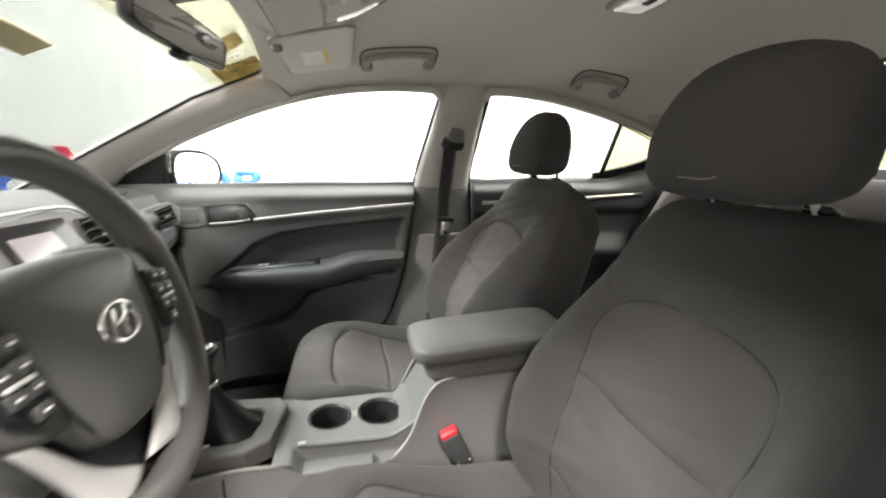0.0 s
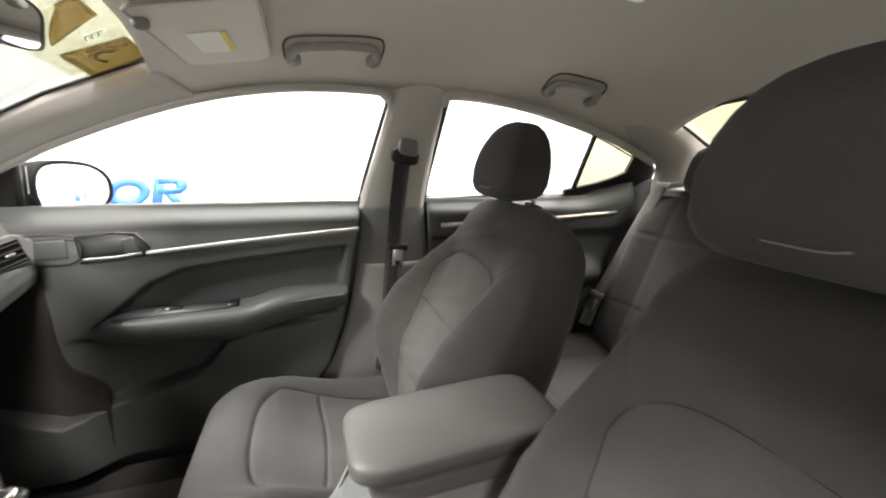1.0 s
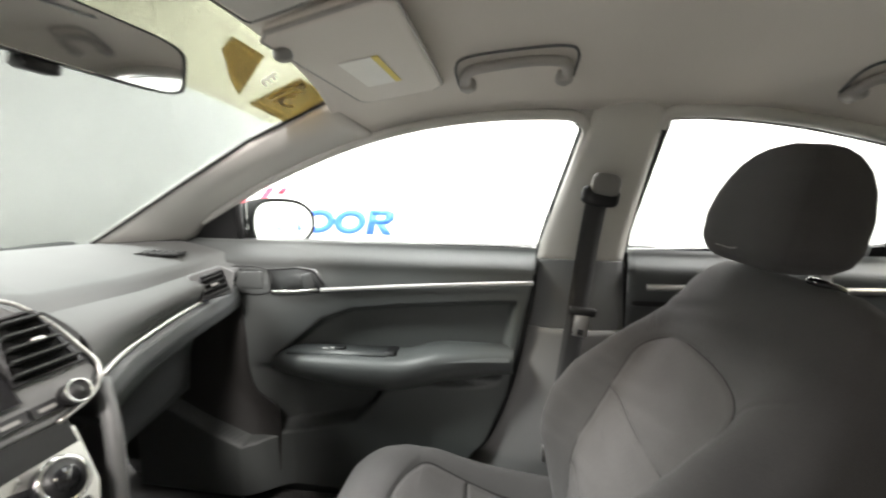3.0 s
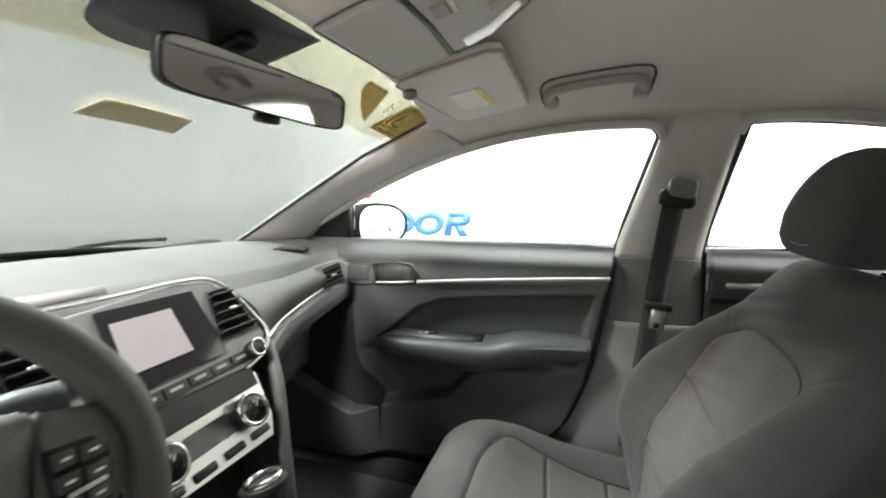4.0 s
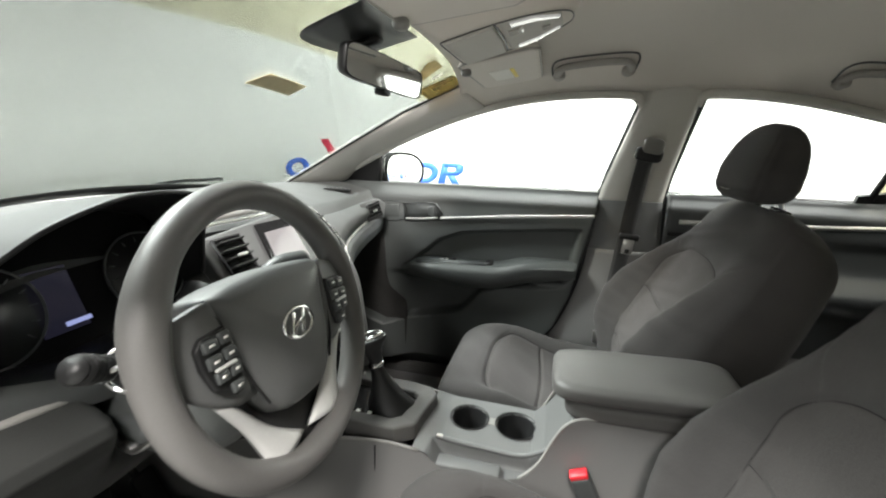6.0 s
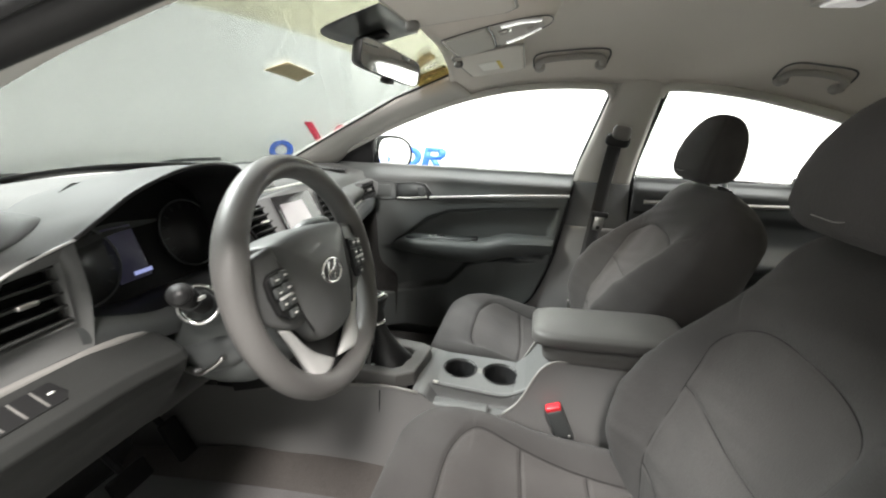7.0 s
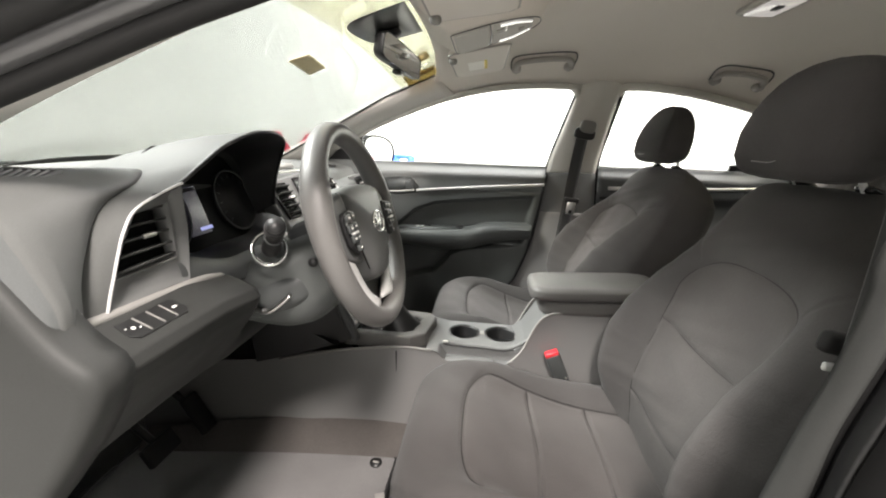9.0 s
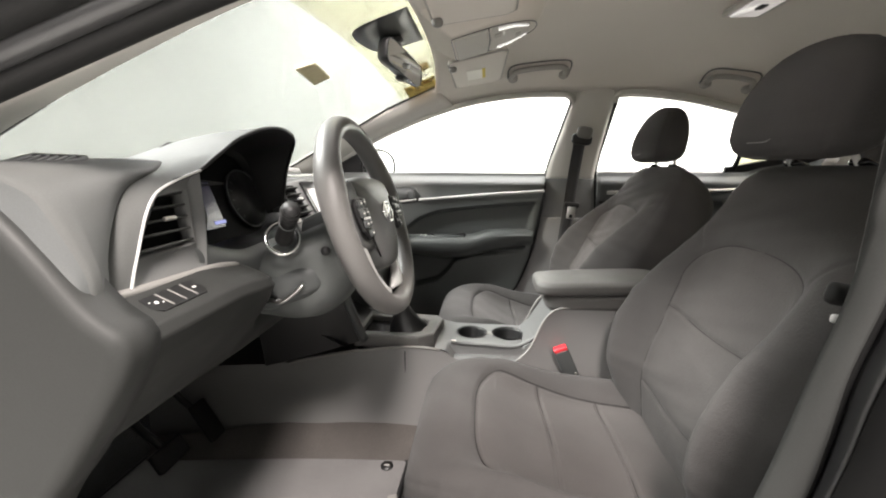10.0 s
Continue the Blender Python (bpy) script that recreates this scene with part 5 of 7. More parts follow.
# climate panel
hm = basis((0.135, 0.015, 0.762), (0, 1, 0), (0.87, 0, 0.49))
part("climate_panel", slab([(-0.135, 0.045), (-0.13, -0.055), (0.10, -0.065), (0.118, -0.03), (0.125, 0.05)], 0.03, hm @ pose(0, 0, -0.03)), M_SILVER, da, "satin silver climate panel", smooth=False)
part("climate_display", slab([(-0.075, 0.004), (-0.06, -0.022), (0.05, -0.022), (0.065, 0.004), (0.03, 0.014), (-0.04, 0.014)], 0.004, hm), M_PIANO, da, "gloss black display", smooth=False)
for x in (-0.085, 0.072):
    kn = part("climate_knob", disc(0.026, 0.024, hm @ pose(x, -0.004, 0.012), 36, 0.003), M_BLACK, da, "round climate knob with silver ring")
    part("knob_ring", ring(0.0265, 0.004, hm @ pose(x, -0.004, 0.020)), M_CHROME, kn)
    part("knob_cap", disc(0.015, 0.004, hm @ pose(x, -0.004, 0.026), 28), M_PIANO, kn)
for k in range(4):
    part("climate_button", rbox(0.040, 0.014, 0.006, 0.003, hm @ pose(-0.09 + 0.056 * k, -0.046, 0.002)), M_BLACK, da)
part("hazard_button", slab([(-0.014, -0.010), (0.014, -0.010), (0, 0.014)], 0.004, hm @ pose(-0.105, 0.035, 0.001)), M_RED, da, "red hazard triangle", smooth=False)
part("stack_base", sheet([[(0.10, y, 0.83), (0.12, y, 0.79), (0.145, y, 0.72), (0.10, y, 0.70), (0.07, y, 0.60), (0.16, y, 0.555)] for y in (-0.145, -0.05, 0.06, 0.135)]), M_BLACK, da)
# side cheeks of the stack
part("stack_cheek", between([(0.085, 0.215, 0.845), (0.125, 0.19, 0.78), (0.155, 0.165, 0.68), (0.18, 0.14, 0.57)], [(-0.05, 0.26, 0.80), (-0.05, 0.24, 0.72), (-0.05, 0.22, 0.64), (-0.05, 0.20, 0.50)], 16, 8, 0.012, (0.5, 0.6, 0)), M_MID, da, "grey side cheek of the centre stack")
part("stack_rib", tube([(0.085, 0.205, 0.838), (0.128, 0.178, 0.775), (0.158, 0.150, 0.68), (0.185, 0.125, 0.57)], 0.012, 10, 20), M_MID, da, "grey trim rib")
part("stack_rib", tube([(0.11, -0.16, 0.82), (0.15, -0.145, 0.74), (0.175, -0.125, 0.64), (0.20, -0.105, 0.56)], 0.012, 10, 20), M_DARK, da)
part("stack_cheek", between([(0.10, -0.165, 0.83), (0.14, -0.15, 0.74), (0.165, -0.13, 0.64), (0.19, -0.11, 0.56)], [(-0.05, -0.20, 0.80), (-0.05, -0.19, 0.72), (-0.05, -0.18, 0.62), (-0.05, -0.16, 0.50)], 16, 8, 0.01, (0.5, -0.6, 0)), M_BLACK, da)

# driver side: hood over the instruments, its edge running on round the left vent
VEDGE = [(0.118, -0.520, 1.026), (0.110, -0.556, 1.003), (0.106, -0.600, 0.990), (0.105, -0.634, 0.976), (0.105, -0.652, 0.955), (0.106, -0.663, 0.936), (0.107, -0.676, 0.908), (0.108, -0.686, 0.887), (0.109, -0.694, 0.868)]
CREASE = [(0.045, -0.545, 1.012), (0.060, -0.575, 1.003), (0.066, -0.610, 0.993), (0.068, -0.634, 0.983), (0.073, -0.656, 0.967), (0.081, -0.676, 0.945), (0.090, -0.700, 0.908), (0.095, -0.708, 0.890), (0.100, -0.716, 0.868)]
HOOD = [(0.118, -0.520, 1.026), (0.128, -0.478, 1.052), (0.138, -0.41, 1.073), (0.138, -0.34, 1.073), (0.125, -0.285, 1.058), (0.10, -0.258, 1.025), (0.085, -0.252, 0.985), (0.075, -0.25, 0.93)]
hood_back = [(0.045, -0.545, 1.012), (-0.06, -0.52, 1.004), (-0.16, -0.41, 1.014), (-0.16, -0.34, 1.016), (-0.16, -0.285, 1.010), (-0.15, -0.25, 1.0), (-0.12, -0.22, 0.98), (-0.08, -0.21, 0.95)]
rows = []
for k, (p, q) in enumerate(zip(smooth_line(hood_back, 40), smooth_line(HOOD, 40))):
    rise = 0.003 + 0.012 * step(0, 14, k)
    rows.append([p.lerp(q, j / 14) + Vector((0.5, 0, 0.85)).lerp(Vector((0.2, 0, 1)), step(0, 14, k)) * rise * math.sin(math.pi * j / 14) for j in range(15)])
part("instrument_hood", sheet(rows), M_DASH, da, "padded hood over the instruments")
part("vent_sweep", between(CREASE, VEDGE, 40, 14, 0.003, (0.5, 0, 0.85)), M_DASH, da, "smooth band between crease and vent")
part("hood_edge", tube(VEDGE[2:0:-1] + HOOD, 0.0032, 8, 60), M_BLACK, da)
part("vent_outline", tube([Vector(p) + Vector((0.002, 0, 0)) for p in VEDGE[1:]], 0.0018, 8, 40), M_SATIN, da, "thin silver vent outline")
inner = [(0.02, p[1] * 0.92 - 0.032, p[2] - 0.03) for p in HOOD]
part("instrument_shroud", between([Vector(p) + Vector((-0.004, 0, -0.003)) for p in HOOD], inner, 40, 6), M_BLACK, da, "dark inner shroud")
fm = basis((0.028, -0.405, 0.945), (0, 1, 0), (0.95, 0, 0.31))
part("instrument_face", slab([(-0.155, -0.075), (0.155, -0.075), (0.155, 0.03), (0.12, 0.085), (0.05, 0.11), (-0.05, 0.11), (-0.12, 0.075), (-0.155, 0.03)], 0.006, fm @ pose(0, 0, -0.012)), M_MATT, da, "matt black instrument face", smooth=False)
for x in (-0.098, 0.098):
    gz = part("gauge", disc(0.058, 0.006, fm @ pose(x, 0.0, -0.003), 40), M_BLACK, da, "round black gauge")
    part("gauge_ring", ring(0.059, 0.0016, fm @ pose(x, 0.0, 0.001), 48), M_DARK, gz)
    for k in range(13):
        a = radians(225 - 270 * k / 12)
        part("gauge_mark", rbox(0.008, 0.0015, 0.001, 0, fm @ pose(x + 0.049 * math.cos(a), 0.049 * math.sin(a), 0.001) @ pose(0, 0, 0, 0, 0, math.degrees(a))), M_DARK, gz)
part("cluster_display", slab([(-0.026, -0.045), (0.026, -0.045), (0.024, 0.038), (-0.024, 0.038)], 0.003, fm @ pose(-0.026, 0, -0.003)), M_LCD, da, "dim bluish driver display", smooth=False)
part("display_bar", rbox(0.03, 0.006, 0.001, 0, fm @ pose(-0.012, -0.036, 0.001)), M_LCDTXT, da)
part("instrument_sill", between([(0.085, -0.565, 0.90), (0.10, -0.47, 0.868), (0.115, -0.40, 0.872), (0.11, -0.30, 0.872), (0.085, -0.24, 0.90)],
                                [(0.02, -0.545, 0.89), (0.02, -0.47, 0.872), (0.02, -0.40, 0.872), (0.02, -0.30, 0.872), (0.02, -0.25, 0.90)], 24, 5, 0.01, (0, 0, 1)), M_BLACK, da)
part("instrument_lip", between([(0.085, -0.565, 0.905), (0.10, -0.47, 0.873), (0.115, -0.40, 0.877), (0.11, -0.30, 0.877), (0.085, -0.24, 0.905)],
                               [(0.10, -0.565, 0.855), (0.12, -0.47, 0.838), (0.13, -0.40, 0.832), (0.12, -0.30, 0.835), (0.09, -0.24, 0.855)], 24, 5, 0.008, (1, 0, 0.3)), M_DARK, da)
# left vent in its trim frame, and the padded end of the dashboard
outer = smooth_line(VEDGE[1:], 30) + smooth_line([VEDGE[-1], (0.106, -0.62, 0.866), (0.106, -0.555, 0.866)], 14)[1:] + smooth_line([(0.106, -0.555, 0.866), (0.103, -0.545, 0.93), VEDGE[1]], 14)[1:]
VENT4 = [(0.094, -0.564, 0.977), (0.094, -0.620, 0.970), (0.097, -0.668, 0.900), (0.098, -0.564, 0.902)]
inner_ = []
for k, n_ in ((0, 12), (1, 18), (2, 14), (3, 14)):
    p, q = Vector(VENT4[k]), Vector(VENT4[(k + 1) % 4])
    inner_ += [p.lerp(q, t / n_) for t in range(n_)]
inner_.append(Vector(VENT4[0]))
rows = [[p.lerp(q, t) + Vector((-0.006 * math.sin(math.pi * t), 0, 0)) for p, q in zip(outer, inner_)] for t in (0, 0.15, 0.4, 0.7, 0.92, 1.0)] + [[q + Vector((-0.03, 0, 0)) for q in inner_]]
part("vent_trim", sheet(rows), M_MID, da, "grey trim frame round the vent")
vent((0.080, -0.597, 0.9375), (0.98, 0.07, 0.12), 0.060, 0.082, 5, da, True, 0.046, 0.002, -0.008, 0.020, ex=(-0.07, 0.99, 0))
PADIN = [(-0.36, -0.49, 0.995), (-0.20, -0.50, 1.003), (-0.06, -0.515, 1.012), (0.0, -0.525, 1.015), (0.035, -0.536, 1.014)] + CREASE[1:]
PADOUT = [(-0.36, -0.765, 0.985), (-0.20, -0.765, 0.995), (-0.10, -0.765, 1.0), (-0.03, -0.765, 1.003), (0.02, -0.765, 1.003), (0.055, -0.765, 0.998), (0.080, -0.765, 0.988), (0.097, -0.765, 0.977), (0.110, -0.765, 0.960), (0.124, -0.765, 0.935), (0.136, -0.765, 0.908), (0.139, -0.765, 0.890), (0.138, -0.765, 0.868)]
la, lb = smooth_line(PADIN, 80), smooth_line(PADOUT, 80)
rows = []
for k, (p, q) in enumerate(zip(la, lb)):
    up_ = Vector((0.3 + 0.7 * step(30, 62, k), 0, 1.0 - 0.75 * step(30, 62, k))).normalized()
    side_ = (q - p).normalized()
    row = [p - up_ * 0.035 - side_ * 0.002, p - up_ * 0.006 - side_ * 0.003, p + up_ * 0.003]
    for t in [j / 12 for j in range(1, 13)]:
        row.append(p.lerp(q, t) + up_ * (0.002 + 0.007 * min(1.0, (t / 0.22)) ** 0.6 * (1 - step(0.8, 1.0, t))))
    row.append(q + Vector((0, -0.004, -0.02)))
    rows.append(row)
part("end_pad", sheet(rows), M_DASH, da, "raised padded end of the dashboard")
part("end_strip", between(PADOUT[5:], [(0.05, -0.777, 0.988), (0.072, -0.777, 0.968), (0.100, -0.777, 0.937), (0.118, -0.777, 0.912), (0.134, -0.777, 0.890), (0.150, -0.777, 0.872)], 30, 4), M_DARK, da)
part("crease_line", tube([Vector(p) + Vector((0.001, 0.002, 0)) for p in CREASE[1:]], 0.0018, 6, 40), M_BLACK, da)
dgm = basis((-0.012, -0.655, 1.0120), (0.9, 0.30, -0.05), (0.10, -0.25, 0.96)) @ Matrix.Scale(0.80, 4)
dg = part("side_defroster", slab([(-0.042, -0.022), (0.026, -0.026), (0.036, 0.020), (-0.028, 0.026)], 0.004, dgm), M_BLACK, da, "small side defroster grille", smooth=False)
for k in range(6):
    part("slat", rbox(0.004, 0.044, 0.003, 0.001, dgm @ pose(-0.030 + 0.0115 * k, 0, 0.005)), M_MID, dg)
part("grille_frame", tube([dgm @ Vector((x * 1.12, y * 1.15, 0.003)) for x, y in ((-0.042, -0.022), (0.026, -0.026), (0.036, 0.020), (-0.028, 0.026))], 0.003, 8, closed=True), M_DASH, dg)
# knee panel under the vent
def knee(i, j):
    y = -0.765 + 0.585 * i
    prof = [(0.104, 0.868), (0.125, 0.862), (0.148, 0.852), (0.164, 0.842), (0.170, 0.828), (0.161, 0.805), (0.142, 0.776), (0.108, 0.735), (0.074, 0.692), (0.02, 0.65), (-0.15, 0.62)]
    k = j * (len(prof) - 1)
    a = min(int(k), len(prof) - 2)
    f_ = k - a
    x = prof[a][0] * (1 - f_) + prof[a + 1][0] * f_
    z = prof[a][1] * (1 - f_) + prof[a + 1][1] * f_
    x -= 0.075 * step(0.475, 0.55, i) * step(0.75, 0.45, j)
    z -= 0.014 * step(0.3, 0.5, i) * (1 - j) + 0.03 * step(0.475, 0.55, i) * (1 - j)
    return (x, y, z)


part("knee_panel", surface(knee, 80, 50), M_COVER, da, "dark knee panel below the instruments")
part("grey_line", tube([(0.110, -0.752, 0.871), (0.109, -0.68, 0.865), (0.109, -0.56, 0.861), (0.110, -0.475, 0.852)], 0.0065, 8, 16), M_LIGHTGREY, da)
sm = basis((0.139, -0.664, 0.8535), (0, 1, 0), (0.41, 0, 0.91))
sp = part("switch_panel", slab([(-0.044, -0.008), (-0.036, -0.016), (0.038, -0.015), (0.045, -0.005), (0.041, 0.015), (-0.040, 0.014)], 0.003, sm), M_BLACK, da, "black switch row", smooth=False)
for k in range(3):
    part("divider", rbox(0.002, 0.026, 0.002, 0, sm @ pose(-0.018 + 0.020 * k, 0, 0.003)), M_LIGHTGREY, sp)
part("switch_mark", disc(0.0024, 0.001, sm @ pose(-0.030, 0, 0.0033), 16), M_WHITE, sp)
for k in (-1, 1):
    part("switch_mark", rbox(0.0022, 0.0012, 0.001, 0, sm @ pose(-0.030 + 0.007 * k, -0.003 * k, 0.0033)), M_WHITE, sp)
part("switch_mark", rbox(0.006, 0.003, 0.001, 0.001, sm @ pose(0.033, 0.001, 0.0033)), M_WHITE, sp)
cw = thing("cowl", "black cowl with wiper arms beyond the windshield base", "cowl", "structure", (-0.6, 0, 0.95))
part("cowl_panel", between([(-0.42, -0.75, 0.955), (-0.66, 0, 0.96), (-0.42, 0.75, 0.955)], [(-0.55, -0.78, 0.945), (-0.85, 0, 0.945), (-0.55, 0.78, 0.945)], 24, 3), M_BLACK, cw)
for y in (0.25, -0.35):
    part("wiper", tube([(-0.68, y, 0.972), (-0.67, y + 0.15, 0.985), (-0.61, y + 0.30, 0.985)], 0.006, 8, 12), M_RUBBER, cw)

# ---- steering column and wheel ----
HUB = Vector((0.321, -0.368, 0.9245))
sw = thing("steering_wheel", "grey three-spoke steering wheel with buttons and a chrome badge", "steering wheel", at=tuple(HUB))
wm_ = basis(HUB, (0, 1, 0), (0.9551, 0, 0.2963)) @ pose(0, 0, 0, 0, 0, -3)
RIM = 0.166
def rim_bm():
    rows = []
    for i in range(97):
        a = 2 * math.pi * i / 96
        t = 0.0175 + 0.0025 * (gauss(math.sin(a) - 0.35, 0.25) * (abs(math.cos(a)) > 0.3))
        rows.append([wm_ @ Vector(((RIM + t * math.cos(b)) * math.cos(a), (RIM + t * math.cos(b)) * math.sin(a), 1.12 * t * math.sin(b) - 0.018)) for b in [2 * math.pi * k / 16 for k in range(16)]])
    bm = sheet(rows, True)
    bmesh.ops.remove_doubles(bm, verts=bm.verts, dist=1e-6)
    return bm


part("rim", rim_bm(), M_LEATHER, sw, "smooth grey rim")
# airbag pad
def pad_bm():
    rows = []
    out = [(-0.098, 0.062), (-0.060, 0.070), (0.0, 0.073), (0.060, 0.070), (0.098, 0.062), (0.091, 0.034), (0.084, 0.0), (0.076, -0.036), (0.056, -0.076), (0.030, -0.094), (-0.030, -0.094), (-0.056, -0.076), (-0.076, -0.036), (-0.084, 0.0), (-0.091, 0.034)]
    line = [Vector((x, y, 0)) for x, y in out]
    loop = smooth_line([*line, line[0]], 60)[:-1]
    for k, z in ((1.02, -0.05), (1.015, -0.02), (1.0, -0.006), (0.975, 0.000), (0.92, 0.005), (0.7, 0.013), (0.4, 0.018), (0.12, 0.020), (0.01, 0.020)):
        rows.append([wm_ @ Vector((p.x * k, p.y * k, z - 0.008)) for p in loop])
    bm = sheet(rows, True)
    bm.verts.ensure_lookup_table()
    bm.faces.new([bm.verts[len(bm.verts) - 60 + k] for k in range(60)])
    bmesh.ops.recalc_face_normals(bm, faces=bm.faces)
    return bm


part("airbag_cover", pad_bm(), M_MID, sw, "grained dark airbag cover")
bd = part("badge", ring(0.021, 0.0028, wm_ @ pose(0, 0.0, 0.012) @ Matrix.Diagonal((1.25, 0.85, 1, 1)), 40, 8), M_CHROME, sw, "oval chrome badge")
part("badge_bar", rbox(0.007, 0.030, 0.004, 0.0015, wm_ @ pose(-0.009, 0, 0.012, 0, 0, -20)), M_CHROME, bd)
part("badge_bar", rbox(0.007, 0.030, 0.004, 0.0015, wm_ @ pose(0.009, 0, 0.012, 0, 0, -20)), M_CHROME, bd)
part("badge_bar", rbox(0.020, 0.006, 0.004, 0.0015, wm_ @ pose(0, 0, 0.0125, 0, 0, 25)), M_CHROME, bd)
for sg in (-1, 1):
    up_l = [(0.097, 0.062, -0.006), (0.115, 0.058, -0.008), (0.135, 0.054, -0.012), (0.158, 0.054, -0.018)]
    low_l = [(0.072, -0.052, -0.008), (0.098, -0.052, -0.010), (0.128, -0.036, -0.013), (0.160, -0.006, -0.018)]
    sp_ = part("spoke", between([wm_ @ Vector((x * sg, y, z)) for x, y, z in up_l], [wm_ @ Vector((x * sg, y, z)) for x, y, z in low_l], 16, 12, 0.005, (0.95, 0, 0.3)), M_MID, sw, "grained grey spoke", flip=sg > 0)
    thick(sp_, 0.024)
    pad_o = [(0.092, 0.034), (0.124, 0.031), (0.133, 0.022), (0.133, 0.002), (0.126, -0.022), (0.104, -0.038), (0.093, -0.036), (0.088, -0.010)]
    kp = part("button_pad", slab([(x * sg, y) for x, y in pad_o][::-sg], 0.008, wm_ @ pose(0, 0, -0.006)), M_BLACK, sw, "black button pad", smooth=False)
    bevelled(kp, 0.003)
    for bx, by, bw, bh in ((0.101, 0.0235, 0.014, 0.012), (0.119, 0.0215, 0.017, 0.012), (0.100, 0.0065, 0.016, 0.013), (0.119, 0.0050, 0.017, 0.013), (0.099, -0.0105, 0.014, 0.013), (0.116, -0.0115, 0.015, 0.012), (0.102, -0.0275, 0.016, 0.011)):
        bt = part("wheel_button", rbox(bw, bh, 0.006, 0.002, wm_ @ pose(bx * sg, by, 0.004)), M_DARK, sw)
        part("mark", rbox(bw * 0.40, 0.0022, 0.0008, 0, wm_ @ pose(bx * sg, by, 0.0072)), M_LENS, bt)
    part("toggle", rbox(0.026, 0.004, 0.005, 0.0018, wm_ @ pose(0.110 * sg, -0.003, 0.006)), M_SATIN, sw, "slim silver toggle")
    part("cover_seam", tube([wm_ @ Vector((x * sg, y, z)) for x, y, z in ((0.099, 0.063, -0.010), (0.0925, 0.034, -0.004), (0.0855, 0.0, -0.004), (0.0775, -0.036, -0.004), (0.062, -0.070, -0.006))], 0.0016, 6, 20), M_BLACK, sw)
# lower spoke, silver
thick(part("lower_spoke", between([wm_ @ Vector((-0.075, -0.062, -0.032)), wm_ @ Vector((-0.055, -0.115, -0.030)), wm_ @ Vector((-0.045, -0.165, -0.024))],
                                       [wm_ @ Vector((0.075, -0.062, -0.032)), wm_ @ Vector((0.055, -0.115, -0.030)), wm_ @ Vector((0.045, -0.165, -0.024))], 14, 10, -0.010, (0.9, 0, 0.4)), M_BLACK, sw), 0.016)
for sg in (-1, 1):
    thick(part("lower_trim", between([wm_ @ Vector((0.122 * sg, -0.040, -0.016)), wm_ @ Vector((0.088 * sg, -0.098, -0.020)), wm_ @ Vector((0.070 * sg, -0.148, -0.018))],
                                     [wm_ @ Vector((0.092 * sg, -0.058, -0.018)), wm_ @ Vector((0.050 * sg, -0.104, -0.026)), wm_ @ Vector((0.006 * sg, -0.138, -0.024))], 14, 6, 0.006, (0.9, 0, 0.4)), M_SATIN, sw, "satin silver lower spoke", flip=sg > 0), 0.012)

co = thing("steering_column", "dark plastic steering column cover with two control stalks", "steering column", at=(0.2, -0.366, 0.85))
rows = []
for t in [k / 16 for k in range(17)]:
    p = Vector((0.258, -0.366, 0.876)).lerp(Vector((0.03, -0.366, 0.775)), t)
    w = 0.066 + 0.020 * math.sin(math.pi * t)
    up_, dn = 0.052 - 0.012 * t, 0.066 + 0.045 * math.sin(math.pi * min(t * 1.2 + 0.05, 1))
    ring_ = []
    for k in range(28):
        a = 2 * math.pi * k / 28
        c, s = math.cos(a), math.sin(a)
        e = 0.7
        ring_.append(p + Vector((0, w * math.copysign(abs(c) ** e, c), 0)) + Vector((-0.40, 0, 0.91)) * ((up_ if s > 0 else dn) * math.copysign(abs(s) ** e, s)))
    rows.append(ring_)
bm = sheet(rows, True)
bm.verts.ensure_lookup_table()
bm.faces.new([bm.verts[k] for k in range(28)])
part("cover", bm, M_DOOR, co)
part("wheel_boss", tube([(0.20, -0.366, 0.865), (0.305, -0.366, 0.912)], 0.055, 24), M_DARK, co)
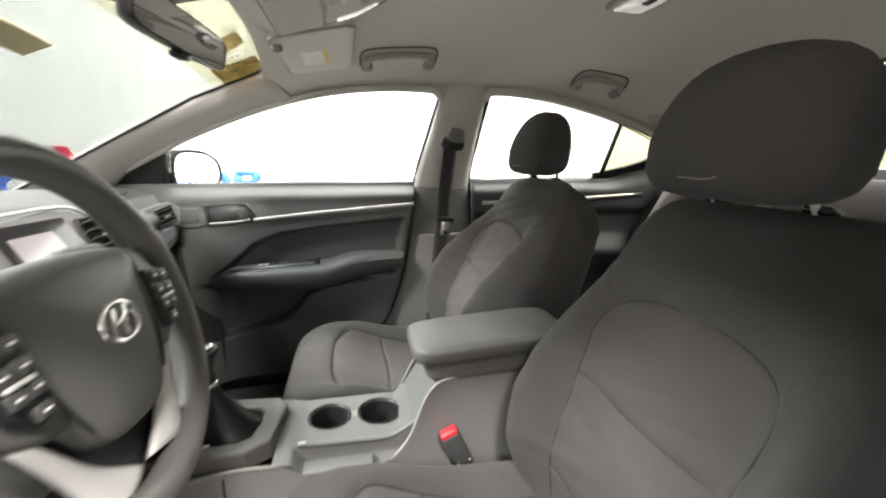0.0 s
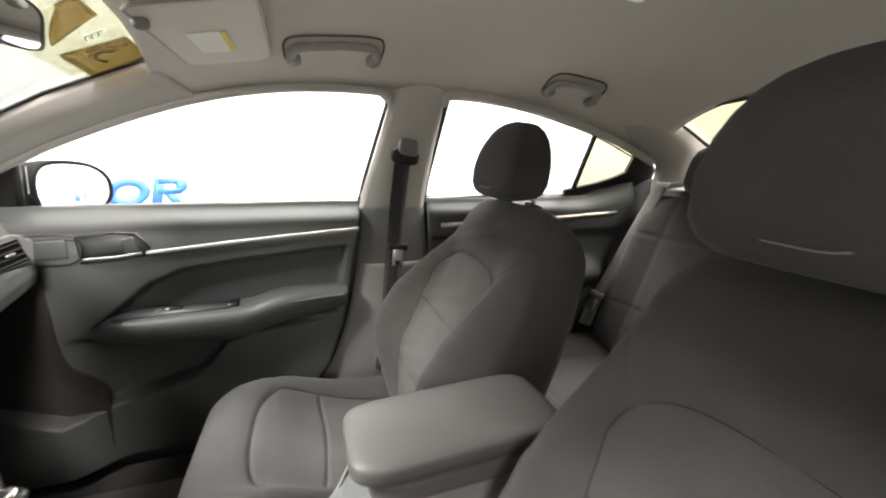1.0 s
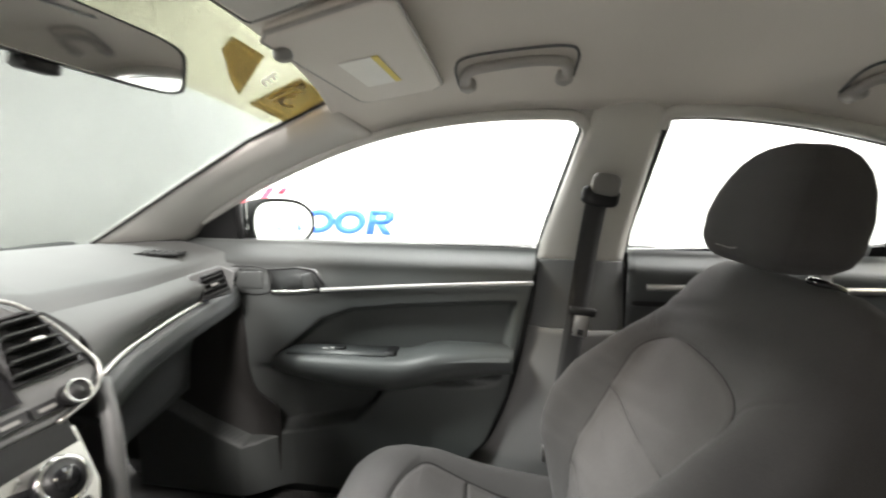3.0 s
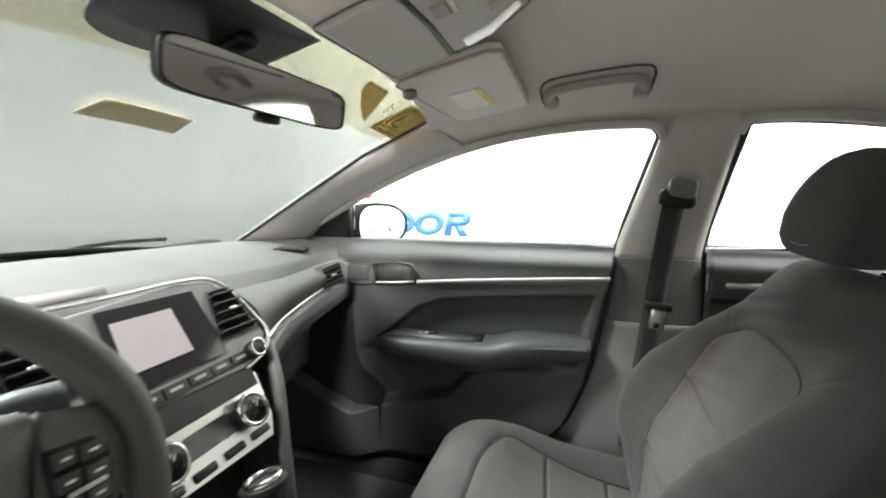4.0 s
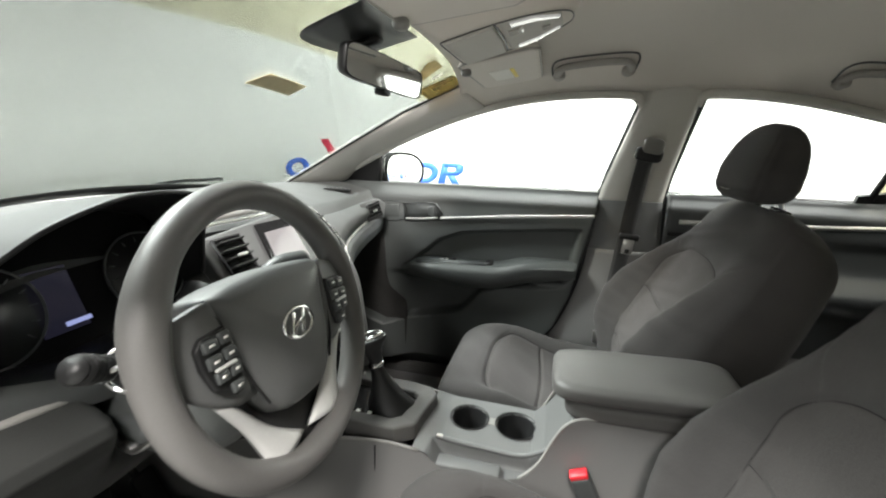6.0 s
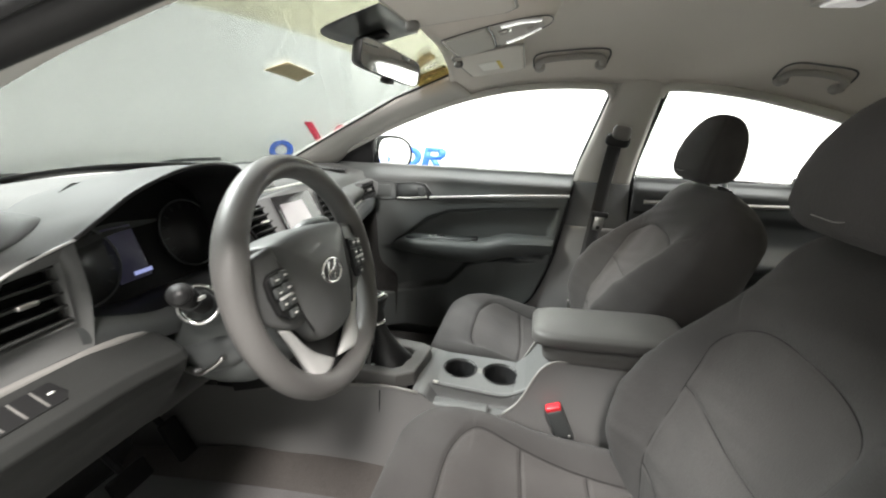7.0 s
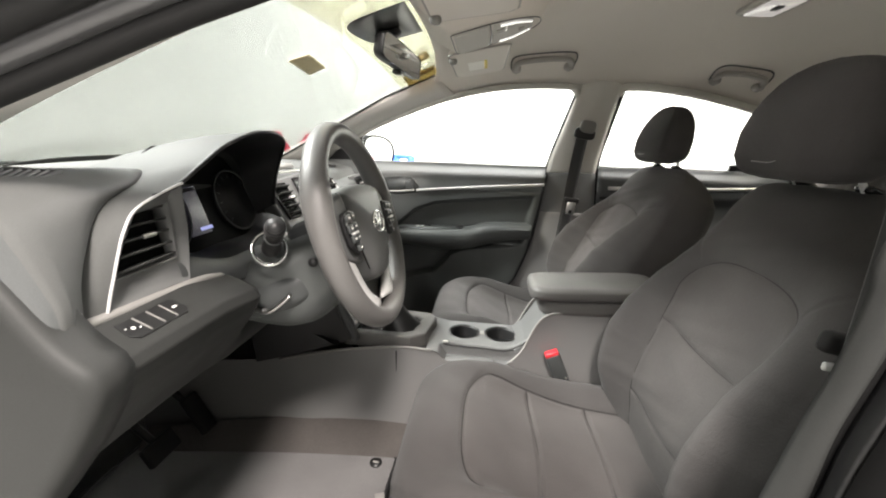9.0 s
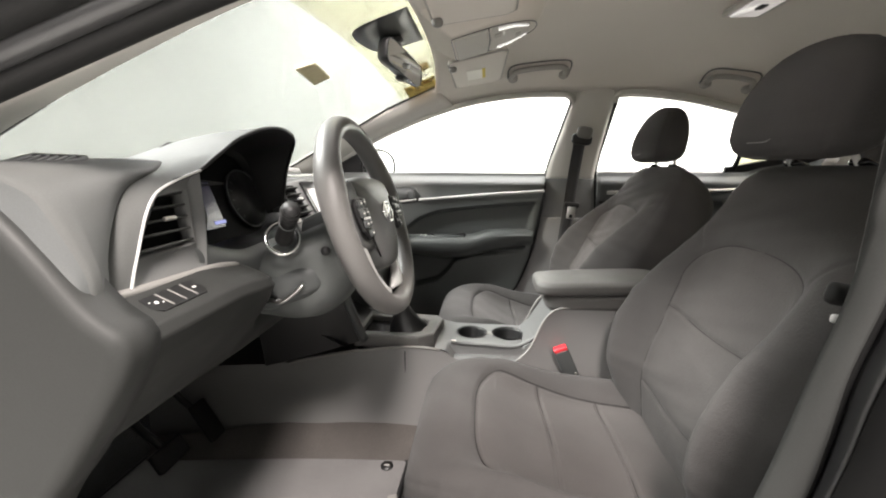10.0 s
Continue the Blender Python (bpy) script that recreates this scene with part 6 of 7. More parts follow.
for sg, nm in ((-1, "light_stalk"), (1, "wiper_stalk")):
    b0 = Vector((0.200, -0.300, 0.915)) if sg > 0 else Vector((0.178, -0.458, 0.892))
    reach = [Vector((0.018, 0.029 * sg, 0.016)), Vector((0.034, 0.053 * sg, 0.032)), Vector((0.050, 0.078 * sg, 0.048))]
    if sg > 0:
        reach = [Vector((0.014, 0.016, 0.022)), Vector((0.034, 0.038, 0.044)), Vector((0.046, 0.078, 0.044))]
    part("stalk_ring", ring(0.026, 0.0035, basis(b0 + Vector((0, 0.006 * sg, 0)), (1, 0, 0), (0.45, sg * 0.85, 0.28)), 36), M_CHROME, co, "chrome ring at the stalk's base")
    stk = part(nm, tube([b0] + [b0 + q for q in reach], lambda t: (0.0185 - 0.003 * t) if sg > 0 else (0.0150 - 0.005 * t), 18, 18), M_DARK if sg > 0 else M_RUBBER, co, "dark control stalk")
    if sg < 0:
        tip = (reach[2] - reach[1]).normalized()
        part("knob", tube([b0 + reach[2] - tip * 0.012, b0 + reach[2] + tip * 0.018], 0.0135, 20), M_RUBBER, stk, "ridged black turning knob")
        part("knob_cap", tube([b0 + reach[2] + tip * 0.0175, b0 + reach[2] + tip * 0.021], 0.0115, 20), M_BLACK, stk)
        for q in range(3):
            part("knob_ridge", ring(0.0135, 0.0009, basis(b0 + reach[2] + tip * (-0.006 + 0.009 * q), (1, 0, 0), tip), 24, 6), M_BLACK, stk)
    part("stalk_mark", rbox(0.003, 0.012, 0.004, 0, Matrix.Translation(b0 + reach[1] + Vector((0.017, 0, 0.004)))), M_WHITE, stk)
    part("stalk_groove", ring(0.0165 if sg > 0 else 0.0128, 0.0012, basis(b0 + reach[1], (1, 0, 0), reach[2] - reach[0]), 24, 6), M_DARK, stk)
part("key_slot", disc(0.008, 0.004, basis((0.245, -0.452, 0.87), (1, 0, 0), (0.2, -1, 0)), 20), M_BLACK, co)
part("lever_recess", superpillow((0.165, -0.400, 0.800), 0.075, 0.060, 0.034, pose(0, 0, 0, 0, -22, 0).to_3x3(), 0, 3.0, 32), M_DARK, co, "dark recess under the column")
part("tilt_lever", tube([(0.110, -0.462, 0.789), (0.142, -0.464, 0.784), (0.165, -0.465, 0.784)], 0.006, 8, 12, flat=0.6), M_MID, co)
part("lever_edge", tube([(0.146, -0.466, 0.786), (0.168, -0.468, 0.783), (0.190, -0.467, 0.797), (0.208, -0.464, 0.814)], 0.0055, 8, 14, flat=0.6), M_SILVER, co, "bright lever edge")

# ---- centre console ----
cc = thing("centre_console", "grey centre console with gear lever surround and two cup holders", "console", at=(0.5, 0, 0.25))


for sg in (-1, 1):
    cy = 0.0
    top = [(-0.40, 0.15 * sg, 0.47), (0.0, 0.135 * sg, 0.50), (0.15, 0.118 * sg, 0.528), (0.31, 0.106 * sg, 0.545), (0.40, 0.102 * sg, 0.540), (0.47, 0.104 * sg, 0.505), (0.60, 0.106 * sg, 0.510), (0.635, 0.104 * sg, 0.545), (0.69, 0.094 * sg, 0.640), (0.80, 0.088 * sg, 0.650), (0.98, 0.086 * sg, 0.655)]
    low = [(-0.40, 0.16 * sg, 0.235), (0.0, 0.15 * sg, 0.235), (0.15, 0.14 * sg, 0.235), (0.31, 0.13 * sg, 0.235), (0.40, 0.125 * sg, 0.235), (0.47, 0.123 * sg, 0.235), (0.60, 0.12 * sg, 0.235), (0.635, 0.12 * sg, 0.235), (0.69, 0.12 * sg, 0.235), (0.80, 0.115 * sg, 0.235), (0.98, 0.11 * sg, 0.235)]
    if sg < 0:
        top = [(x, y + 0.034 * step(0.50, 0.68, x), z) for x, y, z in top]
        low = [(x, y + 0.034 * step(0.50, 0.68, x), z) for x, y, z in low]
    rows = []
    for a, b in zip(smooth_line(top, 80), smooth_line(low, 80)):
        rows.append([a.lerp(Vector((a.x, b.y, b.z)), k / 8) + Vector((0, 0.006 * sg * math.sin(math.pi * k / 8), 0)) for k in range(9)])
    part("side_panel", sheet(rows), M_CONSOLE, cc, "grey moulded side panel", flip=sg > 0)
    part("panel_joint", tube([(0.308, 0.1085 * sg, 0.535), (0.312, 0.122 * sg, 0.38), (0.318, 0.129 * sg, 0.25)], 0.002, 6, 10), M_BLACK, cc)
    part("top_edge", tube([Vector(p) + Vector((0, 0, 0.0)) for p in top[1:5]], 0.004, 8, 20), M_LIGHTGREY, cc)
    # paler tube painted in as the highlight along the rear part of the edge
    part("top_edge", tube(top[6:], 0.0032, 8, 40), M_LIGHTGREY, cc)
part("rear_panel", rbox(0.012, 0.17, 0.40, 0.004, pose(0.985, 0, 0.44)), M_DARK, cc)
# top deck with the cup holders
CUPS = [(0.478, 0.035, 0.041), (0.583, 0.035, 0.043)]


def deck_z(x):
    return lerp([(0.18, 0.545), (0.40, 0.543), (0.43, 0.537), (0.62, 0.535), (0.645, 0.56), (0.69, 0.64)], x)


nx, ny = 120, 80
bm = bmesh.new()
grid_ = {}
for i in range(nx + 1):
    for j in range(ny + 1):
        x = 0.385 + 0.31 * i / nx
        yw = lerp([(0.385, 0.104), (0.60, 0.106), (0.69, 0.095)], x)
        yd = yw - 0.034 * step(0.50, 0.68, x)
        y = -yd + (yw + yd) * j / ny
        z = deck_z(x) - 0.030 * step(-0.048, -0.062, y) * step(0.41, 0.45, x) * step(0.66, 0.62, x)
        grid_[i, j] = bm.verts.new((x, y, z))
for i in range(nx):
    for j in range(ny):
        quad = (grid_[i, j], grid_[i + 1, j], grid_[i + 1, j + 1], grid_[i, j + 1])
        c = sum((v.co for v in quad), Vector()) / 4
        if all(math.hypot(c.x - a, c.y - b) > r - 0.001 for a, b, r in CUPS):
            bm.faces.new(quad)
part("top_deck", bm, M_MID, cc, "grey console top with two round cup holders")
for cx, cy, cr in CUPS:
    cup = sheet([[(cx + q * math.cos(a), cy + q * math.sin(a), z) for a in [2 * math.pi * k / 48 for k in range(48)]] for q, z in ((cr + 0.004, 0.5385), (cr, 0.5375), (cr - 0.003, 0.530), (cr - 0.006, 0.475), (cr - 0.012, 0.470), (0.001, 0.470))], True)
    part("cup_holder", cup, M_BLACK, cc, "deep round black cup holder")
part("cup_bridge", rbox(0.022, 0.024, 0.008, 0.002, pose(0.531, 0.035, 0.533)), M_LIGHTGREY, cc)
part("deck_edge", tube([(0.425, -0.052, 0.540), (0.52, -0.055, 0.538), (0.60, -0.055, 0.538), (0.66, -0.062, 0.575)], 0.005, 8, 24), M_MID, cc)
part("deck_clip", rbox(0.014, 0.008, 0.006, 0.002, pose(0.432, -0.054, 0.545)), M_SILVER, cc)
part("parking_brake_recess", rbox(0.13, 0.035, 0.012, 0.005, pose(0.50, -0.085, 0.512)), M_MID, cc)

# gear lever and its surround
gl = thing("gear_lever", "black gear lever with a chrome-topped knob and leather boot", "gear lever", at=(0.27, 0.02, 0.55))
fr_out = [(0.165, -0.088), (0.340, -0.088), (0.378, -0.062), (0.394, 0.056), (0.374, 0.082), (0.165, 0.105)]
fr_in = [(0.175, -0.050), (0.318, -0.052), (0.340, -0.038), (0.352, 0.040), (0.342, 0.052), (0.175, 0.066)]
bm = bmesh.new()
vo = [bm.verts.new((x, y, 0.568)) for x, y in fr_out]
vi = [bm.verts.new((x, y, 0.564)) for x, y in fr_in]
vl = [bm.verts.new((x + (0.004 if x > 0.3 else 0), y * 1.05, 0.535)) for x, y in fr_out]
vd = [bm.verts.new((x, y, 0.545)) for x, y in fr_in]
for k in range(6):
    n_ = (k + 1) % 6
    bm.faces.new((vo[k], vo[n_], vi[n_], vi[k]))
    bm.faces.new((vl[k], vl[n_], vo[n_], vo[k]))
    bm.faces.new((vi[k], vi[n_], vd[n_], vd[k]))
bmesh.ops.recalc_face_normals(bm, faces=bm.faces)
bevelled(part("surround", bm, M_VINYL, gl, "pale grey gear lever surround", smooth=False), 0.006)
part("gate_plate", slab(fr_in, 0.004, pose(0, 0, 0.545)), M_PIANO, gl, "gloss black gate plate", smooth=False)
for k in range(4):
    part("gate_mark", rbox(0.010, 0.010, 0.001, 0.001, pose(0.205 + 0.028 * k, -0.032, 0.5495)), M_WHITE, gl)
rows = []
for k in range(17):
    t = k / 16
    c = Vector((0.308 - 0.038 * t ** 0.8, 0.006 - 0.016 * t, 0.548 + 0.110 * t))
    rx, ry = 0.046 * (1 - t) ** 1.6 + 0.016, 0.034 * (1 - t) ** 1.6 + 0.014
    rows.append([c + Vector((rx * math.cos(a) * (1 + 0.07 * math.sin(4 * a + 7 * t) * (1 - t)), ry * math.sin(a) * (1 + 0.07 * math.sin(3 * a + 5 * t) * (1 - t)), 0)) for a in [2 * math.pi * q / 32 for q in range(32)]])
part("boot", sheet(rows, True), M_BLACK, gl, "pleated black leather boot")
part("collar", disc(0.0175, 0.010, pose(0.270, -0.010, 0.662, 0, -20, 0), 24, 0.002), M_CHROME, gl)
rows = []
for t, rx, ry, dx in ((0, 0.016, 0.014, 0), (0.25, 0.018, 0.016, -0.003), (0.5, 0.022, 0.020, -0.008), (0.75, 0.033, 0.026, -0.011), (0.92, 0.038, 0.030, -0.010), (1.0, 0.034, 0.027, -0.009), (1.03, 0.020, 0.018, -0.008)):
    c = Vector((0.270 + dx - 0.004 * t, -0.010, 0.666 + 0.058 * t))
    rows.append([c + Vector((rx * math.cos(a), ry * math.sin(a), 0.35 * rx * math.cos(a) * t)) for a in [2 * math.pi * q / 28 for q in range(28)]])
bm = sheet(rows, True)
bm.verts.ensure_lookup_table()
bm.faces.new([bm.verts[len(bm.verts) - 28 + k] for k in range(28)])
kb = part("knob", bm, M_BLACK, gl, "black gear knob")
part("knob_cap", ring(0.026, 0.0055, pose(0.257, -0.010, 0.728, 0, -20, 0), 36, 8, 0.78), M_CHROME, kb, "chrome ring on the knob")

kc = thing("keys", "small bunch of keys lying in the cup holder", "keys", at=(0.478, 0.015, 0.472))
part("key_ring", ring(0.012, 0.0012, pose(0.470, 0.010, 0.500, 40, 20, 0), 28, 6), M_CHROME, kc)
part("key_fob", rbox(0.034, 0.020, 0.010, 0.004, pose(0.480, 0.030, 0.482, 0, 20, 30)), M_BLACK, kc, "black key fob")
for k, ang in enumerate((20, 65)):
    part("key", rbox(0.034, 0.008, 0.002, 0.0008, pose(0.478 + 0.008 * k, 0.006, 0.496 + 0.004 * k, 10, -25, ang)), M_SILVER, kc, "metal key")

# armrest lid
lid = thing("console_armrest", "pale grey padded armrest lid on the centre console", "armrest", at=(0.8, 0.02, 0.65))


def lid_bm(z0, z1, x0, x1, hw, grow):
    rows = []
    for k in range(9):
        t = k / 8
        z = z0 + (z1 - z0) * t
        q = grow * (1 - (1 - (2 * t - 1) ** 4) ** 0.5) if grow else 0
        pts_ = []
        for a in [2 * math.pi * n_ / 48 for n_ in range(48)]:
            c, s = math.cos(a), math.sin(a)
            x = (x0 + x1) / 2 + ((x1 - x0) / 2 - q) * math.copysign(abs(c) ** 0.36, c)
            y = 0.020 + (hw - q) * math.copysign(abs(s) ** 0.36, s)
            pts_.append((x, y, z + 0.05 * (x - x0) * (1 if t > 0.1 else 0.6)))
        rows.append(pts_)
    bm = sheet(rows, True)
    bm.verts.ensure_lookup_table()
    bm.faces.new([bm.verts[k] for k in range(48)][::-1])
    bm.faces.new([bm.verts[len(bm.verts) - 48 + k] for k in range(48)])
    return bm


part("lid_base", lid_bm(0.640, 0.676, 0.674, 0.975, 0.081, 0.008), M_VINYL, lid, "pale grey lid base")
part("pad", lid_bm(0.677, 0.712, 0.648, 0.98, 0.086, 0.016), M_VINYL, lid, "soft padded vinyl top")

# ---- floor: mats and pedals ----
fm_ = thing("floor_mat", "dark carpet mat with a bound edge in the driver footwell", "floor mat", at=(0.05, -0.4, 0.24))
mo = [(-0.36, -0.60), (0.28, -0.60), (0.315, -0.57), (0.325, -0.18), (0.30, -0.155), (0.10, -0.150), (-0.12, -0.165), (-0.36, -0.22)]
bevelled(part("mat", slab(mo, 0.012, pose(0, 0, 0.25)), M_MAT, fm_, "worn dark carpet", smooth=False), 0.004)
part("binding", tube([(x, y, 0.258) for x, y in mo + mo[:1]], 0.006, 8), M_BLACK, fm_)
for y in (-0.20, -0.42):
    e = part("mat_clip", disc(0.016, 0.004, pose(0.275, y, 0.263), 24), M_BLACK, fm_, "round mat clip")
    part("clip_stud", rbox(0.016, 0.006, 0.004, 0.002, pose(0.275, y, 0.266)), M_LIGHTGREY, e)
part("logo_plate", rbox(0.022, 0.036, 0.003, 0.001, pose(0.315, -0.31, 0.2635, 0, 0, 20)), M_LIGHTGREY, fm_, "small pale woven badge")
fp = thing("floor_mat", "dark carpet mat in the front passenger footwell", "floor mat", at=(0.05, 0.4, 0.24))
bevelled(part("mat", slab([(x, -y) for x, y in mo][::-1], 0.012, pose(0, 0, 0.25)), M_MAT, fp, smooth=False), 0.004)
for nm, y, w, h in (("brake_pedal", -0.33, 0.09, 0.05), ("accelerator_pedal", -0.20, 0.05, 0.11), ("foot_rest", -0.60, 0.08, 0.16)):
    p_ = thing(nm, "black rubber " + nm.replace("_", " ") + " in the dark footwell", "pedal", at=(-0.25, y, 0.3))
    part("pad", rbox(0.018, w, h, 0.006, pose(-0.20, y, 0.36, 0, -30, 0)), M_RUBBER, p_)
    part("arm", tube([(-0.215, y, 0.37), (-0.30, y, 0.46), (-0.34, y, 0.60)], 0.009, 8, 8), M_BLACK, p_)
part_ = part("carpet_side", between([(-0.35, -0.20, 0.30), (0.1, -0.14, 0.34), (0.6, -0.125, 0.32)], [(-0.35, -0.26, 0.236), (0.1, -0.20, 0.236), (0.6, -0.17, 0.236)], 16, 6, 0.01, (0, -0.5, 0.5)), M_TUNNEL)
tagged(part_, "brownish carpet rising along the console", "carpet", kind="structure")
o = part("kick_panel", sheet([[(-0.58, -0.70, 0.90), (-0.3, -0.715, 0.90), (-0.18, -0.725, 0.86)], [(-0.58, -0.69, 0.60), (-0.3, -0.70, 0.60), (-0.18, -0.715, 0.6)],
                              [(-0.58, -0.68, 0.24), (-0.3, -0.69, 0.30), (-0.16, -0.70, 0.33)]]), M_DARK, flip=True)
tagged(thick(o, 0.03), "dark plastic kick panel beside the footwell", "kick panel", kind="structure")
# near-black panel, its rear edge laid along the dark outline by the door
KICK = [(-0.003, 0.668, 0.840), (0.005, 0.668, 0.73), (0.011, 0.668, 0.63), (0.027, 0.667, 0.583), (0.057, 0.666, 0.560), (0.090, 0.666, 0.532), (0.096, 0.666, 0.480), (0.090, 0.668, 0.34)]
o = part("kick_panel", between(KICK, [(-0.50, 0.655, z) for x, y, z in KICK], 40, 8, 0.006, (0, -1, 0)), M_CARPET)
tagged(thick(o, 0.010), "near-black kick panel beside the passenger footwell", "kick panel", kind="structure")

# ---- overhead ----
oc = thing("overhead_console", "beige overhead console with map lamps and a glasses holder", "overhead console", at=(0.53, 0, 1.35))
om = pose(0.43, 0.012, 1.300, 0, -15.5, 0)


def over(outline, depth, lift, mat, name, label="", parent=None, bev=0.004):
    o = part(name, slab(outline, depth, om @ pose(0, 0, lift)), mat, parent or oc, label, smooth=False)
    if bev:
        bevelled(o, bev, 3)
    return o


body = [(-0.010, -0.094), (0.000, -0.102), (0.085, -0.100), (0.150, -0.078), (0.198, -0.034), (0.201, 0.034), (0.150, 0.080), (0.085, 0.102), (0.000, 0.104), (-0.010, 0.096)]
rows = []
for grow, z in ((0.02, -0.002), (0.55, -0.002), (0.92, -0.0015), (1.0, 0.003), (1.08, 0.012), (1.25, 0.032), (1.5, 0.07)):
    loop_ = smooth_line([(0.10 + (x - 0.10) * grow, y * grow, z) for x, y in body + body[:1]], 60)[:-1]
    rows.append([om @ p for p in loop_])
part("body", sheet(rows, True), M_HEAD, oc, "beige housing blending into the headliner")
part("outline", tube([om @ Vector((x * 0.975 + 0.002, y * 0.93, -0.003)) for x, y in body], 0.0012, 6, 70, closed=True), M_MID, oc)
over([(-0.002, -0.088), (0.078, -0.088), (0.082, 0.0), (0.078, 0.092), (-0.002, 0.090)], 0.006, -0.007, M_PILLAR, "glasses_holder", "flap of the glasses holder")
over([(0.0795, -0.091), (0.083, -0.091), (0.087, 0.0), (0.083, 0.094), (0.0795, 0.094), (0.0835, 0.0)], 0.003, -0.0045, M_BLACK, "flap_joint", bev=0)
over([(0.088, -0.090), (0.140, -0.074), (0.182, -0.038), (0.186, 0.036), (0.140, 0.076), (0.088, 0.092)], 0.004, -0.0045, M_PILLAR, "lamp_plate", "beige plate between the map lamps")
over([(0.096, -0.040), (0.114, -0.040), (0.114, -0.012), (0.096, -0.012)], 0.004, -0.0075, M_HANDLE, "lamp_switch")
over([(0.117, -0.040), (0.121, -0.040), (0.121, -0.012), (0.117, -0.012)], 0.004, -0.0075, M_LENS, "switch_edge", bev=0)
for sg in (-1, 1):
    over([(0.104, 0.062 * sg), (0.140, 0.054 * sg), (0.178, 0.026 * sg), (0.181, 0.036 * sg), (0.140, 0.074 * sg), (0.104, 0.084 * sg)][::sg], 0.004, -0.0075, M_LAMP, "lamp_lens", "lit white map lamp lens", bev=0.0015)
over([(0.150, -0.002), (0.164, -0.002), (0.164, 0.020), (0.150, 0.020)], 0.004, -0.0075, M_HANDLE, "microphone")

for sg, nm in ((1, "passenger"), (-1, "driver")):
    v = thing("sun_visor", "folded beige sun visor with a paper label" if sg > 0 else "folded beige driver sun visor", "sun visor", at=(0.46, 0.4 * sg, 1.32), group="sun visors")
    vm = pose(0.365, 0, 1.294, 0, -9.5, 0)
    outl = [(0.030, 0.178), (0.045, 0.162), (0.185, 0.142), (0.204, 0.158), (0.196, 0.515), (0.178, 0.542), (0.045, 0.538), (0.028, 0.515)]
    o = part("panel", slab([(x, y * sg) for x, y in outl][::sg], 0.018, vm), M_HEAD, v, smooth=False)
    bevelled(o, 0.007, 3)
    # darker tube paints in the shadow gap round the hanging visor
    part("edge_gap_shade", tube([vm @ Vector((x, y * sg, 0.004)) for x, y in outl], 0.0028, 6, closed=True), M_HANDLE, v, "darker edge standing in for the shadow gap")
    part("hinge_clip", superpillow(vm @ Vector((0.040, 0.205 * sg, -0.006)), 0.012, 0.010, 0.009, None, 0, 2.5, 16), M_LIGHTGREY, v)
    if sg > 0:
        part("paper_label", slab([(0.078, 0.290), (0.128, 0.290), (0.128, 0.425), (0.078, 0.425)], 0.001, vm @ pose(0, 0, -0.0016)), M_PAPER, v, "white paper warning label", smooth=False)
        part("label_band", slab([(0.128, 0.290), (0.138, 0.290), (0.138, 0.425), (0.128, 0.425)], 0.001, vm @ pose(0, 0, -0.0016)), M_YELLOW, v, "yellow label edge", smooth=False)
    part("arm", tube([vm @ Vector((0.04, 0.50 * sg, 0.006)), vm @ Vector((0.03, 0.545 * sg, 0.010)), vm @ Vector((0.03, 0.56 * sg, 0.030))], 0.006, 8, 8), M_PILLAR, v)


def roof_z(x, y):
    """Height of the headliner over (x, y)."""
    ze = win_top(x) + 0.012
    return ze + (lerp(ZC, x) - ze) * (1 - min(abs(y) / side_y(ze), 1) ** 4.2)


def grab(x0, x1, yb, yl, sg=1):
    """A folded handle: legs at yl near the rail, bar at yb further in, in a shallow dark-edged recess."""
    g = thing("grab_handle", "beige plastic grab handle under the roof rail", "grab handle", at=((x0 + x1) / 2, yb * sg, roof_z((x0 + x1) / 2, yb)), group="grab handles")

    def on(x, y, drop):
        return (x, y * sg, roof_z(x, y) - drop)

    line = [on(x0 + 0.004, yl + 0.004, 0.010), on(x0 + 0.001, (yl + yb) / 2, 0.013), on(x0 + 0.014, yb + 0.008, 0.014), on(x0 + 0.05, yb, 0.014), on((x0 + x1) / 2, yb - 0.002, 0.014),
            on(x1 - 0.05, yb, 0.014), on(x1 - 0.014, yb + 0.008, 0.014), on(x1 - 0.001, (yl + yb) / 2, 0.013), on(x1 - 0.004, yl + 0.004, 0.010)]
    part("bar", tube(line, 0.0115, 12, 60, flat=0.8), M_HANDLE, g)
    for x in (x0 + 0.004, x1 - 0.004):
        part("mount", superpillow(on(x, yl - 0.006, 0.008), 0.017, 0.020, 0.013, None, 0, 3.0, 20), M_HANDLE, g)
    rim = [on(x0 - 0.014, yl, 0.002), on(x0 - 0.014, yb + 0.01, 0.002), on(x0 + 0.01, yb - 0.016, 0.002), on((x0 + x1) / 2, yb - 0.020, 0.002), on(x1 - 0.01, yb - 0.016, 0.002), on(x1 + 0.014, yb + 0.01, 0.002), on(x1 + 0.014, yl, 0.002)]
    part("recess_edge", tube(rim, 0.0026, 8, 50), M_MID, g, "dark edge of the recess")


grab(0.600, 0.792, 0.490, 0.556)
grab(1.300, 1.455, 0.535, 0.592)
grab(1.300, 1.455, 0.535, 0.592, -1)
dl = thing("dome_lamp", "white roof lamp with a dark switch", "ceiling lamp", at=(1.17, 0.05, 1.41))
part("housing", rbox(0.10, 0.19, 0.016, 0.007, pose(1.17, 0.06, 1.404, 0, 1, 0), 3), M_PILLAR, dl)
part("lens", rbox(0.07, 0.15, 0.008, 0.004, pose(1.165, 0.06, 1.395, 0, 1, 0)), M_LAMP, dl, "frosted white lens")
part("switch", rbox(0.016, 0.03, 0.006, 0.002, pose(1.165, 0.06, 1.390)), M_DARK, dl)

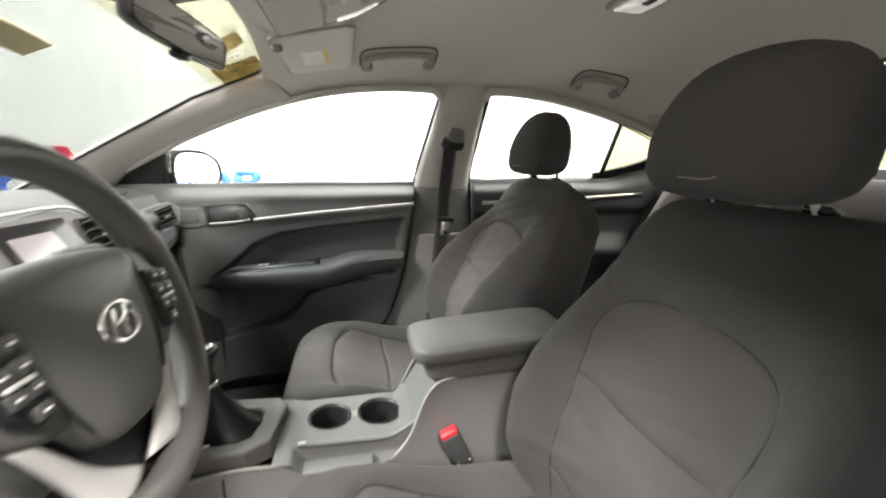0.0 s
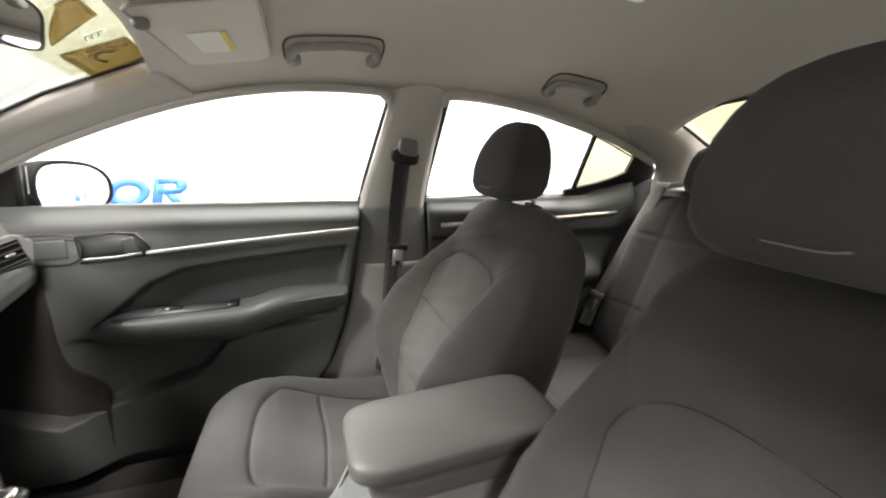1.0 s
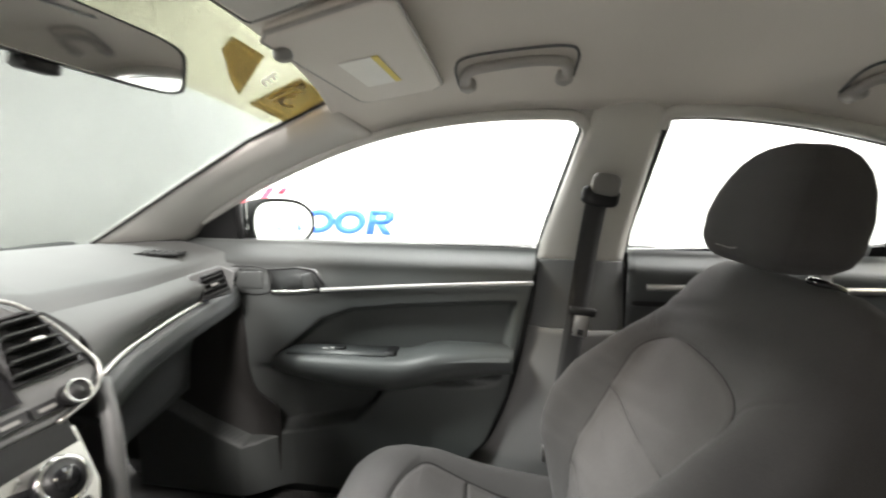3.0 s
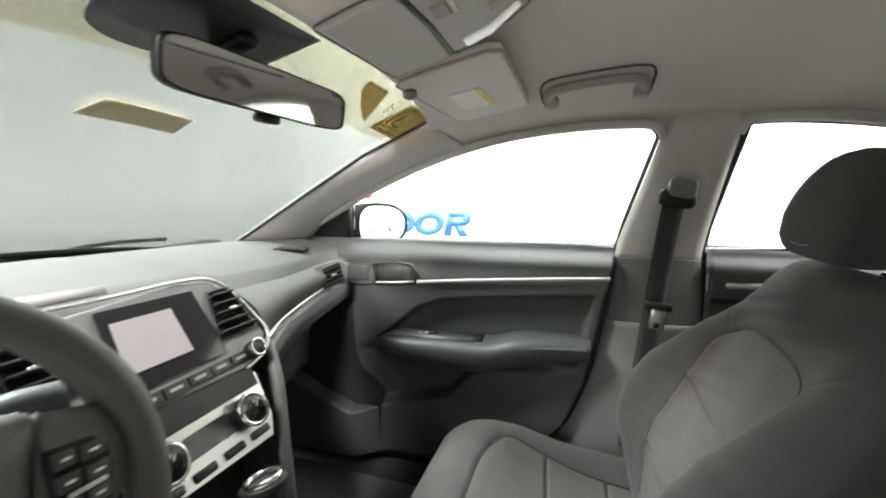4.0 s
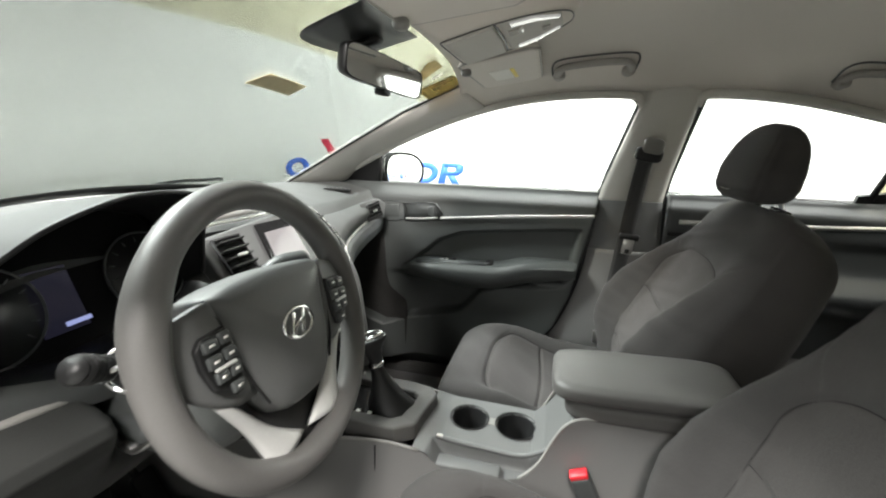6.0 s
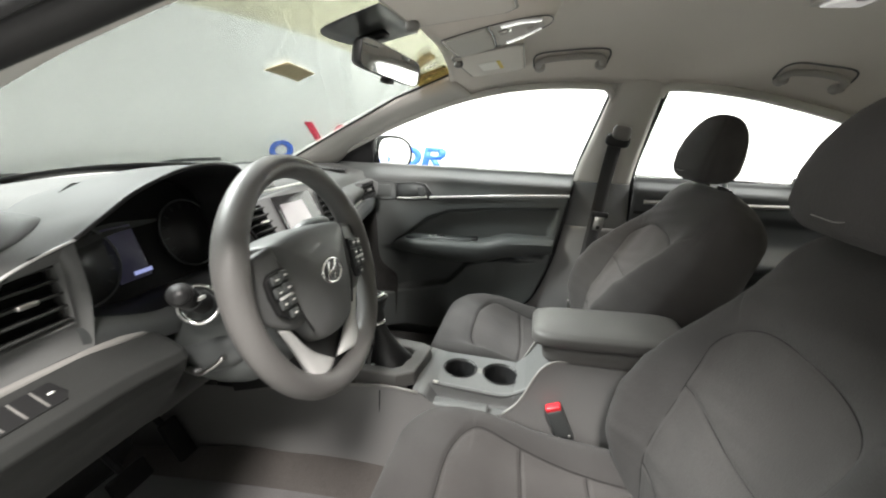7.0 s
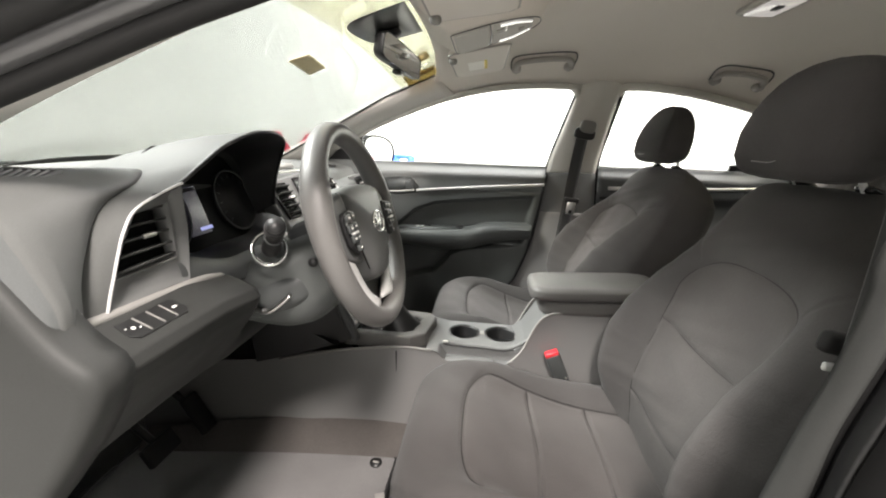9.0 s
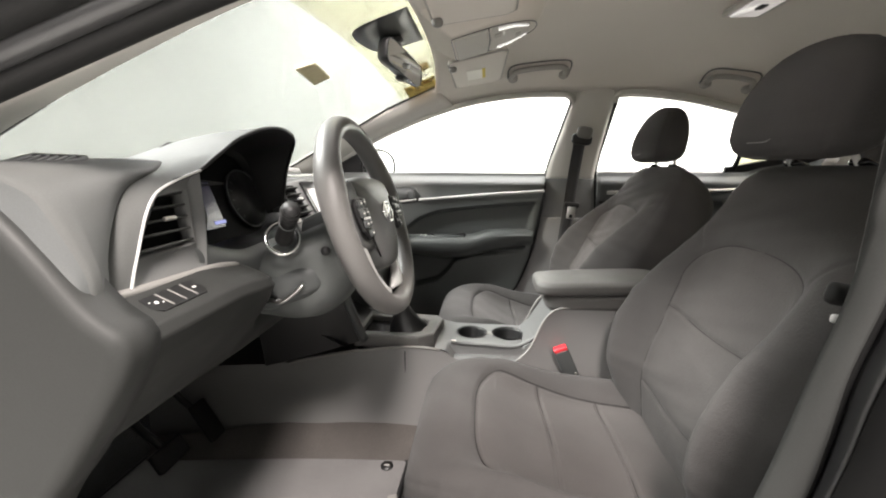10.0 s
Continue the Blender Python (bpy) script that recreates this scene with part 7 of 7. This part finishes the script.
rv = thing("rear_view_mirror", "black rear view mirror hanging from the windshield", "mirror", at=(0.3, 0.01, 1.26))
mc = Vector((0.300, 0.006, 1.265))
ex = Vector((0.036, 0.289, -0.014)).normalized()
mm = basis(mc, ex, (0.98, -0.125, -0.115))
mo_ = []
for k in range(48):
    a = 2 * math.pi * k / 48
    c, s = math.cos(a), math.sin(a)
    mo_.append((0.141 * math.copysign(abs(c) ** 0.28, c), 0.029 * math.copysign(abs(s) ** 0.38, s)))
rows = [[mm @ Vector((x * k, y * k, z)) for x, y in mo_] for k, z in ((0.55, -0.036), (0.85, -0.028), (0.98, -0.012), (1.0, 0.0), (0.985, 0.004), (0.955, 0.002))]
part("housing", sheet(rows, True), M_BLACK, rv)
part("mirror_glass", slab([(x * 0.955, y * 0.93) for x, y in mo_], 0.002, mm), M_MIRROR, rv, "reflecting mirror glass", smooth=False)
part("tab", rbox(0.03, 0.012, 0.022, 0.004, mm @ pose(0.005, -0.033, -0.012)), M_BLACK, rv)
part("stem", tube([mm @ Vector((-0.02, 0.004, -0.034)), (0.262, -0.02, 1.285), (0.25, -0.022, 1.308), (0.268, -0.02, 1.317)], 0.011, 10, 12), M_BLACK, rv)
part("mount", rbox(0.055, 0.03, 0.014, 0.006, pose(0.272, -0.02, 1.313, 0, -16, 0)), M_BLACK, rv)

# ---- the open driver doorway ----
DW = [(-0.30, 0.945), (-0.05, 1.040), (0.129, 1.114), (0.231, 1.156), (0.329, 1.191), (0.45, 1.232), (0.60, 1.265), (0.80, 1.282), (1.0, 1.285)]
for nm, up_, r_, mt, lb in (("door_seal", 0.012, 0.013, M_RUBBER, "black rubber seal round the open driver doorway"),
                            ("body_flange", 0.034, 0.014, M_SILL, "shiny body edge round the driver doorway"),
                            ("body_flange", 0.058, 0.016, M_RUBBER, "black body edge above the driver doorway"),
                            ("body_flange", 0.084, 0.014, M_SILL, "glossy roof edge above the driver doorway"),
                            ("body_flange", 0.110, 0.022, M_PAINT, "glossy black roof edge above the driver doorway")):
    line = [(x, -side_y(z) - 0.55 * up_, z + up_ * 0.8) for x, z in DW]
    tagged(part(nm, tube(line, r_, 10, 50), mt), lb, "door seal" if nm == "door_seal" else "car body", kind="structure")
# hinge pillar face with its rolled edge
HINGE = [(-0.25, 1.01), (-0.02, 1.0), (0.04, 0.988), (0.072, 0.964), (0.100, 0.933), (0.131, 0.892), (0.153, 0.868), (0.172, 0.856), (0.180, 0.842), (0.173, 0.814), (0.143, 0.764), (0.093, 0.697), (0.05, 0.64), (-0.03, 0.50), (-0.02, 0.38), (0.10, 0.335), (0.5, 0.335)]
edge_ = smooth_line([(x, -0.775, z) for x, z in HINGE], 110)
rows = []
for k, p in enumerate(edge_):
    tg = edge_[min(k + 1, 110)] - edge_[max(k - 1, 0)]
    out_ = Vector((-tg.z, 0, tg.x)).normalized()
    row = [p + Vector((0, 0.034, 0)) - out_ * 0.002, p + Vector((0, 0.014, 0))]
    row += [p + Vector((0, -0.012 * math.sin(a), 0)) - out_ * 0.014 * (1 - math.cos(a)) for a in [math.pi / 2 * j / 7 for j in range(8)]]
    q = row[-1]
    row += [Vector((q.x + (-0.45 - q.x) * t, -0.787 - 0.030 * t, q.z)) for t in (0.06, 0.2, 0.4, 0.6, 0.8, 1.0)]
    rows.append(row)
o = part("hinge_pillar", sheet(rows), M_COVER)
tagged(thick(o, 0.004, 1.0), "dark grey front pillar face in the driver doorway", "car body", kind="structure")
# trim return, seal groove and body strip on the driver side centre pillar
PL = [(0.955, -0.640, 1.30), (0.900, -0.680, 1.12), (0.862, -0.698, 0.998), (0.855, -0.700, 0.973), (0.859, -0.700, 0.952), (0.851, -0.700, 0.878), (0.833, -0.700, 0.805), (0.821, -0.700, 0.752), (0.803, -0.700, 0.681), (0.770, -0.702, 0.580), (0.700, -0.705, 0.460), (0.640, -0.705, 0.370)]
PD = [(0.985, -0.660, 1.30), (0.925, -0.700, 1.12), (0.886, -0.718, 0.998), (0.880, -0.720, 0.973), (0.875, -0.720, 0.945), (0.860, -0.720, 0.880), (0.845, -0.720, 0.817), (0.837, -0.720, 0.752), (0.826, -0.720, 0.685), (0.795, -0.722, 0.580), (0.730, -0.725, 0.460), (0.670, -0.725, 0.370)]
PO = [(1.000, -0.695, 1.30), (0.940, -0.732, 1.12), (0.895, -0.750, 0.998), (0.887, -0.752, 0.973), (0.877, -0.752, 0.945), (0.856, -0.752, 0.880), (0.838, -0.752, 0.810), (0.828, -0.752, 0.752), (0.812, -0.752, 0.685), (0.785, -0.754, 0.580), (0.720, -0.757, 0.460), (0.660, -0.757, 0.370)]
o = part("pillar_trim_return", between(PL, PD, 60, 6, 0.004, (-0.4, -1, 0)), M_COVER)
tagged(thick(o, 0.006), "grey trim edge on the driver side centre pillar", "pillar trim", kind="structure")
o = part("body_strip", between([Vector(p) + Vector((0.006, -0.002, 0)) for p in PD], PO, 60, 5, 0.003, (-0.5, -1, 0)), M_BLACK)
tagged(thick(o, 0.006), "grey rubber strip outside the centre pillar trim", "pillar trim", kind="structure")
o = part("door_seal", tube([Vector(p) + Vector((0.004, 0.002, 0)) for p in PD], 0.0045, 8, 60), M_MATT)
tagged(o, "black seal groove down the driver side centre pillar", "door seal", kind="structure")
o = part("body_flange", between([Vector(p) + Vector((0.004, -0.002, 0)) for p in PO], [Vector(p) + Vector((0.07, -0.06, 0)) for p in PO], 60, 4, 0.006, (-0.5, -1, 0)), M_MATT)
tagged(thick(o, 0.006), "black body edge of the driver doorway", "car body", kind="structure")
o = part("latch_pillar", rbox(0.14, 0.03, 0.75, 0.01, pose(1.03, -0.825, 0.70, 0, 8, 0)), M_BLACK)
tagged(o, "black centre pillar face in the driver doorway", "car body", kind="structure")
lt = thing("door_striker", "metal door striker on the centre pillar", "door striker", at=(0.90, -0.82, 0.74))
part("plate", rbox(0.05, 0.006, 0.07, 0.004, pose(0.90, -0.818, 0.735)), M_SILVER, lt)
part("loop", tube([(0.885, -0.82, 0.755), (0.885, -0.845, 0.755), (0.885, -0.845, 0.72), (0.885, -0.82, 0.72)], 0.005, 8), M_CHROME, lt)
